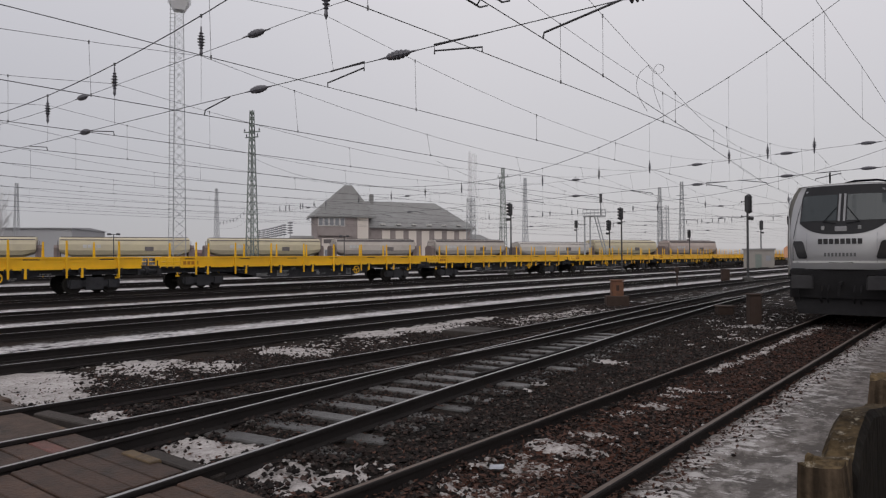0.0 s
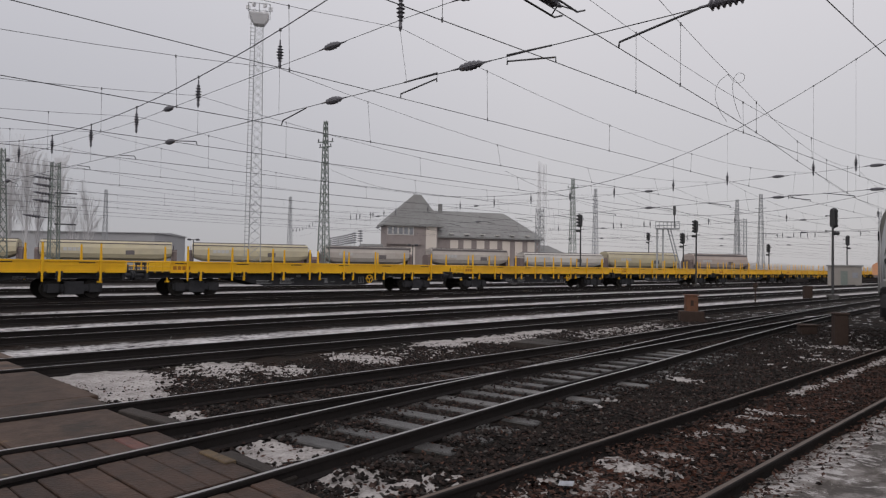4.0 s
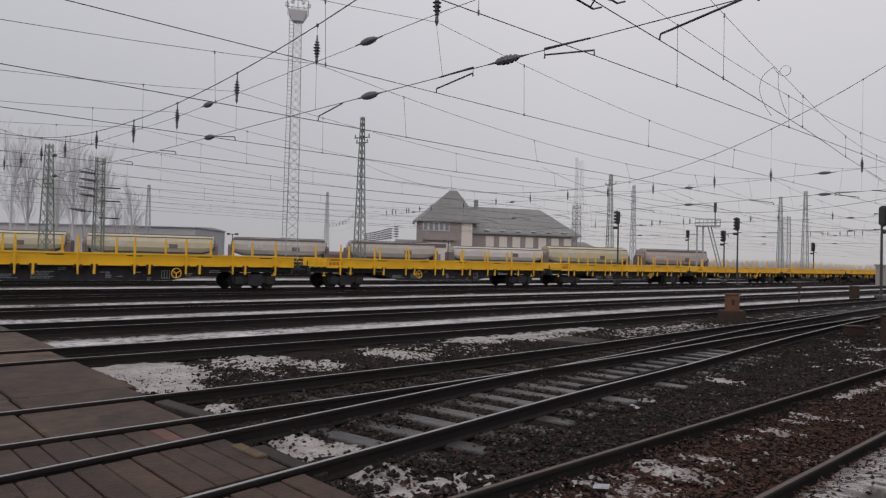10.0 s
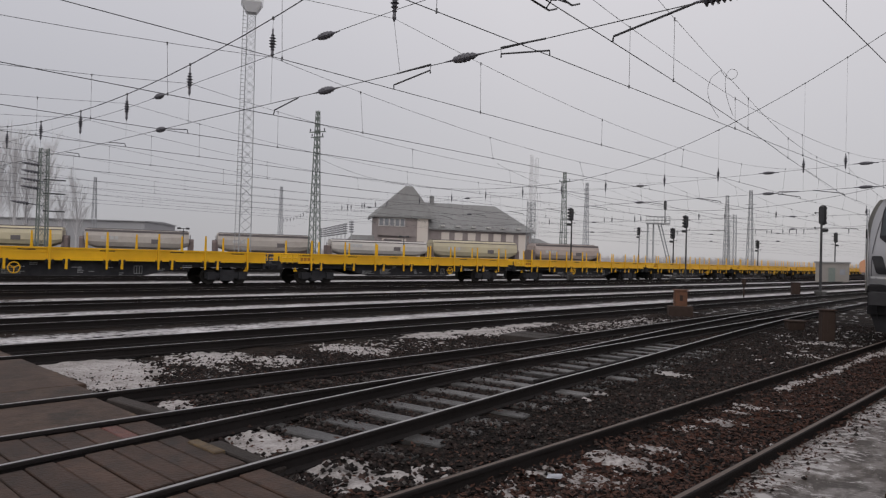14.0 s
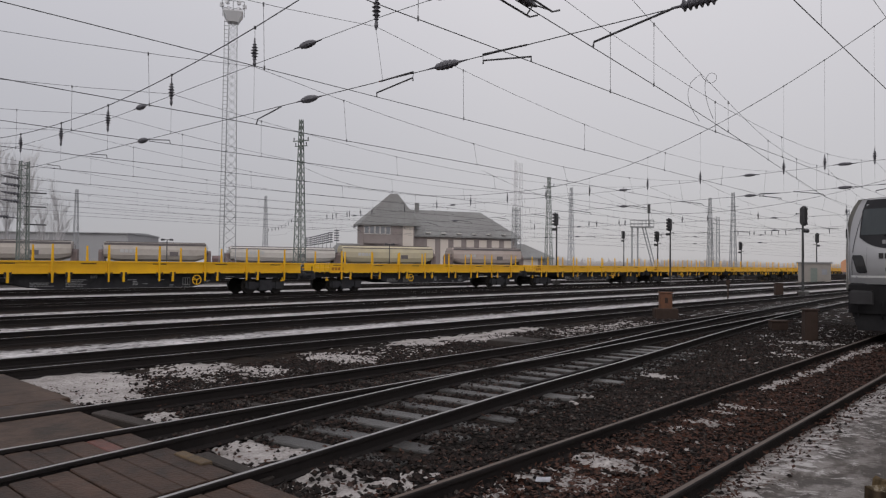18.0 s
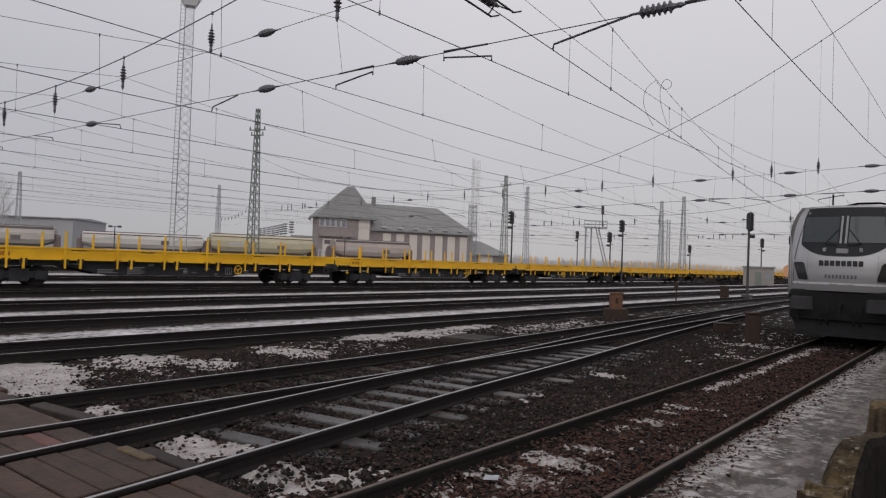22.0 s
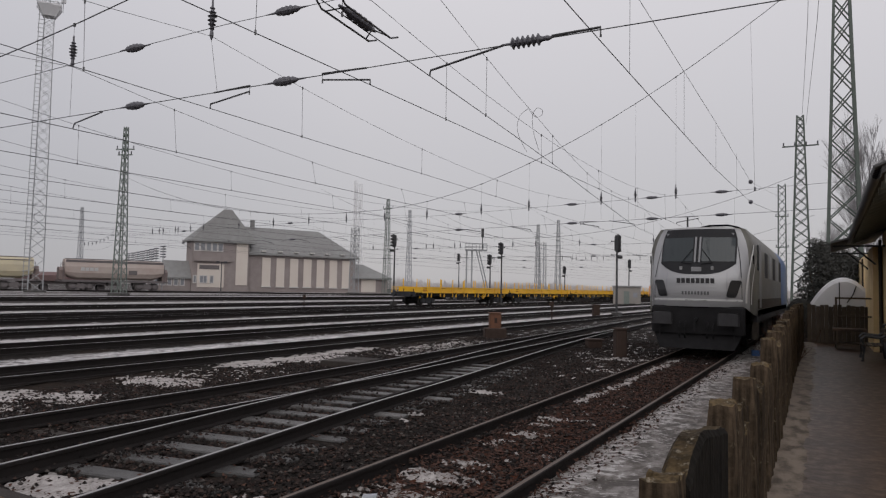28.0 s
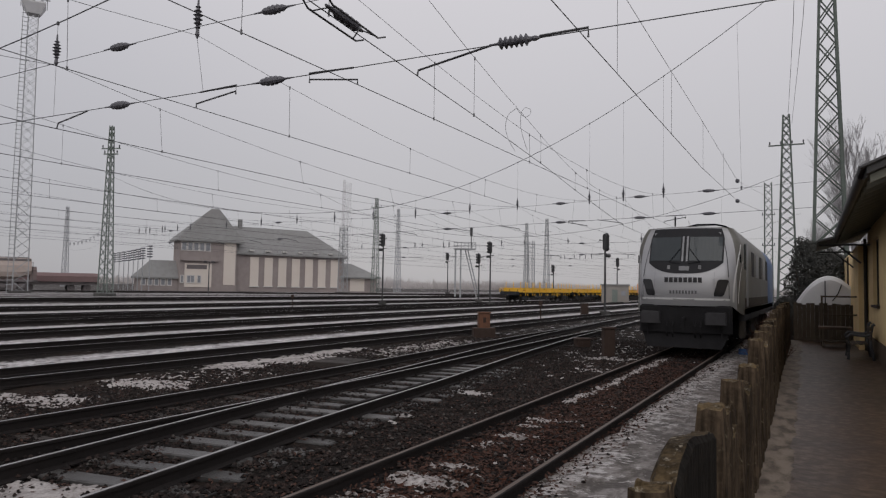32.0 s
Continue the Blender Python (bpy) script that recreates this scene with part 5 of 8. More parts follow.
for h, (ys, skew, fc, fl, fu, xr, xl) in enumerate(HEADSPANS):
    t = thing("headspan", pose(0, ys, 0), "cross-span of steel wires carrying the overhead line", "overhead wires", "cross-spans over the yard")
    n = 50
    xs = [xr + (xl - xr) * k / n for k in range(n + 1)]
    wide = (0.016, 0.018, 0.02, 0.02)[h]
    for nm, f, rr in (("carrying_cable", fc, wide), ("upper_rope", fu, wide * 0.5), ("lower_rope", fl, wide * 0.62)):
        bm = bmesh.new()
        line(bm, [(x, skew * x, f(x)) for x in xs], rr, 5)
        part(nm, bm, M_WIRE, t)
    for x, low, length in HUNG[h]:
        zc = fc(x)
        length = min(length, zc - low)
        hung_insulator(pose(x, ys + skew * x, low + length), length, 0.1 if h < 2 else 0.12)
        bm = bmesh.new()
        if zc - low - length > 0.05 and (h != 1 or x > -60):
            bar(bm, (x, skew * x, zc), (x, skew * x, low + length), 0.005, 4)
            part("hanger", bm, M_DROPPER, t)
            bm = bmesh.new()
        bar(bm, (x, skew * x, low), (x + (0.25 if h == 0 and -13 < x < -12 else 0), skew * x, fl(x)), 0.0045, 4)
        part("dropper", bm, M_DROPPER, t)
        if h < 2:
            bm = bmesh.new()
            bar(bm, (x, skew * x, zc - 0.05), (x, skew * x, zc + 0.04), 0.035, 6)
            part("clamp", bm, M_DARKST, t)
    if h == 1:
        bm = bmesh.new()
        bar(bm, (-3.5, skew * -3.5, fc(-3.5)), (-3.32, skew * -3.32, fu(-3.3)), 0.008, 4)
        bar(bm, (-3.32, skew * -3.32, fu(-3.3) - 0.1), (-3.32, skew * -3.32, fu(-3.3) + 0.1), 0.05, 6)
        part("dropper", bm, M_DROPPER, t)
    for x in LOWINS[h]:
        inline_insulator(pose(x, ys + skew * x, fl(x)) @ ALONG_X)
    for x in UPINS[h]:
        inline_insulator(pose(x, ys + skew * x, fu(x)) @ ALONG_X)
    # steady arms that hold the contact wires: folded over the nearest tracks, plain sloping tubes further off
    for k in range(0 if h else 1, len(AT1)):
        if h > 2:
            break
        x = (AT1[k] + PULL1[k], AT2[k] + PULL2[k], wire_x(k, ys + 0.15 * -AT2[k] * 1.0) + 0.2)[h]
        y = skew * x
        r_ = 0.018 if h == 0 else 0.024
        if h < 2 and k in (1, 2):
            s = (1 if k == 2 else -1) * (1 if h == 0 else -1)
            bm = bmesh.new()
            line(bm, [(x + s * 0.1, y, fl(x)), (x + s * 1.2, y, fl(x) + 0.03), (x + s * 1.19, y, fl(x) - 0.17)], r_ * 1.05, 6)
            part("arm_tube", bm, M_DARKST, t)
            bm = bmesh.new()
            line(bm, [(x + s * 1.19, y, fl(x) - 0.1), (x, y, Z_CONTACT + 0.1), (x, y, Z_CONTACT)], r_, 6)
            part("steady_arm", bm, M_DARKST, t)
        else:
            s = 1.2 if h == 0 and k == 3 else -1.6
            bm = bmesh.new()
            line(bm, [(x + s, y, fl(x) - 0.02), (x + s * 0.05, y, Z_CONTACT + 0.14), (x, y, Z_CONTACT)], r_, 6)
            part("steady_arm", bm, M_DARKST, t)
    if h == 0:
        # long arm with a ribbed insulator that holds the turnout's wire
        bm = bmesh.new()
        line(bm, [(-6.45, 0, Z_CONTACT), (-6.43, 0, Z_CONTACT + 0.1), (-4.95, 0, 6.07)], 0.02, 6)
        part("steady_arm", bm, M_DARKST, t, "long steady arm")
        bm = bmesh.new()
        line(bm, [(-4.05, 0, 6.1), (-3.2, 0, 6.11), (-3.2, 0, 5.95)], 0.022, 6)
        part("arm_end", bm, M_DARKST, t)
        hung_insulator(pose(-4.98, ys, 6.075) @ Matrix.Rotation(radians(-90), 4, "Y"), 0.95, 0.11, "arm_insulator", "ribbed dark insulator set into a steady arm", "")


def catenary(k, spans, thick=1.0):
    t = thing("overhead_line", Matrix(), "contact wire and sagging messenger wire with thin droppers", "overhead wires", "overhead lines along the tracks")
    stag = lambda i: PULL1[k] if i == 2 else PULL2[k] if i == 3 else (0.2 if (i + k) % 2 else -0.2)
    bm = bmesh.new()
    pts = []
    for i, (y0, y1) in enumerate(zip(spans, spans[1:])):
        for j in range(6):
            u = j / 6
            y = y0 + (y1 - y0) * u
            pts.append((wire_x(k, y) + stag(i) * (1 - u) + stag(i + 1) * u, y, Z_CONTACT))
    line(bm, pts, 0.0085 * thick, 5)
    part("contact_wire", bm, M_WIRE, t)
    bm = bmesh.new()
    bd = bmesh.new()
    pts = []
    for i, (y0, y1) in enumerate(zip(spans, spans[1:])):
        sag = 0.95 * ((y1 - y0) / 30.0) ** 0.5
        for j in range(12):
            u = j / 12
            y = y0 + (y1 - y0) * u
            pts.append((wire_x(k, y), y, Z_MESSENGER - 4 * sag * u * (1 - u)))
        m = max(3, int((y1 - y0) / 6))
        for j in range(m):
            u = (j + 0.5) / m
            y = y0 + (y1 - y0) * u
            zt = Z_MESSENGER - 4 * sag * u * (1 - u)
            xm = wire_x(k, y)
            xc = xm + stag(i) * (1 - u) + stag(i + 1) * u
            if y0 < 60:
                bd = bmesh.new()
                bar(bd, (xm, y, zt), (xc, y, Z_CONTACT), 0.005, 4)
                bar(bd, (xc, y, Z_CONTACT - 0.03), (xc, y, Z_CONTACT + 0.05), 0.018, 5)
                bar(bd, (xm, y, zt - 0.05), (xm, y, zt + 0.03), 0.018, 5)
                part("dropper", bd, M_DROPPER, t)
    line(bm, pts, 0.0055 * thick, 5)
    part("messenger_wire", bm, M_WIRE, t)


for k, x in enumerate(AT2):
    catenary(k, [-60, -20, 11, 39.65 - 0.27 * x, 78 - 0.15 * x, 122, 170, 230, 300], thick=1.0 if x > -15 else 1.25)
# the nearest track's line ends in two strain balls before the next cross-span
t = thing("overhead_line", Matrix(), "overhead line of the near track, ending in strain balls", "overhead wires", "overhead lines along the tracks")
for zz, zend in ((5.75, 6.4), (7.42, 7.43)):
    bm = bmesh.new()
    line(bm, [(-3.1, -30, zz), (-3.1, 11, zz), (-3.15, 24, zz + (zend - zz) * 0.15), (-3.3, 38, zend), (-2.2, 49, zend + 0.3)], 0.0085 if zz < 6 else 0.006, 5)
    part("contact_wire" if zz < 6 else "messenger_wire", bm, M_WIRE, t)
    bm = bmesh.new()
    bmesh.ops.create_icosphere(bm, subdivisions=2, radius=0.11, matrix=Matrix.Translation((-3.3, 38, zend)))
    part("strain_ball", bm, M_INS, t, smooth=True)
for y in (3.0, 12.6, 18.2, 24.0, 30.0):
    bm = bmesh.new()
    bar(bm, (-3.12, y, 5.78), (-3.12, y, 7.42), 0.005, 4)
    part("dropper", bm, M_DROPPER, t)
# a far cross-span beyond the hopper track, hung with small insulators
t = thing("cross_span", Matrix(), "far thin span wire rising towards a mast with small insulators", "overhead wires", "cross-spans over the yard")
far_span = []
for k in range(10):
    u = k / 9
    turn = radians(56.5 - 2.3 * u)
    far_span.append((-170.3 * math.sin(turn), 170.3 * math.cos(turn), 9.95 + 0.7 * u + 2.45 * u ** 3))
bm = bmesh.new()
line(bm, far_span, 0.014, 4)
part("carrying_cable", bm, M_WIRE, t)
for x, y, z in far_span[1:]:
    hung_insulator(pose(x, y, z), 0.85, 0.14)
bm = bmesh.new()
line(bm, [(x, y, z - 1.5 - 0.14 * k) for k, (x, y, z) in enumerate(far_span)], 0.01, 4)
part("lower_rope", bm, M_WIRE, t)
# feeder wires that rise past the big mast
t = thing("feeder_wires", Matrix(), "thin feeder wires rising over the tracks", "overhead wires")
for x0, x1 in ((-1.6, 0.3), (-1.3, 0.8)):
    bm = bmesh.new()
    line(bm, [(x0, 61, 15.2), (x0 + (x1 - x0) * 0.5, 36, 14.6), (x1, 5, 15.6)], 0.011, 4)
    part("wire", bm, M_DROPPER, t)
# looped jumper cable between two wires
def rounded(pts, n=6):
    """A smooth line through points."""
    p = [Vector(q) for q in pts]
    p = [p[0]] + p + [p[-1]]
    out = []
    for a, b_, c, d in zip(p, p[1:], p[2:], p[3:]):
        for k in range(n):
            u = k / n
            out.append(0.5 * (2 * b_ + (c - a) * u + (2 * a - 5 * b_ + 4 * c - d) * u * u + (3 * b_ - a - 3 * c + d) * u ** 3))
    return out + [p[-1]]


bm = bmesh.new()
line(bm, rounded([(-7.5, 18.5, 7.0), (-7.76, 18.5, 6.81), (-7.84, 18.5, 6.45), (-7.71, 18.5, 6.05), (-7.53, 18.5, 5.74)]), 0.0065, 5)
line(bm, rounded([(-7.5, 18.5, 7.0), (-7.40, 18.55, 6.84), (-7.26, 18.6, 6.74), (-7.12, 18.6, 6.80), (-7.1, 18.55, 6.93), (-7.24, 18.5, 6.98), (-7.36, 18.5, 6.80), (-7.36, 18.5, 6.45), (-7.28, 18.5, 6.1), (-7.15, 18.5, 5.74)]), 0.0065, 5)
tagged(part("jumper_cable", bm, M_DROPPER, None), "looped jumper cable between the overhead wires", "cable")


def section_insulator():
    t = thing("section_insulator", pose(-6.18, 8.35, 5.74, 0, 0, 6), "dark section insulator with two skids in the overhead line", "insulator")
    bm = bmesh.new()
    lathe(bm, [(0.02, -0.55), (0.05, -0.4), (0.09, -0.3), (0.06, -0.22), (0.09, -0.14), (0.06, -0.06), (0.09, 0.02), (0.06, 0.1), (0.09, 0.18), (0.05, 0.3), (0.02, 0.55)], Matrix.Translation((0, 0, 0.08)) @ Matrix.Rotation(radians(90), 4, "X"), 10)
    part("insulator", bm, M_INS, t)
    for s in (-1, 1):
        bm = bmesh.new()
        line(bm, [(s * 0.2, -0.9, 0.12), (s * 0.2, -0.7, 0), (s * 0.2, 0.7, 0), (s * 0.2, 0.95, 0.1)], 0.016, 6)
        bar(bm, (s * 0.2, -0.6, 0), (0, -0.45, 0.08), 0.012, 5)
        bar(bm, (s * 0.2, 0.6, 0), (0, 0.45, 0.08), 0.012, 5)
        part("skid", bm, M_DARKST, t)


section_insulator()


# ---- signals, cabinets, hut, gantry ----
def pill(bm, hw, z0, z1, y0, y1, n=6):
    """A flat box with round ends, standing upright."""
    out = [(hw * math.cos(a), z1 - hw + hw * math.sin(a)) for a in [math.pi * k / n for k in range(n + 1)]]
    out += [(hw * math.cos(a), z0 + hw + hw * math.sin(a)) for a in [math.pi + math.pi * k / n for k in range(n + 1)]]
    prism(bm, out, y0, y1)


def signal(x, y, base, top, turn=-28, label="tall black colour-light signal on a dark post"):
    t = thing("railway_signal", pose(x, y, base, 0, 0, turn), label, "signal", "colour-light signals")
    h = top - base
    bm = bmesh.new()
    bar(bm, (0, 0, 0), (0, 0, h - 0.1), 0.095, 8, 0.07)
    part("post", bm, M_SIGPOST, t)
    bm = bmesh.new()
    bevelled(bm, -0.3, 0.3, -0.3, 0.3, -0.3, 0.35, 0.03)
    part("base", bm, M_CONC, t)
    bm = bmesh.new()
    pill(bm, 0.22, h - 1.42, h, -0.2, -0.12)
    head = part("signal_head", fixed(bm), M_SIGNAL, t, "long black head plate with round ends")
    bm = bmesh.new()
    pill(bm, 0.15, h - 1.34, h - 0.08, -0.12, 0.12)
    part("lamp_case", fixed(bm), M_SIGNAL, head)
    for k in range(4):
        bm = bmesh.new()
        lathe(bm, [(0.115, 0), (0.125, 0.26), (0.105, 0.26), (0.09, 0.02)], Matrix.Translation((0, -0.2, h - 1.22 + 0.335 * k)) @ Matrix.Rotation(radians(90), 4, "X"), 10)
        part("hood", bm, M_SIGNAL, head)
    for z in (h - 0.55, h - 1.6):
        bm = bmesh.new()
        bar(bm, (-0.05, 0.05, z), (0.42, 0.1, z), 0.03, 5)
        bar(bm, (0.4, 0.1, z - 0.06), (0.4, 0.1, z + 0.06), 0.05, 6)
        part("bracket", bm, M_SIGNAL, t)
    bm = bmesh.new()
    lathe(bm, [(0.05, -0.25), (0.14, -0.2), (0.15, 0.2), (0.05, 0.3)], Matrix.Translation((-0.12, -0.2, h - 1.75)) @ Matrix.Rotation(radians(90), 4, "X"), 8)
    part("lower_lamp", bm, M_SIGNAL, t)


for x, y, base, top, turn in ((-39.8, 61.5, -0.1, 7.3, -28), (-39.0, 83.6, -0.15, 6.3, -28), (-32.4, 72.5, -0.2, 7.05, -28), (-14.1, 53.2, -0.2, 6.15, 165), (-26.0, 105.0, -0.2, 6.6, 165), (-58.5, 112, 0.45, 8.0, -28), (-40.5, 118, 0, 6.0, -28)):
    signal(x, y, base, top, turn)


def gantry():
    t = thing("signal_gantry", pose(-46.4, 94.2, 0.2, 0, 0, 28), "grey steel signal gantry with a railed platform and slanting ladder", "gantry")
    for x in (-1.35, -0.55):
        bm = bmesh.new()
        box(bm, x - 0.12, x + 0.12, -0.12, 0.12, -0.3, 7.2)
        part("column", bm, M_GALV, t)
    bm = bmesh.new()
    for a, b_ in (((0.1, 0, 7.2), (1.9, 0, 0)), ((0.5, 0, 7.2), (2.3, 0, 0))):
        bar(bm, a, b_, 0.09, 5)
    for k in range(12):
        u = (k + 0.5) / 12
        bar(bm, (0.1 + 1.8 * u, 0, 7.2 - 7.2 * u), (0.5 + 1.8 * u, 0, 7.2 - 7.2 * u), 0.04, 4)
    part("ladder", bm, M_GALV, t)
    bm = bmesh.new()
    box(bm, -1.6, 1.7, -0.6, 0.6, 7.2, 7.4)
    part("platform", bm, M_GALV, t)
    bm = bmesh.new()
    for y in (-0.6, 0.6):
        for z in (7.8, 8.3):
            bar(bm, (-1.6, y, z), (1.7, y, z), 0.04, 4)
        for k in range(7):
            bar(bm, (-1.6 + k * 0.55, y, 7.4), (-1.6 + k * 0.55, y, 8.3), 0.035, 4)
    part("railing", bm, M_GALV, t)
    bm = bmesh.new()
    bar(bm, (1.0, 0, 7.4), (1.0, 0, 10.0), 0.07, 6)
    bevelled(bm, 0.8, 1.2, -0.2, 0.2, 9.3, 10.6, 0.05)
    part("signal_head", bm, M_SIGNAL, t)


gantry()


def cabinet(name, x, y, w, d, h, mat, label, foot=0.0):
    t = thing(name, pose(x, y, -0.22, 0, 0, 35), label, "trackside box")
    if foot:
        bm = bmesh.new()
        bevelled(bm, -w * 0.95, w * 0.95, -d * 0.8, d * 0.8, 0, foot, 0.03)
        part("base", bm, M_DARKBOX, t)
    bm = bmesh.new()
    bevelled(bm, -w / 2, w / 2, -d / 2, d / 2, foot, h, 0.03)
    part("body", bm, mat, t)
    bm = bmesh.new()
    bevelled(bm, -w / 2 - 0.03, w / 2 + 0.03, -d / 2 - 0.03, d / 2 + 0.03, h, h + 0.04, 0.015)
    part("lid", bm, mat, t)
    bm = bmesh.new()
    box(bm, -w * 0.12, w * 0.12, -d / 2 - 0.012, -d / 2, foot + (h - foot) * 0.35, foot + (h - foot) * 0.7)
    part("door_plate", bm, M_DARKBOX, t)


cabinet("relay_box", -11.6, 25.4, 0.46, 0.36, 1.0, M_RUSTBOX, "rusty orange relay box on a dark base", 0.42)
cabinet("track_cabinet", -5.42, 20.9, 0.34, 0.3, 0.85, M_DARKBOX, "dark brown track cabinet beside the turnout")
cabinet("track_cabinet", -14.7, 49.8, 0.5, 0.4, 0.95, M_DARKBOX, "small dark cabinet between two tracks")
cabinet("switch_motor", -7.0, 23.5, 0.5, 0.4, 0.3, M_DARKBOX, "low dark switch motor beside the rail")
for x, y, h in ((-15.6, 43.0, 1.1), (-39.6, 47, 1.0)):
    bm = bmesh.new()
    bar(bm, (0, 0, 0), (0, 0, h), 0.04, 6)
    box(bm, -0.12, 0.12, -0.02, 0.02, h - 0.2, h + 0.12)
    ob = part("marker_post", bm, M_DARKBOX, None)
    ob.matrix_basis = pose(x, y, -0.22, 0, 0, 35)
    tagged(ob, "short dark marker post between the tracks", "post", "marker posts")


def hut():
    t = thing("trackside_hut", pose(-26.3, 105, -0.2, 0, 0, 14) @ Matrix.Scale(0.9, 4), "small pale flat-roofed trackside hut", "hut")
    bm = bmesh.new()
    box(bm, -2.2, 2.2, -1.3, 1.3, 0, 2.9)
    part("wall", bm, M_HUT, t)
    bm = bmesh.new()
    box(bm, -2.4, 2.4, -1.5, 1.5, 2.9, 3.1)
    part("roof", bm, M_ROOF, t)
    bm = bmesh.new()
    box(bm, -0.5, 0.4, -1.34, -1.3, 0.1, 2.2)
    part("door", bm, M_GREENST, t)
    bm = bmesh.new()
    box(bm, 1.0, 1.7, -1.34, -1.3, 1.2, 2.0)
    part("window", bm, M_PALEWIN, t)


hut()


def yard_lamp(u, off, h):
    """Short lamp post with two heads on a crossbar."""
    p = HO + HD * u + Vector((HD.y, -HD.x)) * off
    t = thing("yard_lamp", pose(p.x, p.y, 0.4, 0, 0, HYAW), "slim dark yard lamp with two heads on a crossbar", "street lamp", "yard lamps")
    bm = bmesh.new()
    bar(bm, (0, 0, 0), (0, 0, h), 0.07, 7, 0.05)
    part("pole", bm, M_DARKST, t)
    bm = bmesh.new()
    bar(bm, (0, -0.4, h), (0, 0.4, h), 0.04, 6)
    part("crossbar", bm, M_DARKST, t)
    for s in (-1, 1):
        bm = bmesh.new()
        bevelled(bm, -0.12, 0.12, s * 0.46 - 0.2, s * 0.46 + 0.2, h - 0.1, h + 0.12, 0.04)
        part("lamp_head", bm, M_DARKST, t)


for u, off, h in ((-6.5, 6.0, 3.9), (19.9, 6.0, 3.9), (46.3, 6.0, 3.9)):
    yard_lamp(u, off, h)


# ---- locomotive ----
def locomotive():
    """Silver and white electric locomotive; its nose is at y = 0, rail top at z = 0."""
    t = thing("locomotive", pose(-3.2, 20.5, 0), "silver electric locomotive with black windscreen mask and blue rear", "locomotive")
    L, zb, zt = 18.2, 1.38, 3.62

    def half(z):                      # half width of the nose
        k = (z - zb) / (zt - zb)
        return 1.27 - 0.31 * k ** 2.6 - 0.03 * (1 - k)

    def nose(x, z):                   # how far the front lies back
        k = (z - zb) / (zt - zb)
        lean = 0.0 if z < 2.2 else 0.40 * (z - 2.2)
        low = 0.12 * (1 - min(1, (z - zb) / 0.5)) ** 2
        u = abs(x) / half(z)
        return lean + low + 0.30 * u ** 3 + 0.05 * k
    nx, nz = 14, 14
    zs = [zb + (zt - zb) * j / nz for j in range(nz + 1)]
    bm = bmesh.new()
    grid = [[bm.verts.new((half(z) * (2 * i / nx - 1), nose(half(z) * (2 * i / nx - 1), z), z)) for i in range(nx + 1)] for z in zs]
    for j in range(nz):
        for i in range(nx):
            bm.faces.new((grid[j][i], grid[j][i + 1], grid[j + 1][i + 1], grid[j + 1][i]))
    # outline of the nose swept back into the full body
    ring0 = [grid[j][0] for j in range(nz + 1)] + grid[nz][1:nx] + [grid[j][nx] for j in range(nz, -1, -1)]
    full = []
    for v in ring0:
        x, y, z = v.co
        k = (z - zb) / (zt - zb)
        if abs(y - nose(x, zt)) < 1e-6 and z > zt - 1e-6:
            fx = x * 1.24
            full.append((fx, 3.62 + 0.09 * (1 - (fx / 1.37) ** 2)))
        else:
            w = 1.47 if z < 2.9 else 1.47 - 0.25 * ((z - 2.9) / 0.72) ** 2
            full.append((math.copysign(w, x), zb - 0.25 * (1 - k) ** 6 + (z - zb)))
    rings = [ring0]
    for step, blend in ((0.3, 0.45), (0.7, 0.8), (1.3, 1.0), (2.6, 1.0), (6, 1.0), (13.3, 1.0), (L, 1.0)):
        ring = []
        for v, (fx, fz) in zip(ring0, full):
            x, y, z = v.co
            ring.append(bm.verts.new((x + (fx - x) * blend, y * (1 - blend) + step + 0.25 * (1 - blend), z + (fz - z) * blend)))
        rings.append(ring)
    n = len(ring0)
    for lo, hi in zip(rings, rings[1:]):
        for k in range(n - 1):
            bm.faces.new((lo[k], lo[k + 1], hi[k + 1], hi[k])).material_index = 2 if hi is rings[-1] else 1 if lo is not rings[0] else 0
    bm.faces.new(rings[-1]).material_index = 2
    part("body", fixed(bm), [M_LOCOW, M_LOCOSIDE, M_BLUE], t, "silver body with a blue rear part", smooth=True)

    def patch(name, x0f, x1f, z0, z1, mat, off, parent, n=8, label=""):
        """A skin on the nose between two edges, each a function of height."""
        b2 = bmesh.new()
        g = []
        for j in range(n + 1):
            z = z0 + (z1 - z0) * j / n
            row = []
            for i in range(n + 1):
                x = x0f(z) + (x1f(z) - x0f(z)) * i / n
                row.append(b2.verts.new((x, nose(x, z) - off, z)))
            g.append(row)
        for j in range(n):
            for i in range(n):
                b2.faces.new((g[j][i], g[j][i + 1], g[j + 1][i + 1], g[j + 1][i]))
        e = [r_[0] for r_ in g] + g[n][1:] + [g[j][n] for j in range(n - 1, -1, -1)] + g[0][n - 1:0:-1]
        back = [b2.verts.new((v.co.x, v.co.y + off + 0.01, v.co.z)) for v in e]
        for k in range(len(e)):
            b2.faces.new((e[k], e[(k + 1) % len(e)], back[(k + 1) % len(e)], back[k]))
        return part(name, fixed(b2), mat, parent, label, smooth=False)

    def skin(s, q, z):
        """A point just off the skin: q counts the sections from the nose back along the side."""
        k = (z - zb) / (zt - zb)
        x0 = half(z)
        y0 = nose(x0, z)
        fx = 1.47 if z < 2.9 else 1.47 - 0.25 * ((z - 2.9) / 0.72) ** 2
        at_ = [(x0, y0)]
        for step, blend in ((0.3, 0.45), (0.7, 0.8), (1.3, 1.0), (2.6, 1.0)):
            at_.append((x0 + (fx - x0) * blend, y0 * (1 - blend) + step + 0.25 * (1 - blend)))
        q = max(0.0, q)
        i = min(int(q), 3)
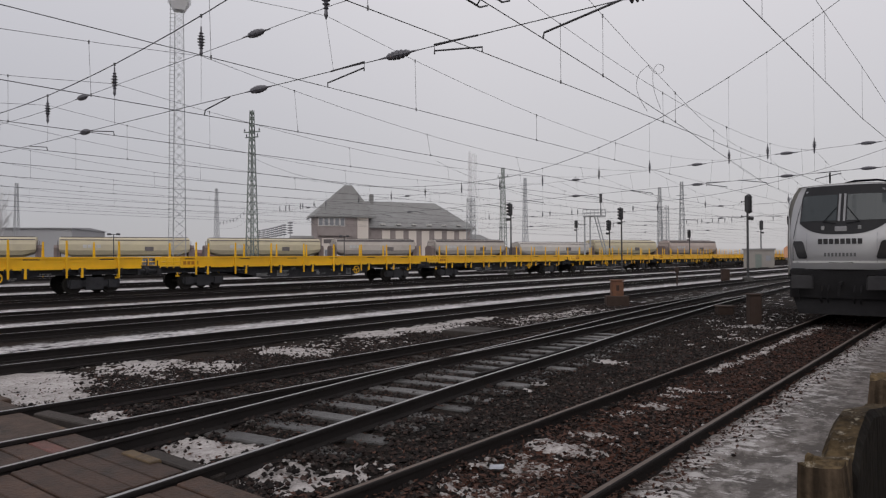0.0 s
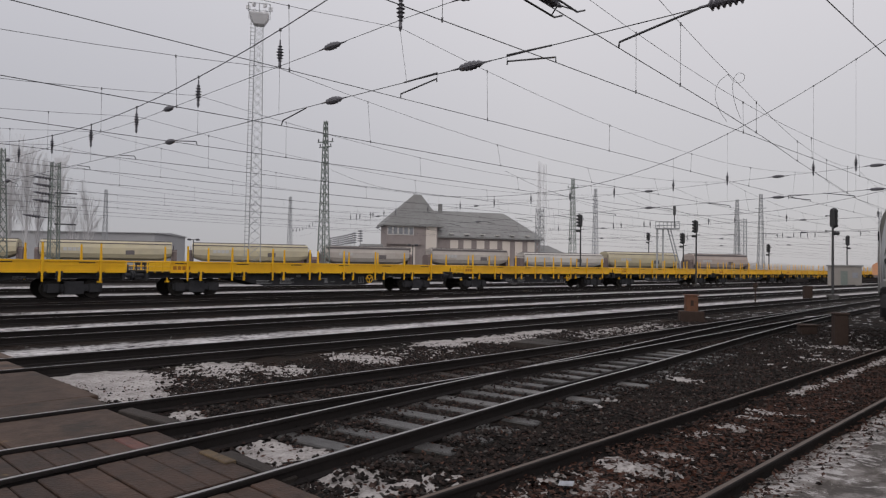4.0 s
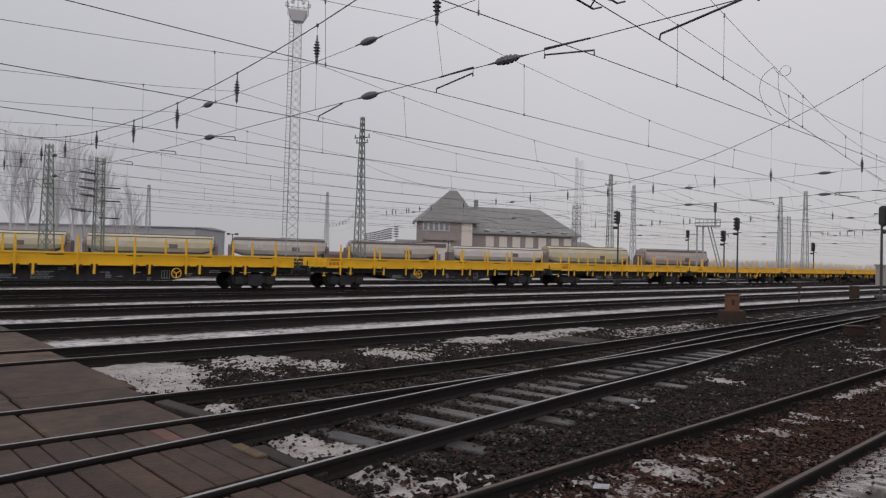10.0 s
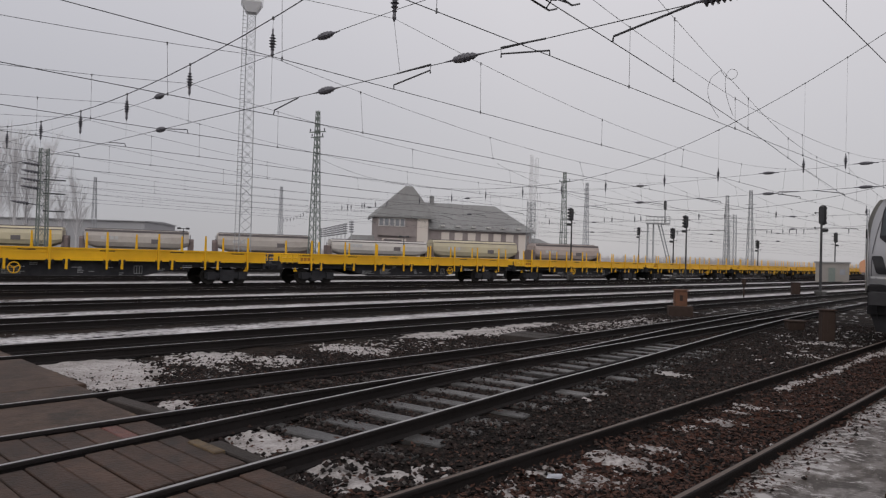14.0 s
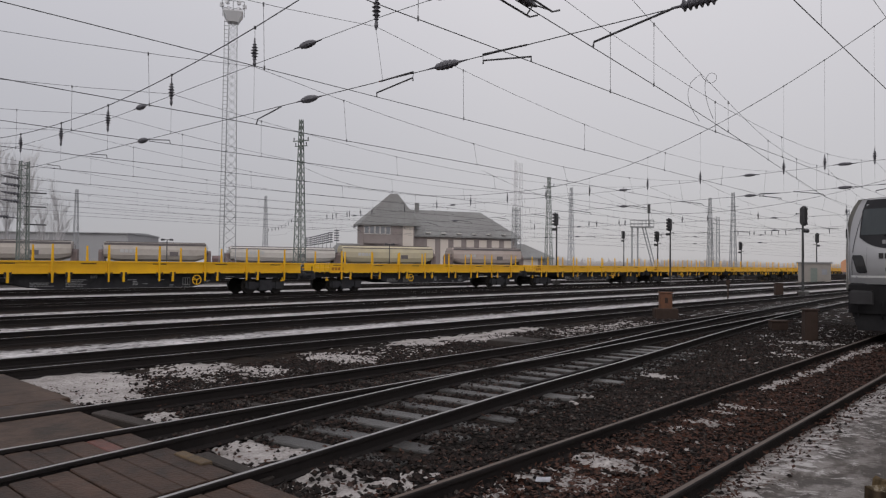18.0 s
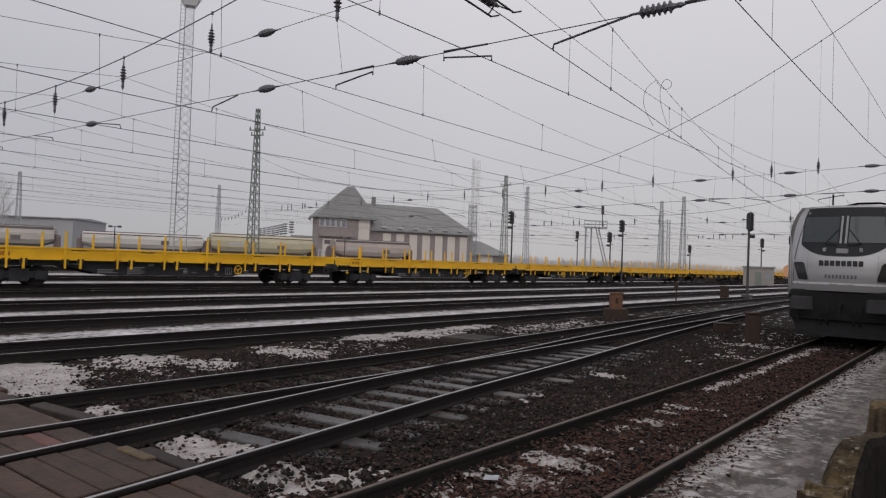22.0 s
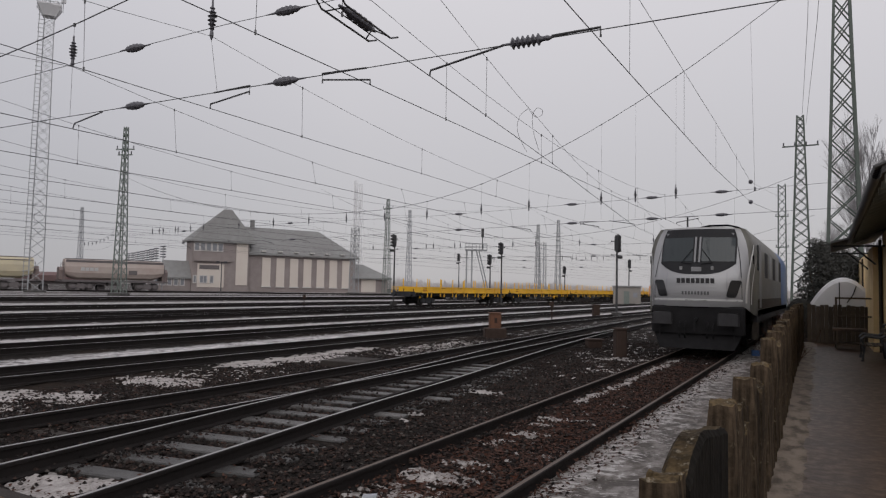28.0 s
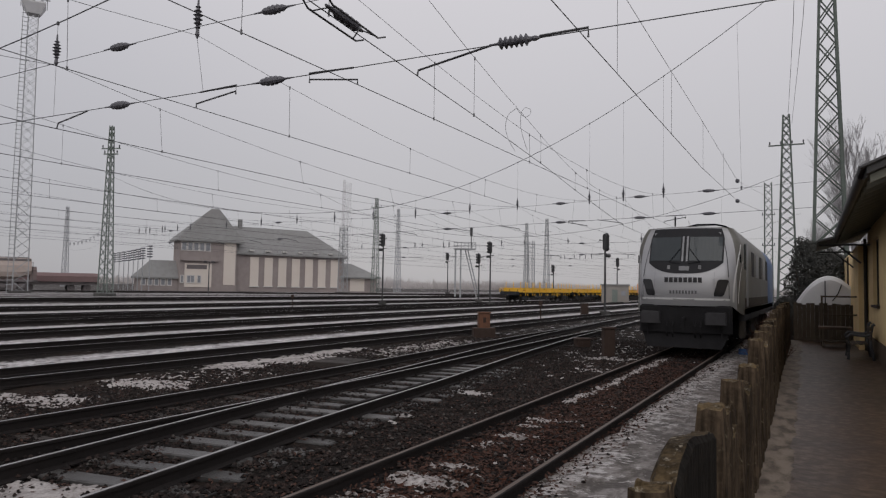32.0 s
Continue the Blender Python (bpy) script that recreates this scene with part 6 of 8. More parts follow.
        (xa, ya), (xb, yb) = at_[i], at_[i + 1]
        return (s * (xa + (xb - xa) * (q - i) + 0.014), ya + (yb - ya) * (q - i) - 0.012, z)
    band = lambda z: min(1.02, half(z) - 0.03)
    patch("screen_surround", lambda z: -band(z), band, 2.60, 3.615, M_MASK, 0.012, t, 10, "dark grey surround of the windscreens")
    # curved lower lip of the black mask
    b2 = bmesh.new()
    n = 20
    top, low = [], []
    for k in range(n + 1):
        x = band(2.6) * (2 * k / n - 1)
        zl = 2.30 + 0.31 * abs(2 * k / n - 1) ** 3.2
        top.append(b2.verts.new((x, nose(x, 2.61) - 0.013, 2.61)))
        low.append(b2.verts.new((x, nose(x, zl) - 0.013, zl - 0.005)))
    for k in range(n):
        b2.faces.new((low[k], low[k + 1], top[k + 1], top[k]))
    part("mask_lip", b2, M_MASK, t)
    for s in (-1, 1):
        a, b_ = (0.12, 0.98)
        patch("pillar", *(((lambda z: 0.035), (lambda z: 0.085)) if s > 0 else ((lambda z: -0.085), (lambda z: -0.035))), 2.64, 3.38, M_LOCOROOF, 0.024, t, 2, "pale strip between the windscreens")
        patch("panel_seam", *(((lambda z: half(z) - 0.075), (lambda z: half(z) - 0.06)) if s > 0 else ((lambda z: 0.06 - half(z)), (lambda z: 0.075 - half(z)))), 1.60, 3.55, M_LOCOD, 0.007, t, 6, "fine dark seam")
        patch("inner_seam", *(((lambda z: 0.80), (lambda z: 0.81)) if s > 0 else ((lambda z: -0.81), (lambda z: -0.80))), 1.56, 2.34, M_LOCOROOF, 0.006, t, 4, "fine grey seam")
        b2 = bmesh.new()
        bevelled(b2, s * 0.88 - 0.045, s * 0.88 + 0.045, nose(0.93, 3.46) - 0.035, nose(0.93, 3.46) + 0.02, 3.43, 3.50, 0.01)
        part("corner_lamp", b2, M_LOCOROOF, t)
        f0 = (lambda z: a) if s > 0 else (lambda z: -min(b_, band(z) - 0.03))
        f1 = (lambda z: min(b_, band(z) - 0.03)) if s > 0 else (lambda z: -a)
        patch("windscreen", f0, f1, 2.66, 3.36, M_GLASS, 0.022, t, 8, "dark raked windscreen pane")
        b2 = bmesh.new()
        bar(b2, (s * 0.12, nose(0.1, 2.58) - 0.05, 2.58), (s * 0.42, nose(0.3, 2.62) - 0.05, 2.62), 0.009, 5)
        bar(b2, (s * 0.42, nose(0.3, 2.62) - 0.05, 2.62), (s * 0.12, nose(0.1, 3.02) - 0.05, 3.02), 0.008, 5)
        part("wiper", b2, M_BLACK, t)
        # headlamp cluster
        g0 = lambda z: 0.90 - 0.26 * (2.13 - z) + 1.2 * max(0, 1.69 - z) + 1.2 * max(0, z - 2.10)
        g1 = lambda z: 1.18 - 0.30 * (2.13 - z) - 1.2 * max(0, 1.69 - z) - 1.0 * max(0, z - 2.10)
        patch("headlamp", (g0 if s > 0 else lambda z: -g1(z)), (g1 if s > 0 else lambda z: -g0(z)), 1.66, 2.13, M_LAMP, 0.015, t, 10, "dark slanted headlamp cluster")
        b2 = bmesh.new()
        xx = s * 0.42
        bevelled(b2, xx - 0.04, xx + 0.04, nose(xx, 2.46) - 0.035, nose(xx, 2.46), 2.42, 2.52, 0.01)
        part("marker_lamp", b2, M_STENCIL, t)
        # bright sweeps from the nose up the side, laid on the skin
        for nm, label, q0, q1, za, zb_, w0, w1 in (("side_sweep", "white curved stripe", 0.15, 2.35, 1.50, 3.15, 0.42, 0.16), ("thin_sweep", "thin pale curved stripe", 1.25, 2.75, 1.46, 2.75, 0.2, 0.08)):
            b2 = bmesh.new()
            rows = []
            for k in range(17):
                u = k / 16
                q, z, w = q0 + (q1 - q0) * u ** 1.5, za + (zb_ - za) * u ** 0.85, w0 + (w1 - w0) * u
                rows.append([b2.verts.new(skin(s, q - w / 2 + w * j / 3, z)) for j in range(4)])
            for lo, hi in zip(rows, rows[1:]):
                for j in range(3):
                    b2.faces.new((lo[j], lo[j + 1], hi[j + 1], hi[j]))
            part(nm, fixed(b2), M_LOCOWHITE, t, label)
        b2 = bmesh.new()
        bevelled(b2, *sorted((s * 1.30, s * 1.46)), 1.55, 2.15, 0.45, 1.32, 0.03)
        part("cab_step", b2, M_LOCOGRIME, t, "dirty grey step box under the cab")
        b2 = bmesh.new()
        box(b2, *sorted((s * 1.472, s * 1.478)), 1.6, L - 5.0, 1.32, 1.62)
        part("dirty_skirt", b2, M_LOCOGRIME, t, "lower side brown with brake dust")
        # cab side window and door
        b2 = bmesh.new()
        box(b2, *sorted((s * 1.47, s * 1.485)), 1.45, 1.85, 2.45, 3.2)
        part("cab_window", b2, M_GLASS, t)
        b2 = bmesh.new()
        box(b2, *sorted((s * 1.468, s * 1.48)), 2.15, 2.8, 1.35, 3.25)
        part("cab_door", b2, M_LOCOROOF, t)
        for k in range(5):
            b2 = bmesh.new()
            y0 = 4.2 + k * 1.9
            box(b2, *sorted((s * 1.47, s * 1.482)), y0, y0 + 1.1, 2.3, 3.1)
            part("side_panel", b2, M_LOCOROOF if k % 2 else M_LOCOD, t)
        b2 = bmesh.new()
        box(b2, *sorted((s * 1.30, s * 1.47)), 1.5, L - 0.3, 0.95, 1.3)
        part("sole_bar", b2, M_LOCOD, t)
        # buffers
        b2 = bmesh.new()
        lathe(b2, [(0.11, 0.0), (0.11, 0.42)], Matrix.Translation((s * 0.875, 0.25, 1.06)) @ Matrix.Rotation(radians(90), 4, "X"), 12)
        bevelled(b2, s * 0.875 - 0.28, s * 0.875 + 0.28, -0.22, -0.17, 0.88, 1.24, 0.04)
        part("buffer", fixed(b2), M_LOCOD, t, "rectangular buffer plate")
        b2 = bmesh.new()
        bar(b2, (s * 1.0, 0.12, 0.5), (s * 1.0, 0.12, 1.25), 0.018, 5)
        part("handrail", b2, M_UNDERLOCO, t)
        # mirror arm
        b2 = bmesh.new()
        bevelled(b2, s * 1.41 - 0.03, s * 1.41 + 0.02, 0.85, 1.0, 2.62, 2.86, 0.01)
        part("camera_mirror", b2, M_BLACK, t)
    b2 = bmesh.new()
    bevelled(b2, -0.14, 0.14, nose(0, 2.42) - 0.03, nose(0, 2.42) + 0.02, 2.34, 2.50, 0.01)
    part("top_lamp", b2, M_LOCOROOF, t, "grey lamp cover in the middle")
    for nm, z0, z1, xs, mat in (("name_lettering", 2.04, 2.18, [(-0.52 + k * 0.13, -0.52 + k * 0.13 + 0.10) for k in range(8)], M_LOCOD),
                                ("number_lettering", 1.72, 1.81, [(-0.38 + k * 0.085, -0.38 + k * 0.085 + 0.05) for k in range(9)], M_LETTERGREY),
                                ("plate", 1.555, 1.59, [(-0.28, 0.28)], M_BLACK)):
        b2 = bmesh.new()
        for x0, x1 in xs:
            box(b2, x0, x1, min(nose(x0, z0), nose(x1, z0)) - 0.012, nose(max(abs(x0), abs(x1)), z0) + 0.02, z0, z1)
        part(nm, b2, mat, t, "row of plain dark letter bars" if nm != "plate" else "small dark plate")
    patch("lower_apron", lambda z: -half(z) + 0.05, lambda z: half(z) - 0.05, 1.545, 1.60, M_LOCOWHITE, 0.008, t, 8, "white lower band")
    b2 = bmesh.new()
    bevelled(b2, -1.25, 1.25, 0.18, 0.5, 0.62, 1.40, 0.05)
    part("buffer_beam", b2, M_UNDERLOCO, t)
    b2 = bmesh.new()                  # snow plough
    poly = [(-1.2, 0.66), (1.2, 0.66), (1.0, 0.2), (-1.0, 0.2)]
    v = [b2.verts.new((x, 0.08 if z < 0.5 else 0.3, z)) for x, z in poly] + [b2.verts.new((x, 0.5, z)) for x, z in poly]
    for q in ((0, 1, 2, 3), (7, 6, 5, 4), (0, 4, 5, 1), (1, 5, 6, 2), (2, 6, 7, 3), (3, 7, 4, 0)):
        b2.faces.new([v[i] for i in q])
    part("plough", fixed(b2), M_UNDERLOCO, t)
    b2 = bmesh.new()
    bar(b2, (0, 0.2, 1.03), (0, -0.25, 1.0), 0.05, 6)
    bar(b2, (0, -0.2, 1.0), (0, -0.22, 0.7), 0.04, 6)
    for s in (-0.45, -0.3, 0.3, 0.45):
        line(b2, [(s, 0.18, 0.95), (s, 0.0, 0.8), (s, -0.02, 0.6), (s, 0.1, 0.5)], 0.022, 5)
    part("coupling", b2, M_UNDERLOCO, t)
    for yb in (4.2, L - 4.2):
        for s in (-1, 1):
            b2 = bmesh.new()
            box(b2, s * 1.12 - 0.1, s * 1.12 + 0.1, yb - 1.9, yb + 1.9, 0.42, 0.85)
            for dy in (-1.3, 1.3):
                box(b2, s * 1.2 - 0.12, s * 1.2 + 0.12, yb + dy - 0.25, yb + dy + 0.25, 0.38, 0.8)
            part("bogie_frame", b2, M_UNDERLOCO, t)
        for dy in (-1.3, 1.3):
            wheelset(t, yb + dy, 0.625)
    b2 = bmesh.new()
    box(b2, -1.2, 1.2, 6.5, L - 6.5, 0.3, 1.2)
    part("transformer_box", b2, M_LOCOD, t)
    b2 = bmesh.new()
    for y0, y1 in ((3.9, 5.2), (6.2, 9.5), (10.2, 14.2)):
        bevelled(b2, -0.8, 0.8, y0, y1, 3.55, 3.84, 0.08)
    part("roof_equipment", b2, M_LOCOROOF, t)
    # folded pantographs
    for yb in (5.3, 14.6):
        b2 = bmesh.new()
        for s in (-1, 1):
            line(b2, [(s * 0.75, yb + 1.7, 3.86), (s * 0.75, yb - 0.7, 3.92)], 0.03, 6)
            line(b2, [(s * 0.4, yb + 1.6, 3.92), (s * 0.3, yb - 0.5, 3.98)], 0.025, 6)
        for dy in (-0.55, -0.3):
            line(b2, [(-0.88, yb + dy, 3.88), (-0.6, yb + dy, 4.02), (-0.3, yb + dy, 4.09), (0.3, yb + dy, 4.09), (0.6, yb + dy, 4.02), (0.88, yb + dy, 3.88)], 0.026, 6)
        for x in (-0.6, 0.6):
            for dy in (-0.2, 1.4):
                bar(b2, (x, yb + dy, 3.7), (x, yb + dy, 3.88), 0.06, 8)
        part("pantograph", b2, M_BLACK, t, "folded black pantograph")
    b2 = bmesh.new()
    bar(b2, (-0.45, 1.4, 3.75), (-0.45, 1.4, 4.05), 0.025, 6)
    part("horn", b2, M_BLACK, t)


locomotive()


# ---- signal box, sheds ----
def signal_box():
    """Old brick signal box with hipped roofs; local x runs along the front, y away from the tracks."""
    p = HO + HD * 49.7 - Vector((0.902, -0.431)) * 20
    t = thing("signal_box", pose(p.x, p.y, 0.45, 0, 0, math.degrees(math.atan2(HD.y, HD.x))), "old brick signal box with pale tall windows and hipped grey roofs", "building")

    def hip(x0, x1, y0, y1, z0, z1, over, inset, name):
        b2 = bmesh.new()
        a = [(x0 - over, y0 - over, z0), (x1 + over, y0 - over, z0), (x1 + over, y1 + over, z0), (x0 - over, y1 + over, z0)]
        ym = (y0 + y1) / 2
        r0, r1 = (x0 + inset[0], ym, z1), (x1 - inset[1], ym, z1)
        vs = [b2.verts.new(q) for q in a] + [b2.verts.new(r0), b2.verts.new(r1)] + [b2.verts.new((q[0], q[1], q[2] - 0.25)) for q in a]
        for q in ((0, 1, 5, 4), (1, 2, 5), (2, 3, 4, 5), (3, 0, 4), (6, 9, 8, 7), (0, 6, 7, 1), (1, 7, 8, 2), (2, 8, 9, 3), (3, 9, 6, 0)):
            b2.faces.new([vs[i] for i in q])
        return part(name, fixed(b2), M_ROOF, t)

    def wall(x0, x1, y0, y1, z1, mat=M_BRICK):
        b2 = bmesh.new()
        box(b2, x0, x1, y0, y1, -0.6, z1)
        return part("wall", b2, mat, t)

    def window(wl, x, z, w, h, panes=2, y=0.0, mat=M_PALEWIN):
        b2 = bmesh.new()
        box(b2, x - 0.08, x + w + 0.08, y - 0.08, y + 0.02, z - 0.08, z + h + 0.08)
        f = part("window", b2, M_FRAMEW, t)
        for k in range(panes):
            b2 = bmesh.new()
            box(b2, x + k * w / panes + 0.05, x + (k + 1) * w / panes - 0.05, y - 0.1, y - 0.078, z + 0.04, z + h - 0.04)
            part("pane", b2, mat, f)

    tower = wall(0.4, 9.4, 0, 3.4, 8.0)
    wall(4.6, 9.4, 3.4, 10, 6.3)
    wall(9.4, 29.4, 0.8, 10, 6.3)
    left = wall(-5.3, 0.4, 0.6, 3.4, 2.1)
    right = wall(29.4, 36.5, 1.2, 8, 2.8)
    hip(0.4, 9.9, 0, 3.4, 8.0, 13.3, 0.55, (5.25, 2.95), "tower_roof")
    hip(4.6, 29.4, 0.8, 10, 6.3, 11.0, 0.6, (3.2, 5.2), "main_roof")
    hip(-5.3, 0.4, 0.6, 3.4, 2.1, 4.7, 0.4, (1.9, -0.3), "annex_roof")
    hip(29.4, 36.5, 1.2, 8, 2.8, 5.3, 0.7, (0.4, 3.4), "annex_roof")
    b2 = bmesh.new()
    box(b2, 11.4, 12.0, 4.9, 5.5, 9.8, 12.2)
    part("chimney", b2, M_ROOF, t)
    for k in range(7):                       # tall pale bays of the main hall
        x = 12.0 + k * 2.47
        b2 = bmesh.new()
        box(b2, x, x + 1.45, 0.72, 0.8, 0.9, 5.7)
        f = part("bay", b2, M_PLASTER, t, "tall pale plastered bay")
        b2 = bmesh.new()
        box(b2, x - 0.1, x + 1.55, 0.6, 0.8, 0.75, 0.9)
        part("sill", b2, M_FRAMEW, f)
    b2 = bmesh.new()
    box(b2, 7.3, 9.2, -0.06, 0, 1.0, 7.9)
    part("stair_panel", b2, M_PLASTER, t, "pale plastered stair strip")
    b2 = bmesh.new()
    box(b2, 1.2, 5.4, -0.06, 0, 0.6, 4.3)
    part("ground_panel", b2, M_PLASTER, t, "pale plastered lower wall")
    for x in (0.65, 1.58, 2.5, 3.42, 4.34):
        window(tower, x, 6.35, 0.72, 1.25, 1)
    for x, w in ((0.62, 0.4), (1.6, 1.1), (3.2, 0.5)):
        window(tower, x, 1.3, w, 1.1, 2 if w > 1 else 1, -0.06)
    b2 = bmesh.new()
    box(b2, 0.5, 6.4, -0.5, 0, 4.7, 4.85)
    box(b2, 0.5, 6.4, -0.5, -0.4, 4.85, 5.7)
    part("balcony", b2, M_BRICK, t)
    b2 = bmesh.new()
    box(b2, 1.5, 4.6, -0.12, -0.06, 3.45, 4.1)
    part("name_board", b2, M_HOPUNDER, t, "dark name board")
    for x in (-4.95, -4.0, -3.05, -2.1, -1.15):
        window(left, x, 0.85, 0.6, 0.95, 1, 0.6)
    b2 = bmesh.new()
    box(b2, 31.0, 34.0, 1.14, 1.2, 0.2, 2.5)
    part("double_door", b2, M_PLASTER, t, "pale double door")
    for k in range(6):                       # snow guards and roof hatches
        b2 = bmesh.new()
        box(b2, 11.6 + k * 2.9, 12.4 + k * 2.9, 0.15, 0.7, 6.65, 6.85)
        part("roof_hatch", b2, M_FRAMEW, t)


signal_box()


def long_shed():
    a, b_ = Vector((-199.0, 31.0)), Vector((-160.0, 75.5))
    d = (b_ - a)
    t = thing("long_shed", pose(a.x, a.y, 0.3, 0, 0, math.degrees(math.atan2(d.y, d.x))), "long grey industrial shed behind the yard", "building")
    n = d.length
    b2 = bmesh.new()
    n *= 0.9
    box(b2, -60, n, 0, 25, -0.6, 8.2)
    part("wall", b2, M_SHED, t)
    b2 = bmesh.new()
    prism(b2, [(-0.5, 8.2), (12.5, 8.6), (25.5, 8.2), (25.5, 8.0), (-0.5, 8.0)], -60.3, n + 0.3)
    for v in b2.verts:
        v.co = Vector((v.co.y, v.co.x, v.co.z))
    part("roof", fixed(b2), M_SHED, t)


long_shed()


def boxcar(p, yaw, length, mat, label, h=3.9):
    t = thing("freight_wagon", pose(p[0], p[1], p[2], 0, 0, yaw), label, "freight wagon")
    b2 = bmesh.new()
    prism(b2, [(-1.35, 1.2), (1.35, 1.2), (1.35, h - 0.4), (0.8, h), (-0.8, h), (-1.35, h - 0.4)], -length / 2, length / 2)
    part("body", fixed(b2), mat, t)
    b2 = bmesh.new()
    box(b2, -1.1, 1.1, -length / 2, length / 2, 0.8, 1.2)
    part("underframe", b2, M_HOPUNDER, t)
    for e in (-1, 1):
        for dy in (1.2, 3.0):
            wheelset(t, e * (length / 2 - dy)).data.materials[0] = M_HOPUNDER


q = HO + HD * 31.0 - Vector((0.902, -0.431)) * 7
boxcar((q.x, q.y, 0.4), HYAW, 10.5, M_REDW, "low faded red freight wagon on a far track", 2.3)
boxcar((-26.5, 135, 0), -2, 14, M_ORANGE, "orange freight wagon far along the yard", 3.2)


# ---- fence of old sleepers, house, garden ----
def fence_post(t, k, x, y, w, d, h, rnd, slope=0.0, lean=0.0):
    """One old sleeper set upright; its top is weathered to an uneven, broken end."""
    bm = bmesh.new()
    nu, nw, nz = 5, 5, 9
    outline = [(-d / 2 + d * i / nu, -w / 2) for i in range(nu)] + [(d / 2, -w / 2 + w * i / nw) for i in range(nw)] + [(d / 2 - d * i / nu, w / 2) for i in range(nu)] + [(-d / 2, w / 2 - w * i / nw) for i in range(nw)]
    n = len(outline)
    split = rnd.uniform(-0.3, 0.3) * w

    def top(px, py):
        z = h + slope * (py / w) + 0.032 * noise.noise(Vector((px * 9, py * 9, k * 1.7))) + 0.014 * noise.noise(Vector((px * 40, py * 40, k)))
        if abs(py - split) < 0.02:
            z -= 0.03
        return z
    rings = []
    for j in range(nz + 1):
        f = j / nz
        ring = []
        for px, py in outline:
            z = -0.35 + (top(px, py) + 0.35) * f
            g = 1.0 if j < nz else 0.86
            corner = 0.93 if abs(px) > d * 0.45 and abs(py) > w * 0.45 else 1.0
            check = 0.010 * noise.noise(Vector((px * 40 + k, py * 40, z * 2.0))) + 0.014 * noise.noise(Vector((px * 8, py * 8 + k * 2.1, z * 3.5)))
            ux, uy = (px / d, py / w)
            ring.append(bm.verts.new((px * g * corner + ux * check * 2 + lean * z, py * g * corner + uy * check * 2, z)))
        rings.append(ring)
    for lo, hi in zip(rings, rings[1:]):
        for i in range(n):
            bm.faces.new((lo[i], lo[(i + 1) % n], hi[(i + 1) % n], hi[i])).material_index = 0
    mid = bm.verts.new((lean * h, 0, h + 0.006))
    for i in range(n):
        bm.faces.new((rings[-1][i], rings[-1][(i + 1) % n], mid)).material_index = 1
    ob = part("fence_post", bm, [M_FENCE, M_MOSS], t)
    ob.matrix_basis = pose(x, y, 0, 0, 0, rnd.uniform(-5, 5))


def fence_face(y):
    """The side of the fence towards the pavement: it draws slowly away from the walker."""
    return -0.44 - 0.016 * min(max(y - 7.3, 0), 9) - 0.008 * max(y - 16.3, 0)


def broken_slab(t, y0, y1, tops, x0, x1):
    """A wide weathered slab between two posts with a sloping, chipped top."""
    bm = bmesh.new()
    n = 18
    rows = []
    for k in range(n + 1):
        y = y0 + (y1 - y0) * k / n
        z = tops[-1][1]
        for (ya, za), (yb, zb) in zip(tops, tops[1:]):
            if ya <= y <= yb:
                z = za + (zb - za) * (y - ya) / (yb - ya)
        z += 0.018 * noise.noise(Vector((y * 9, 0, 3))) + 0.010 * noise.noise(Vector((y * 31, 1, 3)))
        w = 0.008 * noise.noise(Vector((y * 12, 4, 4)))
        rows.append([bm.verts.new(p) for p in ((x0 + w, y, -0.35), (x0 + w, y, z - 0.05), (x0 + 0.025 + w, y, z - 0.008), (x1 - 0.02 + w, y, z), (x1 + w, y, z - 0.03), (x1 + w, y, 0.4), (x1 + w, y, -0.35))])
    for a, b_ in zip(rows, rows[1:]):
        for k in range(6):
            bm.faces.new((a[k], a[k + 1], b_[k + 1], b_[k])).material_index = 1 if k in (1, 2) else 0
    bm.faces.new(rows[0][::-1])
    bm.faces.new(rows[-1])
    part("fence_slab", fixed(bm), [M_SLABFACE, M_MOSS], t, "wide broken slab with a mossy sloping top")


def sleeper_fence():
    t = thing("sleeper_fence", Matrix(), "fence of weathered upright sleepers and posts with broken mossy tops", "fence")
    rnd = random.Random(5)
    fence_post(t, 0, -0.525, 2.69, 0.17, 0.16, 1.07, rnd, 0.0)
    broken_slab(t, 2.79, 3.97, ((2.79, 1.04), (3.10, 1.16), (3.3, 1.15), (3.97, 1.05)), -0.57, -0.44)
    y, k = 4.34, 3
    while y < 27:
        tall = bent([(4.0, 1.07), (5.0, 1.09), (6.0, 1.11), (7.0, 1.14), (8.2, 1.24), (11.0, 1.32), (14.0, 1.34), (18.0, 1.47), (30.0, 1.47)], y)
        # squared post, then a few old sleepers set side by side
        fence_post(t, k, fence_face(y) - 0.085, y + 0.11, 0.23, 0.17, tall + rnd.uniform(-0.02, 0.05), rnd, rnd.uniform(-0.02, 0.02), rnd.uniform(-0.012, 0.012))
        y += 0.25
        k += 1
        for m in range(4):
            w = rnd.uniform(0.21, 0.26)
            h = tall - rnd.uniform(0.02, 0.12) - (rnd.uniform(0.05, 0.2) if rnd.random() < 0.25 else 0)
            fence_post(t, k, fence_face(y) - 0.075 + rnd.uniform(-0.02, 0.012), y + w / 2, w, rnd.uniform(0.11, 0.14), h, rnd, rnd.uniform(-0.06, 0.06), rnd.uniform(-0.02, 0.02))
            y += w + (0.01 if rnd.random() < 0.6 else rnd.uniform(0.02, 0.06))
            k += 1


sleeper_fence()


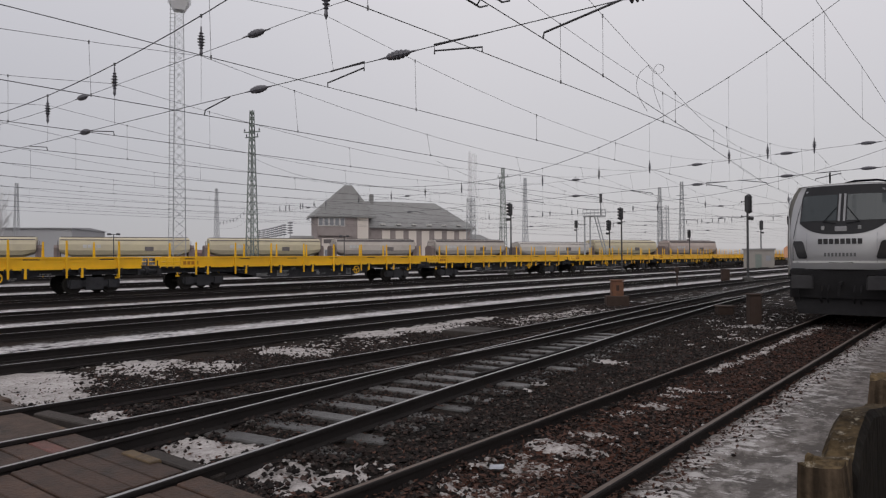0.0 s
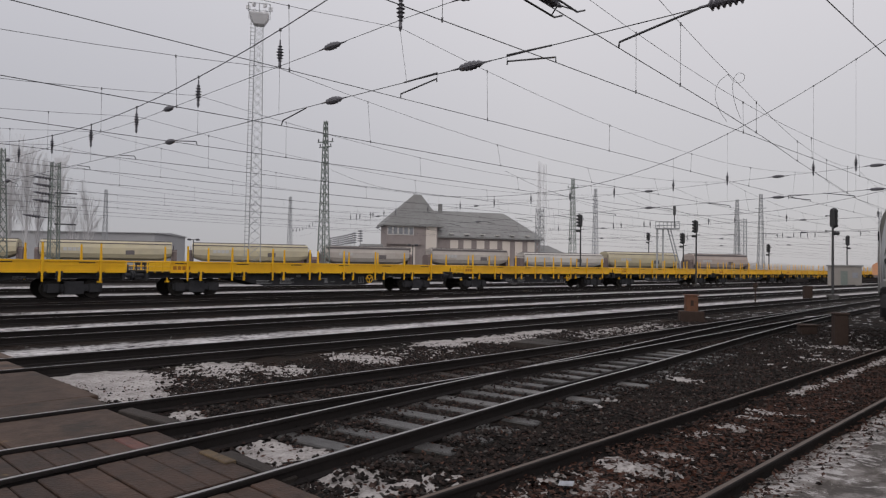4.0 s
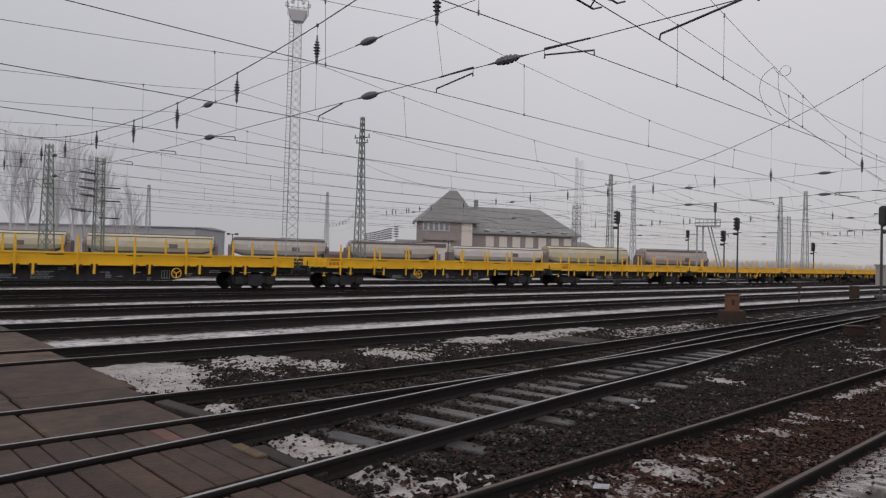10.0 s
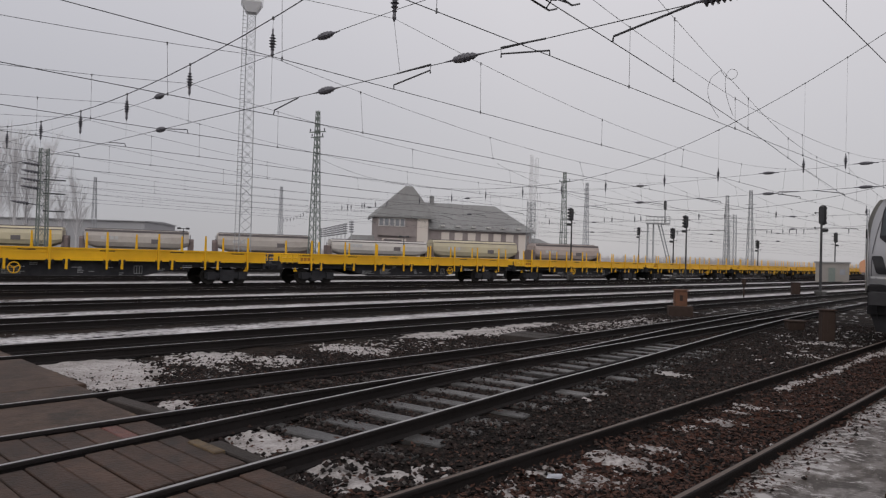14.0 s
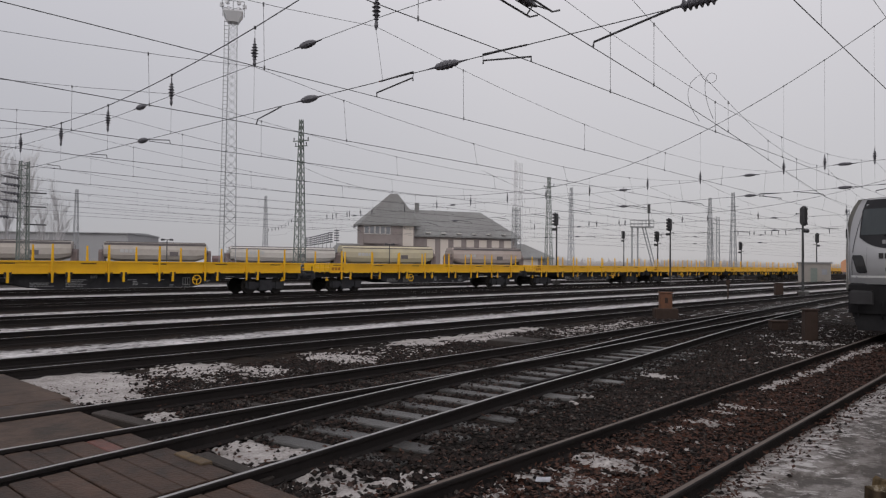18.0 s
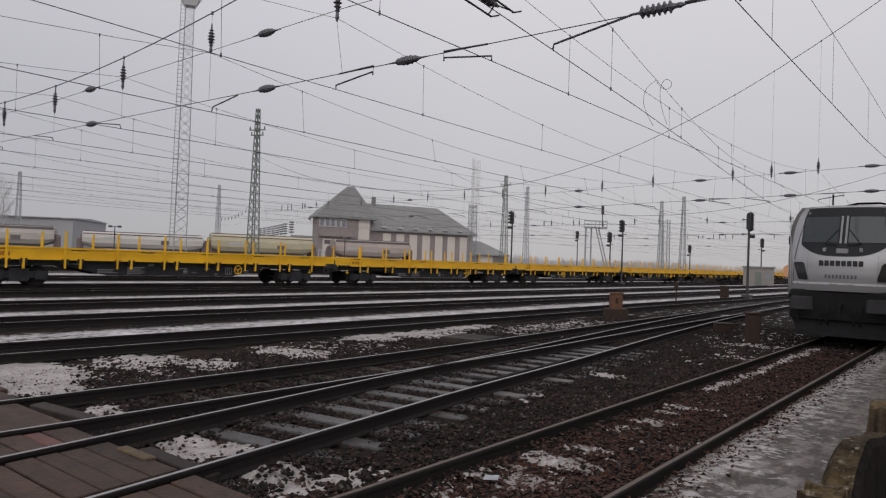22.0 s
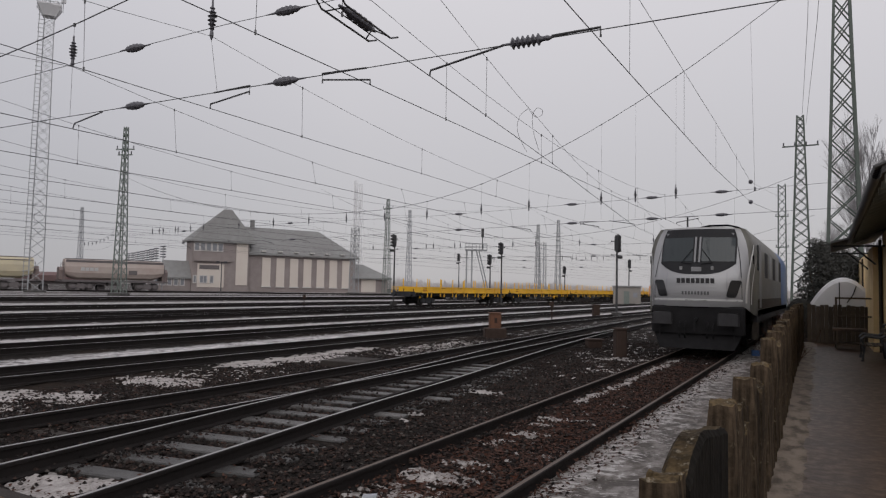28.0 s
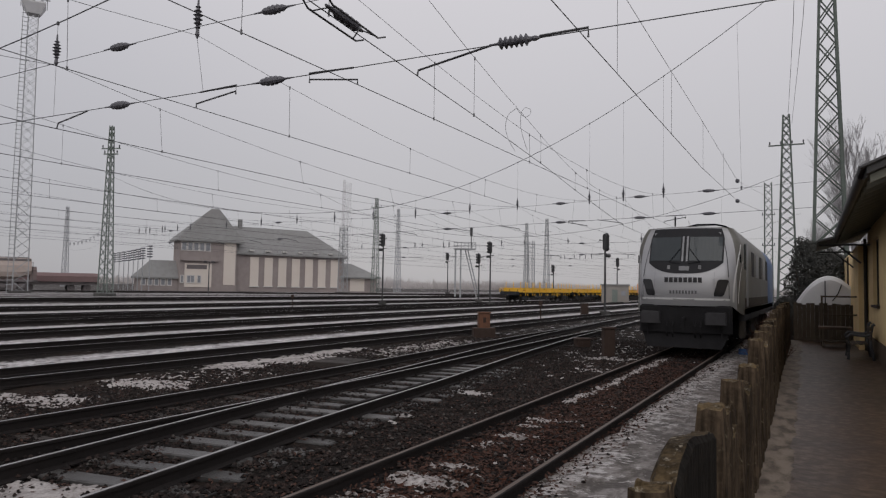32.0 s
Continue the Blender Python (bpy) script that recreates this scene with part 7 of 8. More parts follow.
def house():
    t = thing("house", Matrix(), "low ochre rendered railway house with deep dark eaves", "house")
    bm = bmesh.new()
    # long wall along the pavement with its window openings cut through
    x0, x1 = 1.62, 1.95
    spans = [(12.4, 22.2, -0.3, 3.85), (22.2, 24.4, -0.3, 1.48), (22.2, 24.4, 3.4, 3.85), (24.4, 26.6, -0.3, 3.85)]
    for a, b_, z0, z1 in spans:
        box(bm, x0, x1, a, b_, z0, z1)
    box(bm, 1.35, 1.62, 26.6, 40, -0.3, 3.4)
    box(bm, 1.62, 7.5, 26.35, 26.6, -0.3, 3.8)
    box(bm, 1.95, 7.5, 12.4, 12.7, -0.3, 3.85)
    box(bm, 7.2, 7.5, 12.7, 26.35, -0.3, 3.85)
    part("wall", bm, M_OCHRE, t)
    bm = bmesh.new()
    box(bm, 1.60, 1.618, 12.4, 26.6, -0.05, 0.5)
    part("plinth", bm, M_PLINTH, t, "grey plinth")
    for y, w, z, h, xx in ((22.2, 2.2, 1.48, 1.92, 1.74), (33.2, 0.8, 1.6, 1.7, 1.33)):
        bm = bmesh.new()
        for a, b_, c, d in ((y, y + 0.07, z, z + h), (y + w - 0.07, y + w, z, z + h), (y, y + w, z, z + 0.07), (y, y + w, z + h - 0.07, z + h), (y + w / 2 - 0.03, y + w / 2 + 0.03, z, z + h)):
            box(bm, xx - 0.02, xx + 0.03, a, b_, c, d)
        f = part("window", bm, M_OLDWOOD, t, "narrow window in a brown wooden frame")
        for k in (0, 1):
            bm = bmesh.new()
            box(bm, xx, xx + 0.012, y + 0.05 + k * w / 2, y + w / 2 - 0.02 + k * w / 2, z + 0.06, z + h - 0.06)
            part("pane", bm, M_GLASS, f)
        bm = bmesh.new()
        box(bm, xx - 0.18, xx + 0.02, y - 0.08, y + w + 0.08, z - 0.07, z)
        part("sill", bm, M_SLAB, f)
    # roof slope with thick edge
    bm = bmesh.new()
    prism(bm, [(0.75, 3.58), (4.6, 5.3), (8.4, 3.58), (8.4, 3.72), (4.6, 5.46), (0.75, 3.72)], 11.9, 26.9)
    part("roof", fixed(bm), M_ROOFDARK, t)
    tile = None               # round-ended tiles that overhang the gutter
    for k in range(60):
        m = pose(0.66, 11.95 + k * 0.25, 3.66, 0, -24, 0)
        if tile is None:
            bm = bmesh.new()
            prism(bm, [(0.11 * math.cos(a), 0.05 * math.sin(a)) for a in [math.pi * j / 6 for j in range(7)]] + [(-0.08, -0.02), (0.08, -0.02)], 0, 0.42)
            for v in bm.verts:
                v.co = Vector((v.co.y, v.co.x, v.co.z))
            tile = part("eave_tile", fixed(bm), M_ROOFDARK, t)
            tile.matrix_basis = m
        else:
            share(tile, m, t)
    for k in range(21):
        bm = bmesh.new()
        y = 12.1 + k * 0.72
        prism(bm, [(0.8, 3.47), (1.7, 3.87), (1.7, 3.99), (0.8, 3.59)], y, y + 0.09)
        part("rafter", fixed(bm), M_SOFFIT, t)
    bm = bmesh.new()
    for k in range(10):
        a = math.pi + k * math.pi / 9
        a2 = math.pi + (k + 1) * math.pi / 9
        if k < 9:
            q = [(0.68 + 0.07 * math.cos(a), 11.9, 3.56 + 0.07 * math.sin(a)), (0.68 + 0.07 * math.cos(a2), 11.9, 3.56 + 0.07 * math.sin(a2))]
            bm.faces.new([bm.verts.new(p) for p in (q[0], q[1], (q[1][0], 26.9, q[1][2]), (q[0][0], 26.9, q[0][2]))])
    part("gutter", bm, M_DARKST, t)
    # small canopy over the far part
    bm = bmesh.new()
    prism(bm, [(0.15, 3.38), (1.6, 3.78), (1.6, 3.84), (0.15, 3.44)], 24.6, 30.0)
    part("canopy", fixed(bm), M_ROOFDARK, t)
    for y in (25.0, 29.4):
        bm = bmesh.new()
        bar(bm, (0.75, y, 3.3), (1.35, y, 2.75), 0.03, 5)
        bar(bm, (0.2, y, 3.32), (1.6, y, 3.32), 0.03, 5)
        part("canopy_bracket", bm, M_DARKST, t)
    bm = bmesh.new()
    bar(bm, (1.55, 26.5, -0.03), (1.55, 26.5, 3.6), 0.05, 8)
    part("downpipe", bm, M_OLDWOOD, t)


house()


def garden():
    t = thing("board_fence", Matrix(), "dark old board fence across the end of the pavement", "fence")
    x = -0.64
    while x < 1.3:
        bm = bmesh.new()
        bevelled(bm, x, x + 0.142, 30.2, 30.23, -0.1, 1.4 + random.uniform(-0.05, 0.05), 0.01)
        part("board", bm, M_OLDWOOD, t)
        x += 0.145
    for z in (0.4, 1.1):
        bm = bmesh.new()
        box(bm, -0.64, 1.3, 30.23, 30.28, z, z + 0.08)
        part("rail_board", bm, M_OLDWOOD, t)
    # rounded white cover behind it
    t = thing("tarpaulin_shelter", pose(0.62, 33.0, 0), "rounded white tarpaulin shelter behind the board fence", "shelter")
    bm = bmesh.new()
    prof = [(1.22, 0.0)] + [(1.22 * (1 - k / 8), 2.47 - 1.13 * (1 - k / 8) ** 2) for k in range(17)] + [(-1.22, 0.0)]
    rings = [[bm.verts.new((x * w, y, z * w)) for x, z in prof] for y, w in ((-1.2, 0.94), (-1.1, 1.0), (0, 1.02), (1.5, 1.0))]
    for lo, hi in zip(rings, rings[1:]):
        for k in range(18):
            bm.faces.new((lo[k], lo[k + 1], hi[k + 1], hi[k]))
    bm.faces.new(rings[0])
    part("cover", fixed(bm), M_TENT, t)
    bm = bmesh.new()
    line(bm, [(-0.16, -1.26, 1.3), (-0.16, -1.26, 2.3)], 0.02, 5)
    line(bm, [(0.1, -1.26, 1.5), (0.3, -1.26, 1.8), (0.42, -1.26, 2.15)], 0.02, 5)
    part("rope", bm, M_BLACK, t)
    t = thing("garden_table", pose(0.68, 27.3, -0.03), "dark wooden garden table with a frame above it", "table")
    bm = bmesh.new()
    bevelled(bm, -0.5, 0.5, -0.4, 0.4, 0.62, 0.70, 0.01)
    part("tabletop", bm, M_SLAB, t)
    for x in (-0.36, 0.36):
        for y in (-0.34, 0.34):
            bm = bmesh.new()
            box(bm, x - 0.03, x + 0.03, y - 0.03, y + 0.03, 0, 0.62)
            part("leg", bm, M_OLDWOOD, t)
    bm = bmesh.new()
    box(bm, -0.42, 0.42, -0.38, 0.38, 0.18, 0.22)
    part("shelf", bm, M_OLDWOOD, t)
    bm = bmesh.new()
    for x in (-0.38, 0.85):
        bar(bm, (x, 0.3, 0), (x, 0.3, 1.75), 0.035, 5)
    for z in (1.1, 1.72):
        bar(bm, (-0.42, 0.3, z), (0.9, 0.3, z), 0.03, 5)
    part("frame", bm, M_OLDWOOD, t)
    t = thing("bench", pose(1.22, 23.2, -0.03, 0, 0, 90), "dark iron bench with scrolled arms by the house wall", "bench")
    bm = bmesh.new()
    for k in range(4):
        box(bm, -0.75, 0.75, 0.24 - k * 0.13, 0.34 - k * 0.13, 0.42, 0.45)
    part("seat", bm, M_OLDWOOD, t)
    bm = bmesh.new()
    for k in range(3):
        box(bm, -0.75, 0.75, -0.22, -0.19, 0.55 + k * 0.13, 0.64 + k * 0.13)
    part("backrest", bm, M_OLDWOOD, t)
    for x in (-0.68, 0.68):
        bm = bmesh.new()
        line(bm, [(x, 0.34, 0), (x, 0.3, 0.4), (x, 0.36, 0.62), (x, 0.28, 0.7), (x, -0.1, 0.66), (x, -0.2, 0.72)], 0.045, 6)
        line(bm, [(x, -0.28, 0), (x, -0.2, 0.42), (x, -0.24, 0.95), (x, -0.3, 1.0)], 0.045, 6)
        part("side_frame", bm, M_DARKST, t)


garden()


# ---- trees and shrubs ----
def bare_tree(x, y, base, h, mat, label, seed, spread=0.25, fine=3, upright=0.75):
    rnd = random.Random(seed)
    t = thing("bare_tree", pose(x, y, base), label, "tree", "bare trees")
    bt, bc = bmesh.new(), bmesh.new()
    bar(bt, (0, 0, -0.3), (0, 0, h * 0.3), h * 0.016, 7, h * 0.012)
    bar(bt, (0, 0, h * 0.3), (rnd.uniform(-0.2, 0.2), 0, h * 0.75), h * 0.012, 6, h * 0.005)
    part("trunk", bt, mat, t)

    def grow(p, d, length, r, depth):
        q = p + d * length
        bar(bc, p, q, r, 3, r * 0.6)
        if depth == 0:
            return
        for k in range(3 if depth > 1 else 4):
            u = rnd.uniform(0.35, 1.0)
            nd = (d + Vector((rnd.uniform(-1, 1), rnd.uniform(-1, 1), rnd.uniform(-0.1, 0.9))) * (1 - upright * 0.5)).normalized()
            grow(p + d * length * u, nd, length * rnd.uniform(0.5, 0.75), r * 0.62, depth - 1)
    for k in range((46 if y < 100 and x > -50 else 22) if fine > 3 else 16):
        z = h * rnd.uniform(0.15, 0.7)
        a = rnd.uniform(0, 2 * math.pi)
        d = Vector((math.cos(a) * spread * 2, math.sin(a) * spread * 2, 1)).normalized()
        grow(Vector((0, 0, z)), d, h * rnd.uniform(0.16, 0.3), h * ((0.003 if x > -50 else 0.0022) if fine > 3 else 0.005), fine)
    part("crown", bc, mat, t)


bare_tree(2.75, 60, -0.2, 12.6, M_BARK, "tall bare grey tree with upright twigs", 3, 0.19, 4, 1.25)
bare_tree(0.9, 66, -0.2, 7.5, M_BARK, "small bare grey tree behind the garden", 4, 0.2, 4)
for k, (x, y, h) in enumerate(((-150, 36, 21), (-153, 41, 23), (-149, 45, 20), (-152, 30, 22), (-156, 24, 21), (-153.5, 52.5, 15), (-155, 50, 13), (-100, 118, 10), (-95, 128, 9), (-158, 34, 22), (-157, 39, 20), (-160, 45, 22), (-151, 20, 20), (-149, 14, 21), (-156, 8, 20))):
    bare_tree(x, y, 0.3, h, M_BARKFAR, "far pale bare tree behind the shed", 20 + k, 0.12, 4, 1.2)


def far_woods():
    """Leafless woods along the horizon beyond the yard: upright fans of twigs of uneven height."""
    rnd = random.Random(77)
    verts, faces = [], []
    for k in range(3400):
        u = rnd.random()
        x, y = -330 + 330 * u + rnd.uniform(-8, 8), 230 + 190 * u + rnd.uniform(-25, 25)
        top = 5.0 + 3.0 * noise.noise(Vector((u * 14, 0, 1))) + rnd.uniform(-2, 1.5)
        for j in range(5):
            lean, w = rnd.gauss(0, 1.4), rnd.uniform(0.05, 0.16)
            z1 = top * rnd.uniform(0.6, 1.0)
            i = len(verts)
            verts += [(x - w, y, 0), (x + w, y, 0), (x + lean, y + lean * 0.3, z1), (x + lean * 0.5, y + 0.4, z1 * 0.5)]
            faces += [(i, i + 1, i + 2), (i + 1, i + 3, i + 2)]
    me = bpy.data.meshes.new("far_woods")
    me.from_pydata(verts, [], faces)
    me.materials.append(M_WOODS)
    tagged(new("far_woods", me), "low leafless brownish woods along the horizon", "woods", kind="stuff")


far_woods()


def shrub(x, y, w, h, seed, mat=M_EVERGREEN, label="dark evergreen shrub beside the fence"):
    rnd = random.Random(seed)
    t = thing("shrub", pose(x, y, -0.2), label, "shrub", "shrubs")
    bm = bmesh.new()
    for k in range(5):
        bar(bm, (0, 0, 0), (rnd.uniform(-w, w) * 0.4, rnd.uniform(-w, w) * 0.4, h * 0.7), 0.05, 5, 0.02)
    part("stem", bm, M_OLDWOOD, t)
    verts, faces = [], []
    for k in range(14000):
        u = rnd.random() ** 0.6
        a, z = rnd.uniform(0, 2 * math.pi), rnd.random()
        rr = w * 0.5 * (0.45 + 0.75 * math.sin(math.pi * min(1, z * 0.75 + 0.2))) * u * (1 + 0.3 * noise.noise(Vector((math.cos(a), math.sin(a), z * 3 + seed))))
        c = Vector((rr * math.cos(a), rr * math.sin(a), h * z * (1 + 0.12 * noise.noise(Vector((a, z, seed))))))
        s = rnd.uniform(0.04, 0.08)
        d1 = Vector((rnd.uniform(-1, 1), rnd.uniform(-1, 1), rnd.uniform(-1, 1))).normalized() * s
        d2 = d1.orthogonal().normalized() * s * 0.5
        i = len(verts)
        verts += [c - d1, c + d2, c + d1, c - d2]
        faces.append((i, i + 1, i + 2, i + 3))
    me = bpy.data.meshes.new("leaves")
    me.from_pydata(verts, [], faces)
    me.materials.append(mat)
    ob = new("leaves", me)
    ob.parent = t


shrub(-0.15, 38.0, 1.7, 4.5, 1)
shrub(0.9, 38.5, 2.8, 3.9, 2)
shrub(-1.1, 36.5, 1.1, 1.7, 3)


M_DRYGRASS = material("dry_grass", (0.13, 0.085, 0.045), 0.9, 0, (0.06, 0.038, 0.022), 9, spec=0.1)
M_DRYBRUSH = material("dry_brush", (0.085, 0.045, 0.030), 0.9, 0, (0.04, 0.023, 0.018), 5, spec=0.1)


def grass_strip():
    """Dead grass leaning out of the foot of the fence on its track side."""
    rnd = random.Random(31)
    verts, faces = [], []
    for k in range(900):
        y = 3.2 + 22 * rnd.random()
        if noise.noise(Vector((y * 0.8, 2.0, 0))) < -0.1:
            continue
        x = fence_face(y) - 0.24 - 0.02 - abs(rnd.gauss(0, 0.09))
        for b in range(5):
            h = rnd.uniform(0.06, 0.26)
            p = Vector((x + rnd.uniform(-0.04, 0.04), y + rnd.uniform(-0.06, 0.06), -0.2))
            q = p + Vector((rnd.uniform(-0.12, 0.03), rnd.uniform(-0.1, 0.1), h + 0.12))
            mid = (p + q) / 2 + Vector((0.015, 0, 0.03))
            e = Vector((0.004, 0.005, 0))
            i = len(verts)
            verts += [p - e, p + e, mid + e * 0.8, mid - e * 0.8, q]
            faces += [(i, i + 1, i + 2, i + 3), (i + 3, i + 2, i + 4)]
    me = bpy.data.meshes.new("dry_grass")
    me.from_pydata(verts, [], faces)
    me.materials.append(M_DRYGRASS)
    tagged(new("dry_grass", me), "dead brown grass along the foot of the sleeper fence", "grass", kind="stuff")


grass_strip()


def brush(x, y, w, h, seed):
    """Low thicket of dry stems that fork twice."""
    rnd = random.Random(seed)
    t = thing("dry_brush", pose(x, y, -0.2), "low dry reddish-brown brush beside the fence", "bush", "dry brush")
    bm = bmesh.new()
    for k in range(42):
        p = Vector((rnd.gauss(0, w * 0.25), rnd.gauss(0, w * 0.4), 0))
        q = p + Vector((rnd.uniform(-0.25, 0.25), rnd.uniform(-0.25, 0.25), h * rnd.uniform(0.45, 0.8)))
        bar(bm, p, q, 0.009, 3, 0.005)
        for j in range(4):
            u = rnd.uniform(0.3, 1)
            s = p + (q - p) * u
            e = s + Vector((rnd.uniform(-0.25, 0.25), rnd.uniform(-0.25, 0.25), h * rnd.uniform(0.1, 0.35)))
            bar(bm, s, e, 0.005, 3, 0.003)
            for i in range(2):
                f = s + (e - s) * rnd.uniform(0.3, 0.9)
                bar(bm, f, f + Vector((rnd.uniform(-0.15, 0.15), rnd.uniform(-0.15, 0.15), rnd.uniform(0.02, 0.16))), 0.004, 3, 0.002)
    part("thicket", bm, M_DRYBRUSH, t)


for k, (x, y, w, h) in enumerate(((-1.05, 21.0, 0.6, 0.7), (-1.15, 22.8, 0.8, 0.95), (-1.2, 24.8, 0.9, 1.1), (-1.25, 27.0, 0.9, 1.2), (-1.3, 29.4, 1.0, 1.3), (-1.35, 32.0, 1.0, 1.3))):
    brush(x, y, w, h, 60 + k)

# small blue crate beside the fence
crate = thing("crate", pose(-1.8, 22.9, -0.1, 0, 0, 12) @ Matrix.Scale(0.85, 4), "small blue plastic crate on the ground beside the fence", "crate")
for z in (0.02, 0.12):
    for s in (-1, 1):
        bm = bmesh.new()
        bevelled(bm, -0.2, 0.2, s * 0.15 - 0.012, s * 0.15 + 0.012, z, z + 0.09, 0.005)
        part("side_slat", bm, M_BLUE, crate)
        bm = bmesh.new()
        bevelled(bm, s * 0.2 - 0.012, s * 0.2 + 0.012, -0.14, 0.14, z, z + 0.09, 0.005)
        part("end_slat", bm, M_BLUE, crate)
for sx in (-1, 1):
    for sy in (-1, 1):
        bm = bmesh.new()
        bevelled(bm, sx * 0.185 - 0.015, sx * 0.185 + 0.015, sy * 0.13 - 0.015, sy * 0.13 + 0.015, 0, 0.21, 0.004)
        part("corner_post", bm, M_BLUE, crate)
bm = bmesh.new()
box(bm, -0.19, 0.19, -0.14, 0.14, 0.0, 0.02)
part("base", bm, M_BLUE, crate)


# ---- ballast, snow crusts and litter ----
# patches of old snow: middle x, y, half sizes, strength
SNOW_WEST = [(-12.1, 4.4, 1.5, 0.85, 0.50), (-10.8, 4.2, 0.8, 0.6, 0.40), (-12.0, 6.5, 0.8, 0.8, 0.25), (-11.2, 7.2, 0.7, 0.55, 0.25), (-11.5, 9.4, 1.0, 0.6, 0.26), (-12.3, 12.7, 0.7, 0.9, 0.25), (-12.1, 14.6, 0.8, 1.2, 0.29), (-12.6, 16.8, 0.5, 1.2, 0.27), (-11.5, 5.9, 1.0, 0.6, 0.08), (-11.3, 11.0, 1.0, 0.9, 0.06)]
SNOW_CROSSING = [(-6.4, 4.08, 0.5, 0.42, 0.37), (-5.0, 3.95, 0.5, 0.36, 0.25), (-4.55, 4.5, 0.3, 0.3, 0.14), (-9.3, 3.7, 0.2, 0.14, 0.2), (-8.62, 4.15, 0.3, 0.26, 0.22)]
SNOW_TURNOUT = [(-5.7, 11.9, 0.5, 0.3, 0.2), (-5.3, 20.0, 0.8, 0.6, 0.2), (-4.9, 17.0, 0.6, 0.4, 0.12), (-3.68, 12.4, 0.12, 0.9, 0.25), (-3.67, 14.6, 0.12, 1.5, 0.25), (-3.68, 18.0, 0.13, 2.6, 0.24), (-3.4, 9.85, 0.3, 0.16, 0.2), (-3.52, 9.3, 0.22, 0.12, 0.17), (-3.45, 8.62, 0.3, 0.16, 0.19)]
SNOW_NEAR = [(-3.58, 7.95, 0.14, 0.2, 0.15), (-2.72, 7.7, 0.14, 0.3, 0.1), (-3.45, 6.8, 0.28, 0.2, 0.22), (-3.42, 6.1, 0.36, 0.22, 0.24), (-3.3, 5.45, 0.42, 0.25, 0.22), (-3.75, 5.4, 0.2, 0.4, 0.16), (-3.2, 4.6, 0.5, 0.3, 0.2), (-5.4, 8.7, 0.16, 0.14, 0.14), (-5.5, 9.25, 0.2, 0.12, 0.12)]
SNOW_THIN = [(-5.2, 15.5, 0.8, 2.2, -0.01), (-5.0, 9.5, 0.6, 1.6, -0.08), (-3.0, 7.0, 0.45, 2.0, -0.035), (-3.1, 11.0, 0.5, 2.5, -0.03), (-5.5, 22.5, 1.0, 2.5, 0.02), (-8.6, 9.0, 0.4, 3.0, -0.07), (-8.9, 18.0, 0.6, 3.0, -0.02), (-11.2, 20.0, 0.8, 3.0, 0.12)]
PATCHES = SNOW_WEST + SNOW_CROSSING + SNOW_TURNOUT + SNOW_NEAR + SNOW_THIN


def snow_depth(x, y):
    """More than 0 where snow still lies."""
    best = -1.0
    for px, py, rx, ry, s in PATCHES:
        q = ((x - px) / rx) ** 2 + ((y - py) / ry) ** 2
        if q < 6:
            best = max(best, s - 0.6 * abs(s) * q if s > 0 else s - 0.08 * q)
    if best < -0.75:
        return -1.0
    v = Vector((x, y, 0))
    return best - 0.12 + 0.12 * noise.noise(v * 2.2) + 0.22 * noise.noise(v * 6.5) + 0.22 * noise.noise(v * 15 + Vector((3, 1, 2))) + 0.12 * noise.noise(v * 31)


def top_of_ground(x, y):
    """The ballast, or the slush path that covers it."""
    return max(ground_z(x, y), path_z(x, y)) if x > -2.42 else ground_z(x, y)


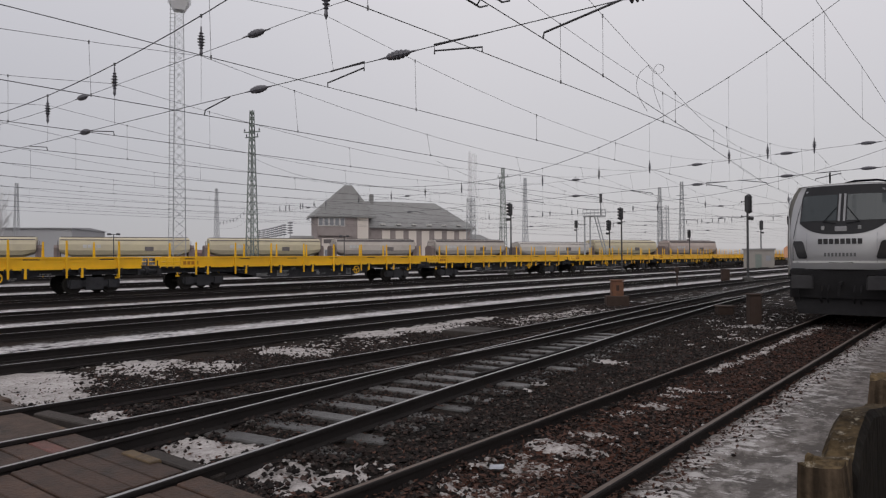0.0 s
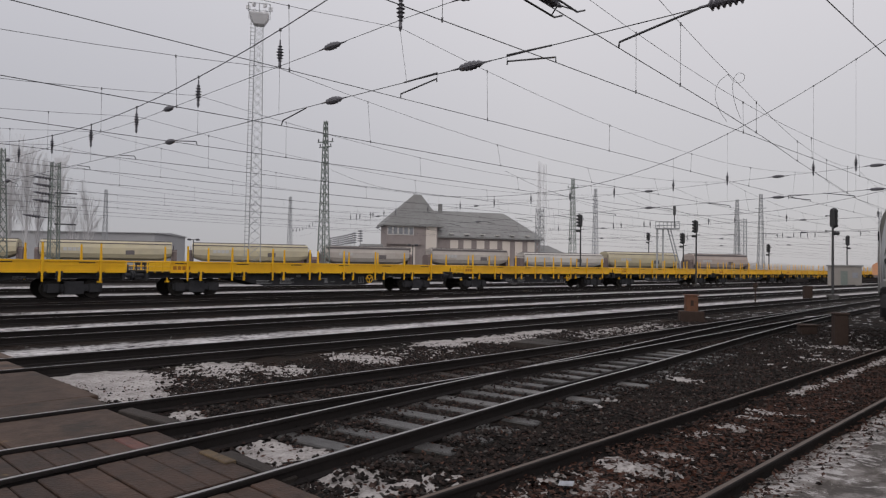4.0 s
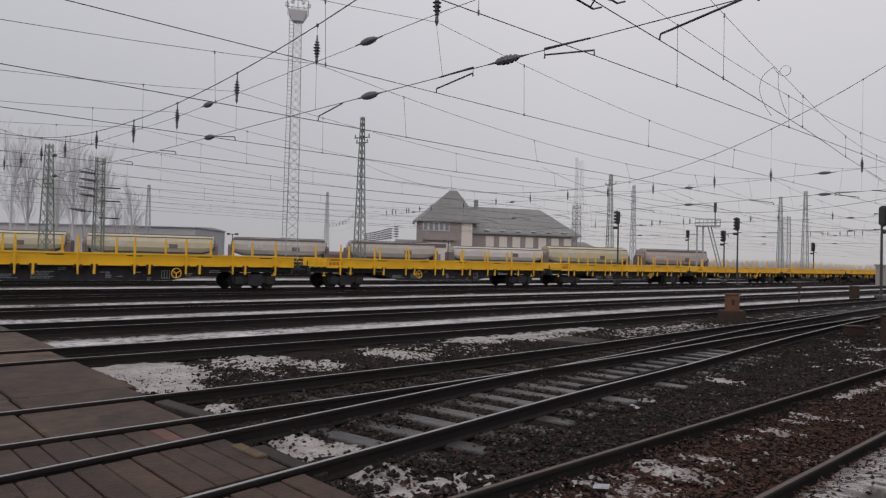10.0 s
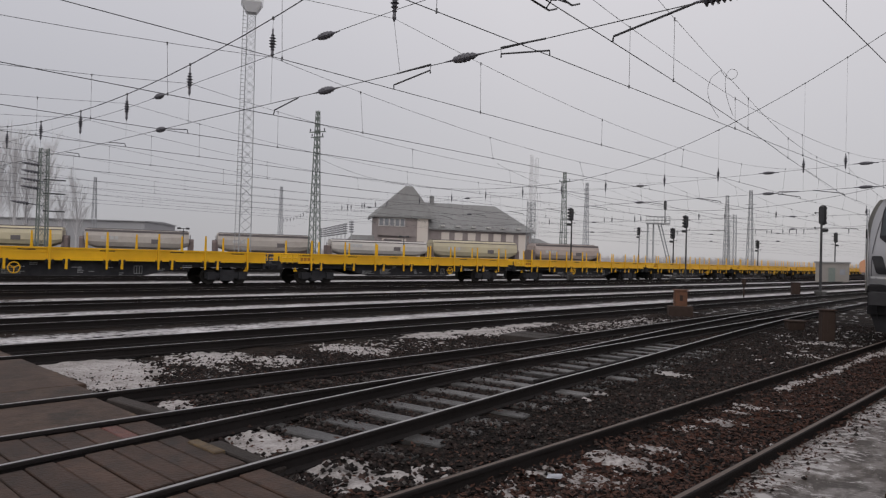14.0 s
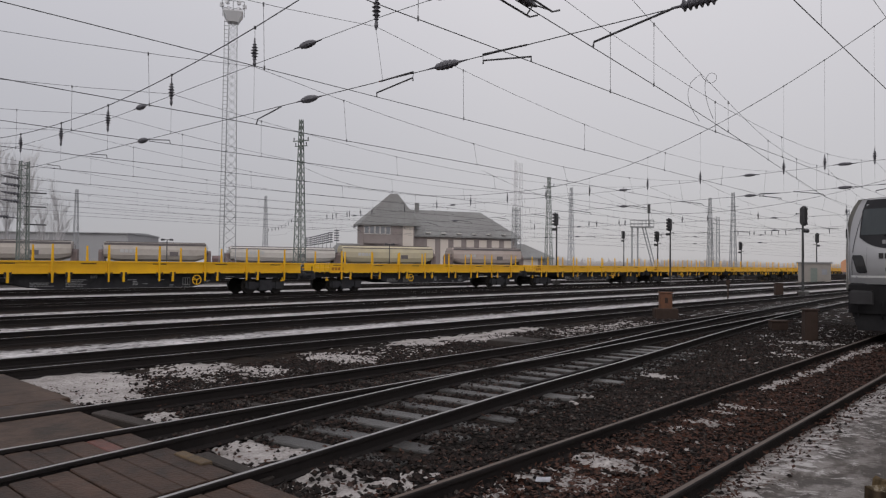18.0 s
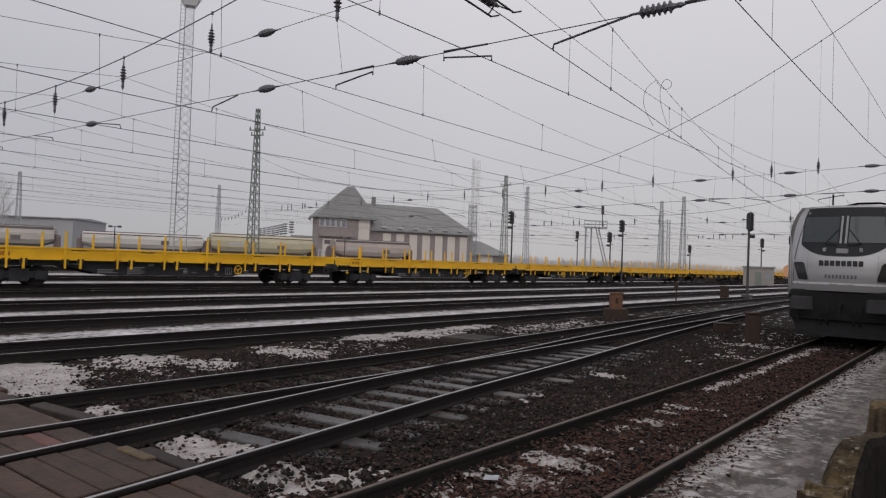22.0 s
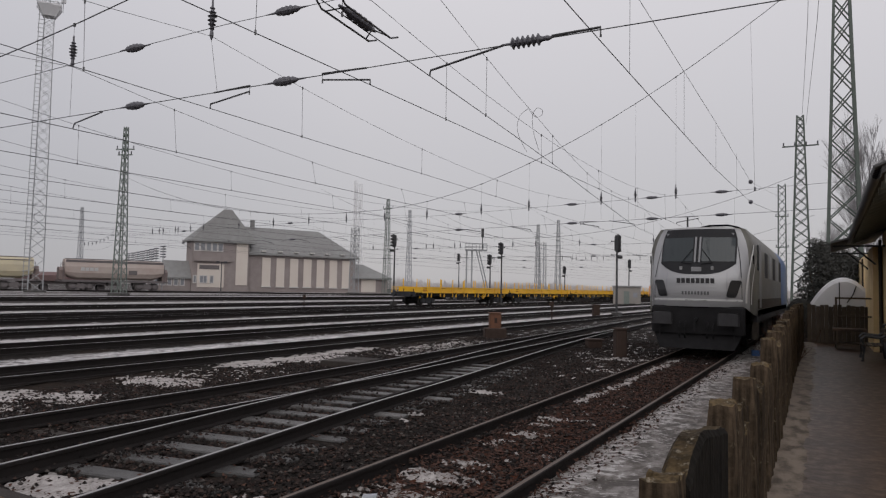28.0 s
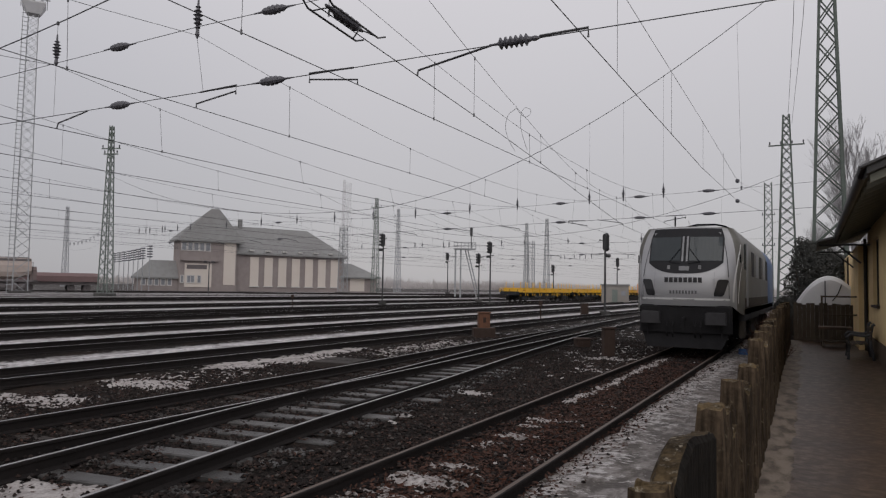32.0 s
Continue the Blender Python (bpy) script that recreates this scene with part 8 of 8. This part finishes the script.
def stones():
    """Broken stone between the rails; it half buries the sleepers and stands out of the snow."""
    rnd = random.Random(11)
    verts, faces = [], []

    def stone(x, y, z, s):
        i = len(verts)
        base = [(1, 0, 0), (-1, 0, 0), (0, 1, 0), (0, -1, 0), (0, 0, 0.8), (0, 0, -0.6)]
        a = rnd.uniform(0, 6.28)
        ca, sa = math.cos(a), math.sin(a)
        for px, py, pz in base:
            px, py, pz = px * rnd.uniform(0.7, 1.2) * s, py * rnd.uniform(0.5, 1.1) * s, pz * rnd.uniform(0.6, 1.1) * s
            verts.append((x + px * ca - py * sa, y + px * sa + py * ca, z + pz))
        for q in ((0, 2, 4), (2, 1, 4), (1, 3, 4), (3, 0, 4), (2, 0, 5), (1, 2, 5), (3, 1, 5), (0, 3, 5)):
            faces.append(tuple(i + k for k in q))
    for k in range(70000):
        y = 3.4 + 24 * rnd.random() ** 1.8
        x = rnd.uniform(-12.2, -1.9)
        if x > -2.45 and rnd.random() < 0.5 + (x + 2.45):
            continue
        if snow_depth(x, y) > 0.05 and rnd.random() < (0.93 if y < 5.6 else 0.75):
            continue
        high = rnd.uniform(-0.005, 0.03)
        c = centre_turnout(y)
        if min(abs(abs(x - c) - 0.755), abs(abs(x - centre_through(y)) - 0.755)) < 0.17 and rnd.random() < 0.85:
            continue
        row = (y - SLEEPER_FIRST) / SLEEPER_STEP
        on_sleeper = abs(row - round(row)) * SLEEPER_STEP < 0.15
        lie = noise.noise(Vector((round(row) * 3.7, 0, 5)))
        if y < 16 and on_sleeper and (-0.2 + 0.3 * lie < x - c < 0.8 or (lie > 0.12 and 0.7 < x - c < 1.34)) and rnd.random() < 0.96:
            continue
        if -1.4 < x - c < -0.25:                 # covers the far part of the concrete sleepers
            high += 0.05 * min(1, (-0.25 - (x - c)) / 0.35)
        elif 0.8 < x - c < 1.4 and lie <= 0.12:
            high += 0.045
        row = (y + 2.0) / 0.62
        if abs(row - round(row)) < 0.22 and abs(x - centre_through(y)) < 1.3 and rnd.random() < 0.55:
            continue
        stone(x, y, top_of_ground(x, y) + (high if x < -2.42 else high * 0.5 - 0.012), rnd.uniform(0.014, 0.040))
    me = bpy.data.meshes.new("ballast")
    me.from_pydata(verts, [], faces)
    me.materials.append(M_STONE)
    tagged(new("ballast", me), "loose dark ballast stones between the rails", "gravel", kind="stuff")


stones()


def snow_crusts():
    """Thin crusts of old snow: a sheet cut along the edge of what still lies."""
    verts, faces, at = [], [], {}

    def corner(x, y, d):
        key = (round(x, 4), round(y, 4))
        if key not in at:
            at[key] = len(verts)
            verts.append((x, y, top_of_ground(x, y) + 0.006 + min(0.022, max(0.0, d) * 0.25)))
        return at[key]
    for x0, x1, y0, y1, step in ((-13.15, -9.2, 3.3, 10, 0.045), (-13.15, -9.2, 10, 24, 0.06), (-8.9, -8.0, 3.5, 4.4, 0.04), (-7.0, -4.05, 2.9, 5, 0.035), (-9.15, -8.0, 6, 22, 0.07), (-6.6, -4.1, 7, 25, 0.07), (-3.92, -2.53, 3.4, 12, 0.028), (-3.92, -2.53, 12, 24, 0.05)):
        nx, ny = int((x1 - x0) / step), int((y1 - y0) / step)
        vals = [[snow_depth(x0 + i * step, y0 + j * step) for i in range(nx + 1)] for j in range(ny + 1)]
        for j in range(ny):
            for i in range(nx):
                q = [(i, j), (i + 1, j), (i + 1, j + 1), (i, j + 1)]
                d = [vals[b_][a] for a, b_ in q]
                if max(d) <= 0:
                    continue
                loop = []
                for n in range(4):
                    (a, b_), (c, e) = q[n], q[(n + 1) % 4]
                    if d[n] > 0:
                        loop.append(corner(x0 + a * step, y0 + b_ * step, d[n]))
                    if (d[n] > 0) != (d[(n + 1) % 4] > 0):
                        f = d[n] / (d[n] - d[(n + 1) % 4])
                        loop.append(corner(x0 + (a + (c - a) * f) * step, y0 + (b_ + (e - b_) * f) * step, 0))
                loop = list(dict.fromkeys(loop))
                if len(loop) > 2:
                    faces.append(loop)
    me = bpy.data.meshes.new("snow_crust")
    me.from_pydata(verts, [], faces)
    me.materials.append(M_SNOW)
    me.polygons.foreach_set("use_smooth", [True] * len(me.polygons))
    tagged(new("snow_crust", me), "broken crusts of old white snow on the ballast", "snow", kind="stuff")


snow_crusts()


def leaves():
    rnd = random.Random(13)
    verts, faces = [], []
    for k in range(16000):
        y = 3.4 + 16 * rnd.random() ** 1.6
        x = -3.0 + rnd.gauss(0, 0.62) if k % 4 else rnd.uniform(-12.0, -3.9)
        if x > -1.95 or abs(x + 2.47) < 0.06:
            continue
        c = Vector((x, y, top_of_ground(x, y) + rnd.uniform(0.03, 0.06)))
        d1 = Vector((rnd.uniform(-1, 1), rnd.uniform(-1, 1), rnd.uniform(-0.3, 0.3))).normalized() * rnd.uniform(0.012, 0.038)
        d2 = Vector((-d1.y, d1.x, rnd.uniform(-0.01, 0.01))) * 0.5
        i = len(verts)
        verts += [c - d1, c + d2, c + d1, c - d2]
        faces.append((i, i + 1, i + 2, i + 3))
    me = bpy.data.meshes.new("fallen_leaves")
    me.from_pydata(verts, [], faces)
    me.materials.append(material("dead_leaf", (0.095, 0.047, 0.033), 0.85, 0, (0.040, 0.022, 0.018), 30, spec=0.15))
    tagged(new("fallen_leaves", me), "brown dead leaves between the rails and on the ballast", "leaves", kind="stuff")


leaves()
bm = bmesh.new()
v = [bm.verts.new(p) for p in ((-0.09, -0.06, 0), (0.09, -0.07, 0.01), (0.1, 0.06, 0.035), (-0.08, 0.07, 0.015))]
bm.faces.new(v)
bmesh.ops.solidify(bm, geom=bm.faces[:], thickness=0.003)
ob = part("paper", bm, M_PAPER, None)
ob.matrix_basis = pose(-3.54, 5.13, -0.1, 0, 0, 30) @ Matrix.Scale(0.72, 4)
tagged(ob, "crumpled white sheet of paper on the ballast", "litter")


# ---- what moves ----
def motions():
    for w, at in zip(YELLOW, YELLOW_AT):
        walk(w, [(t, pose(TY(y + at), y + at, 0, 0, 0, -math.degrees(math.atan(0.02)))) for t, y in TAIL])
    for w, u in HOPPERS:
        walk(w, [(t, hopper_pose(u + s)) for t, s in HSHIFT])


motions()
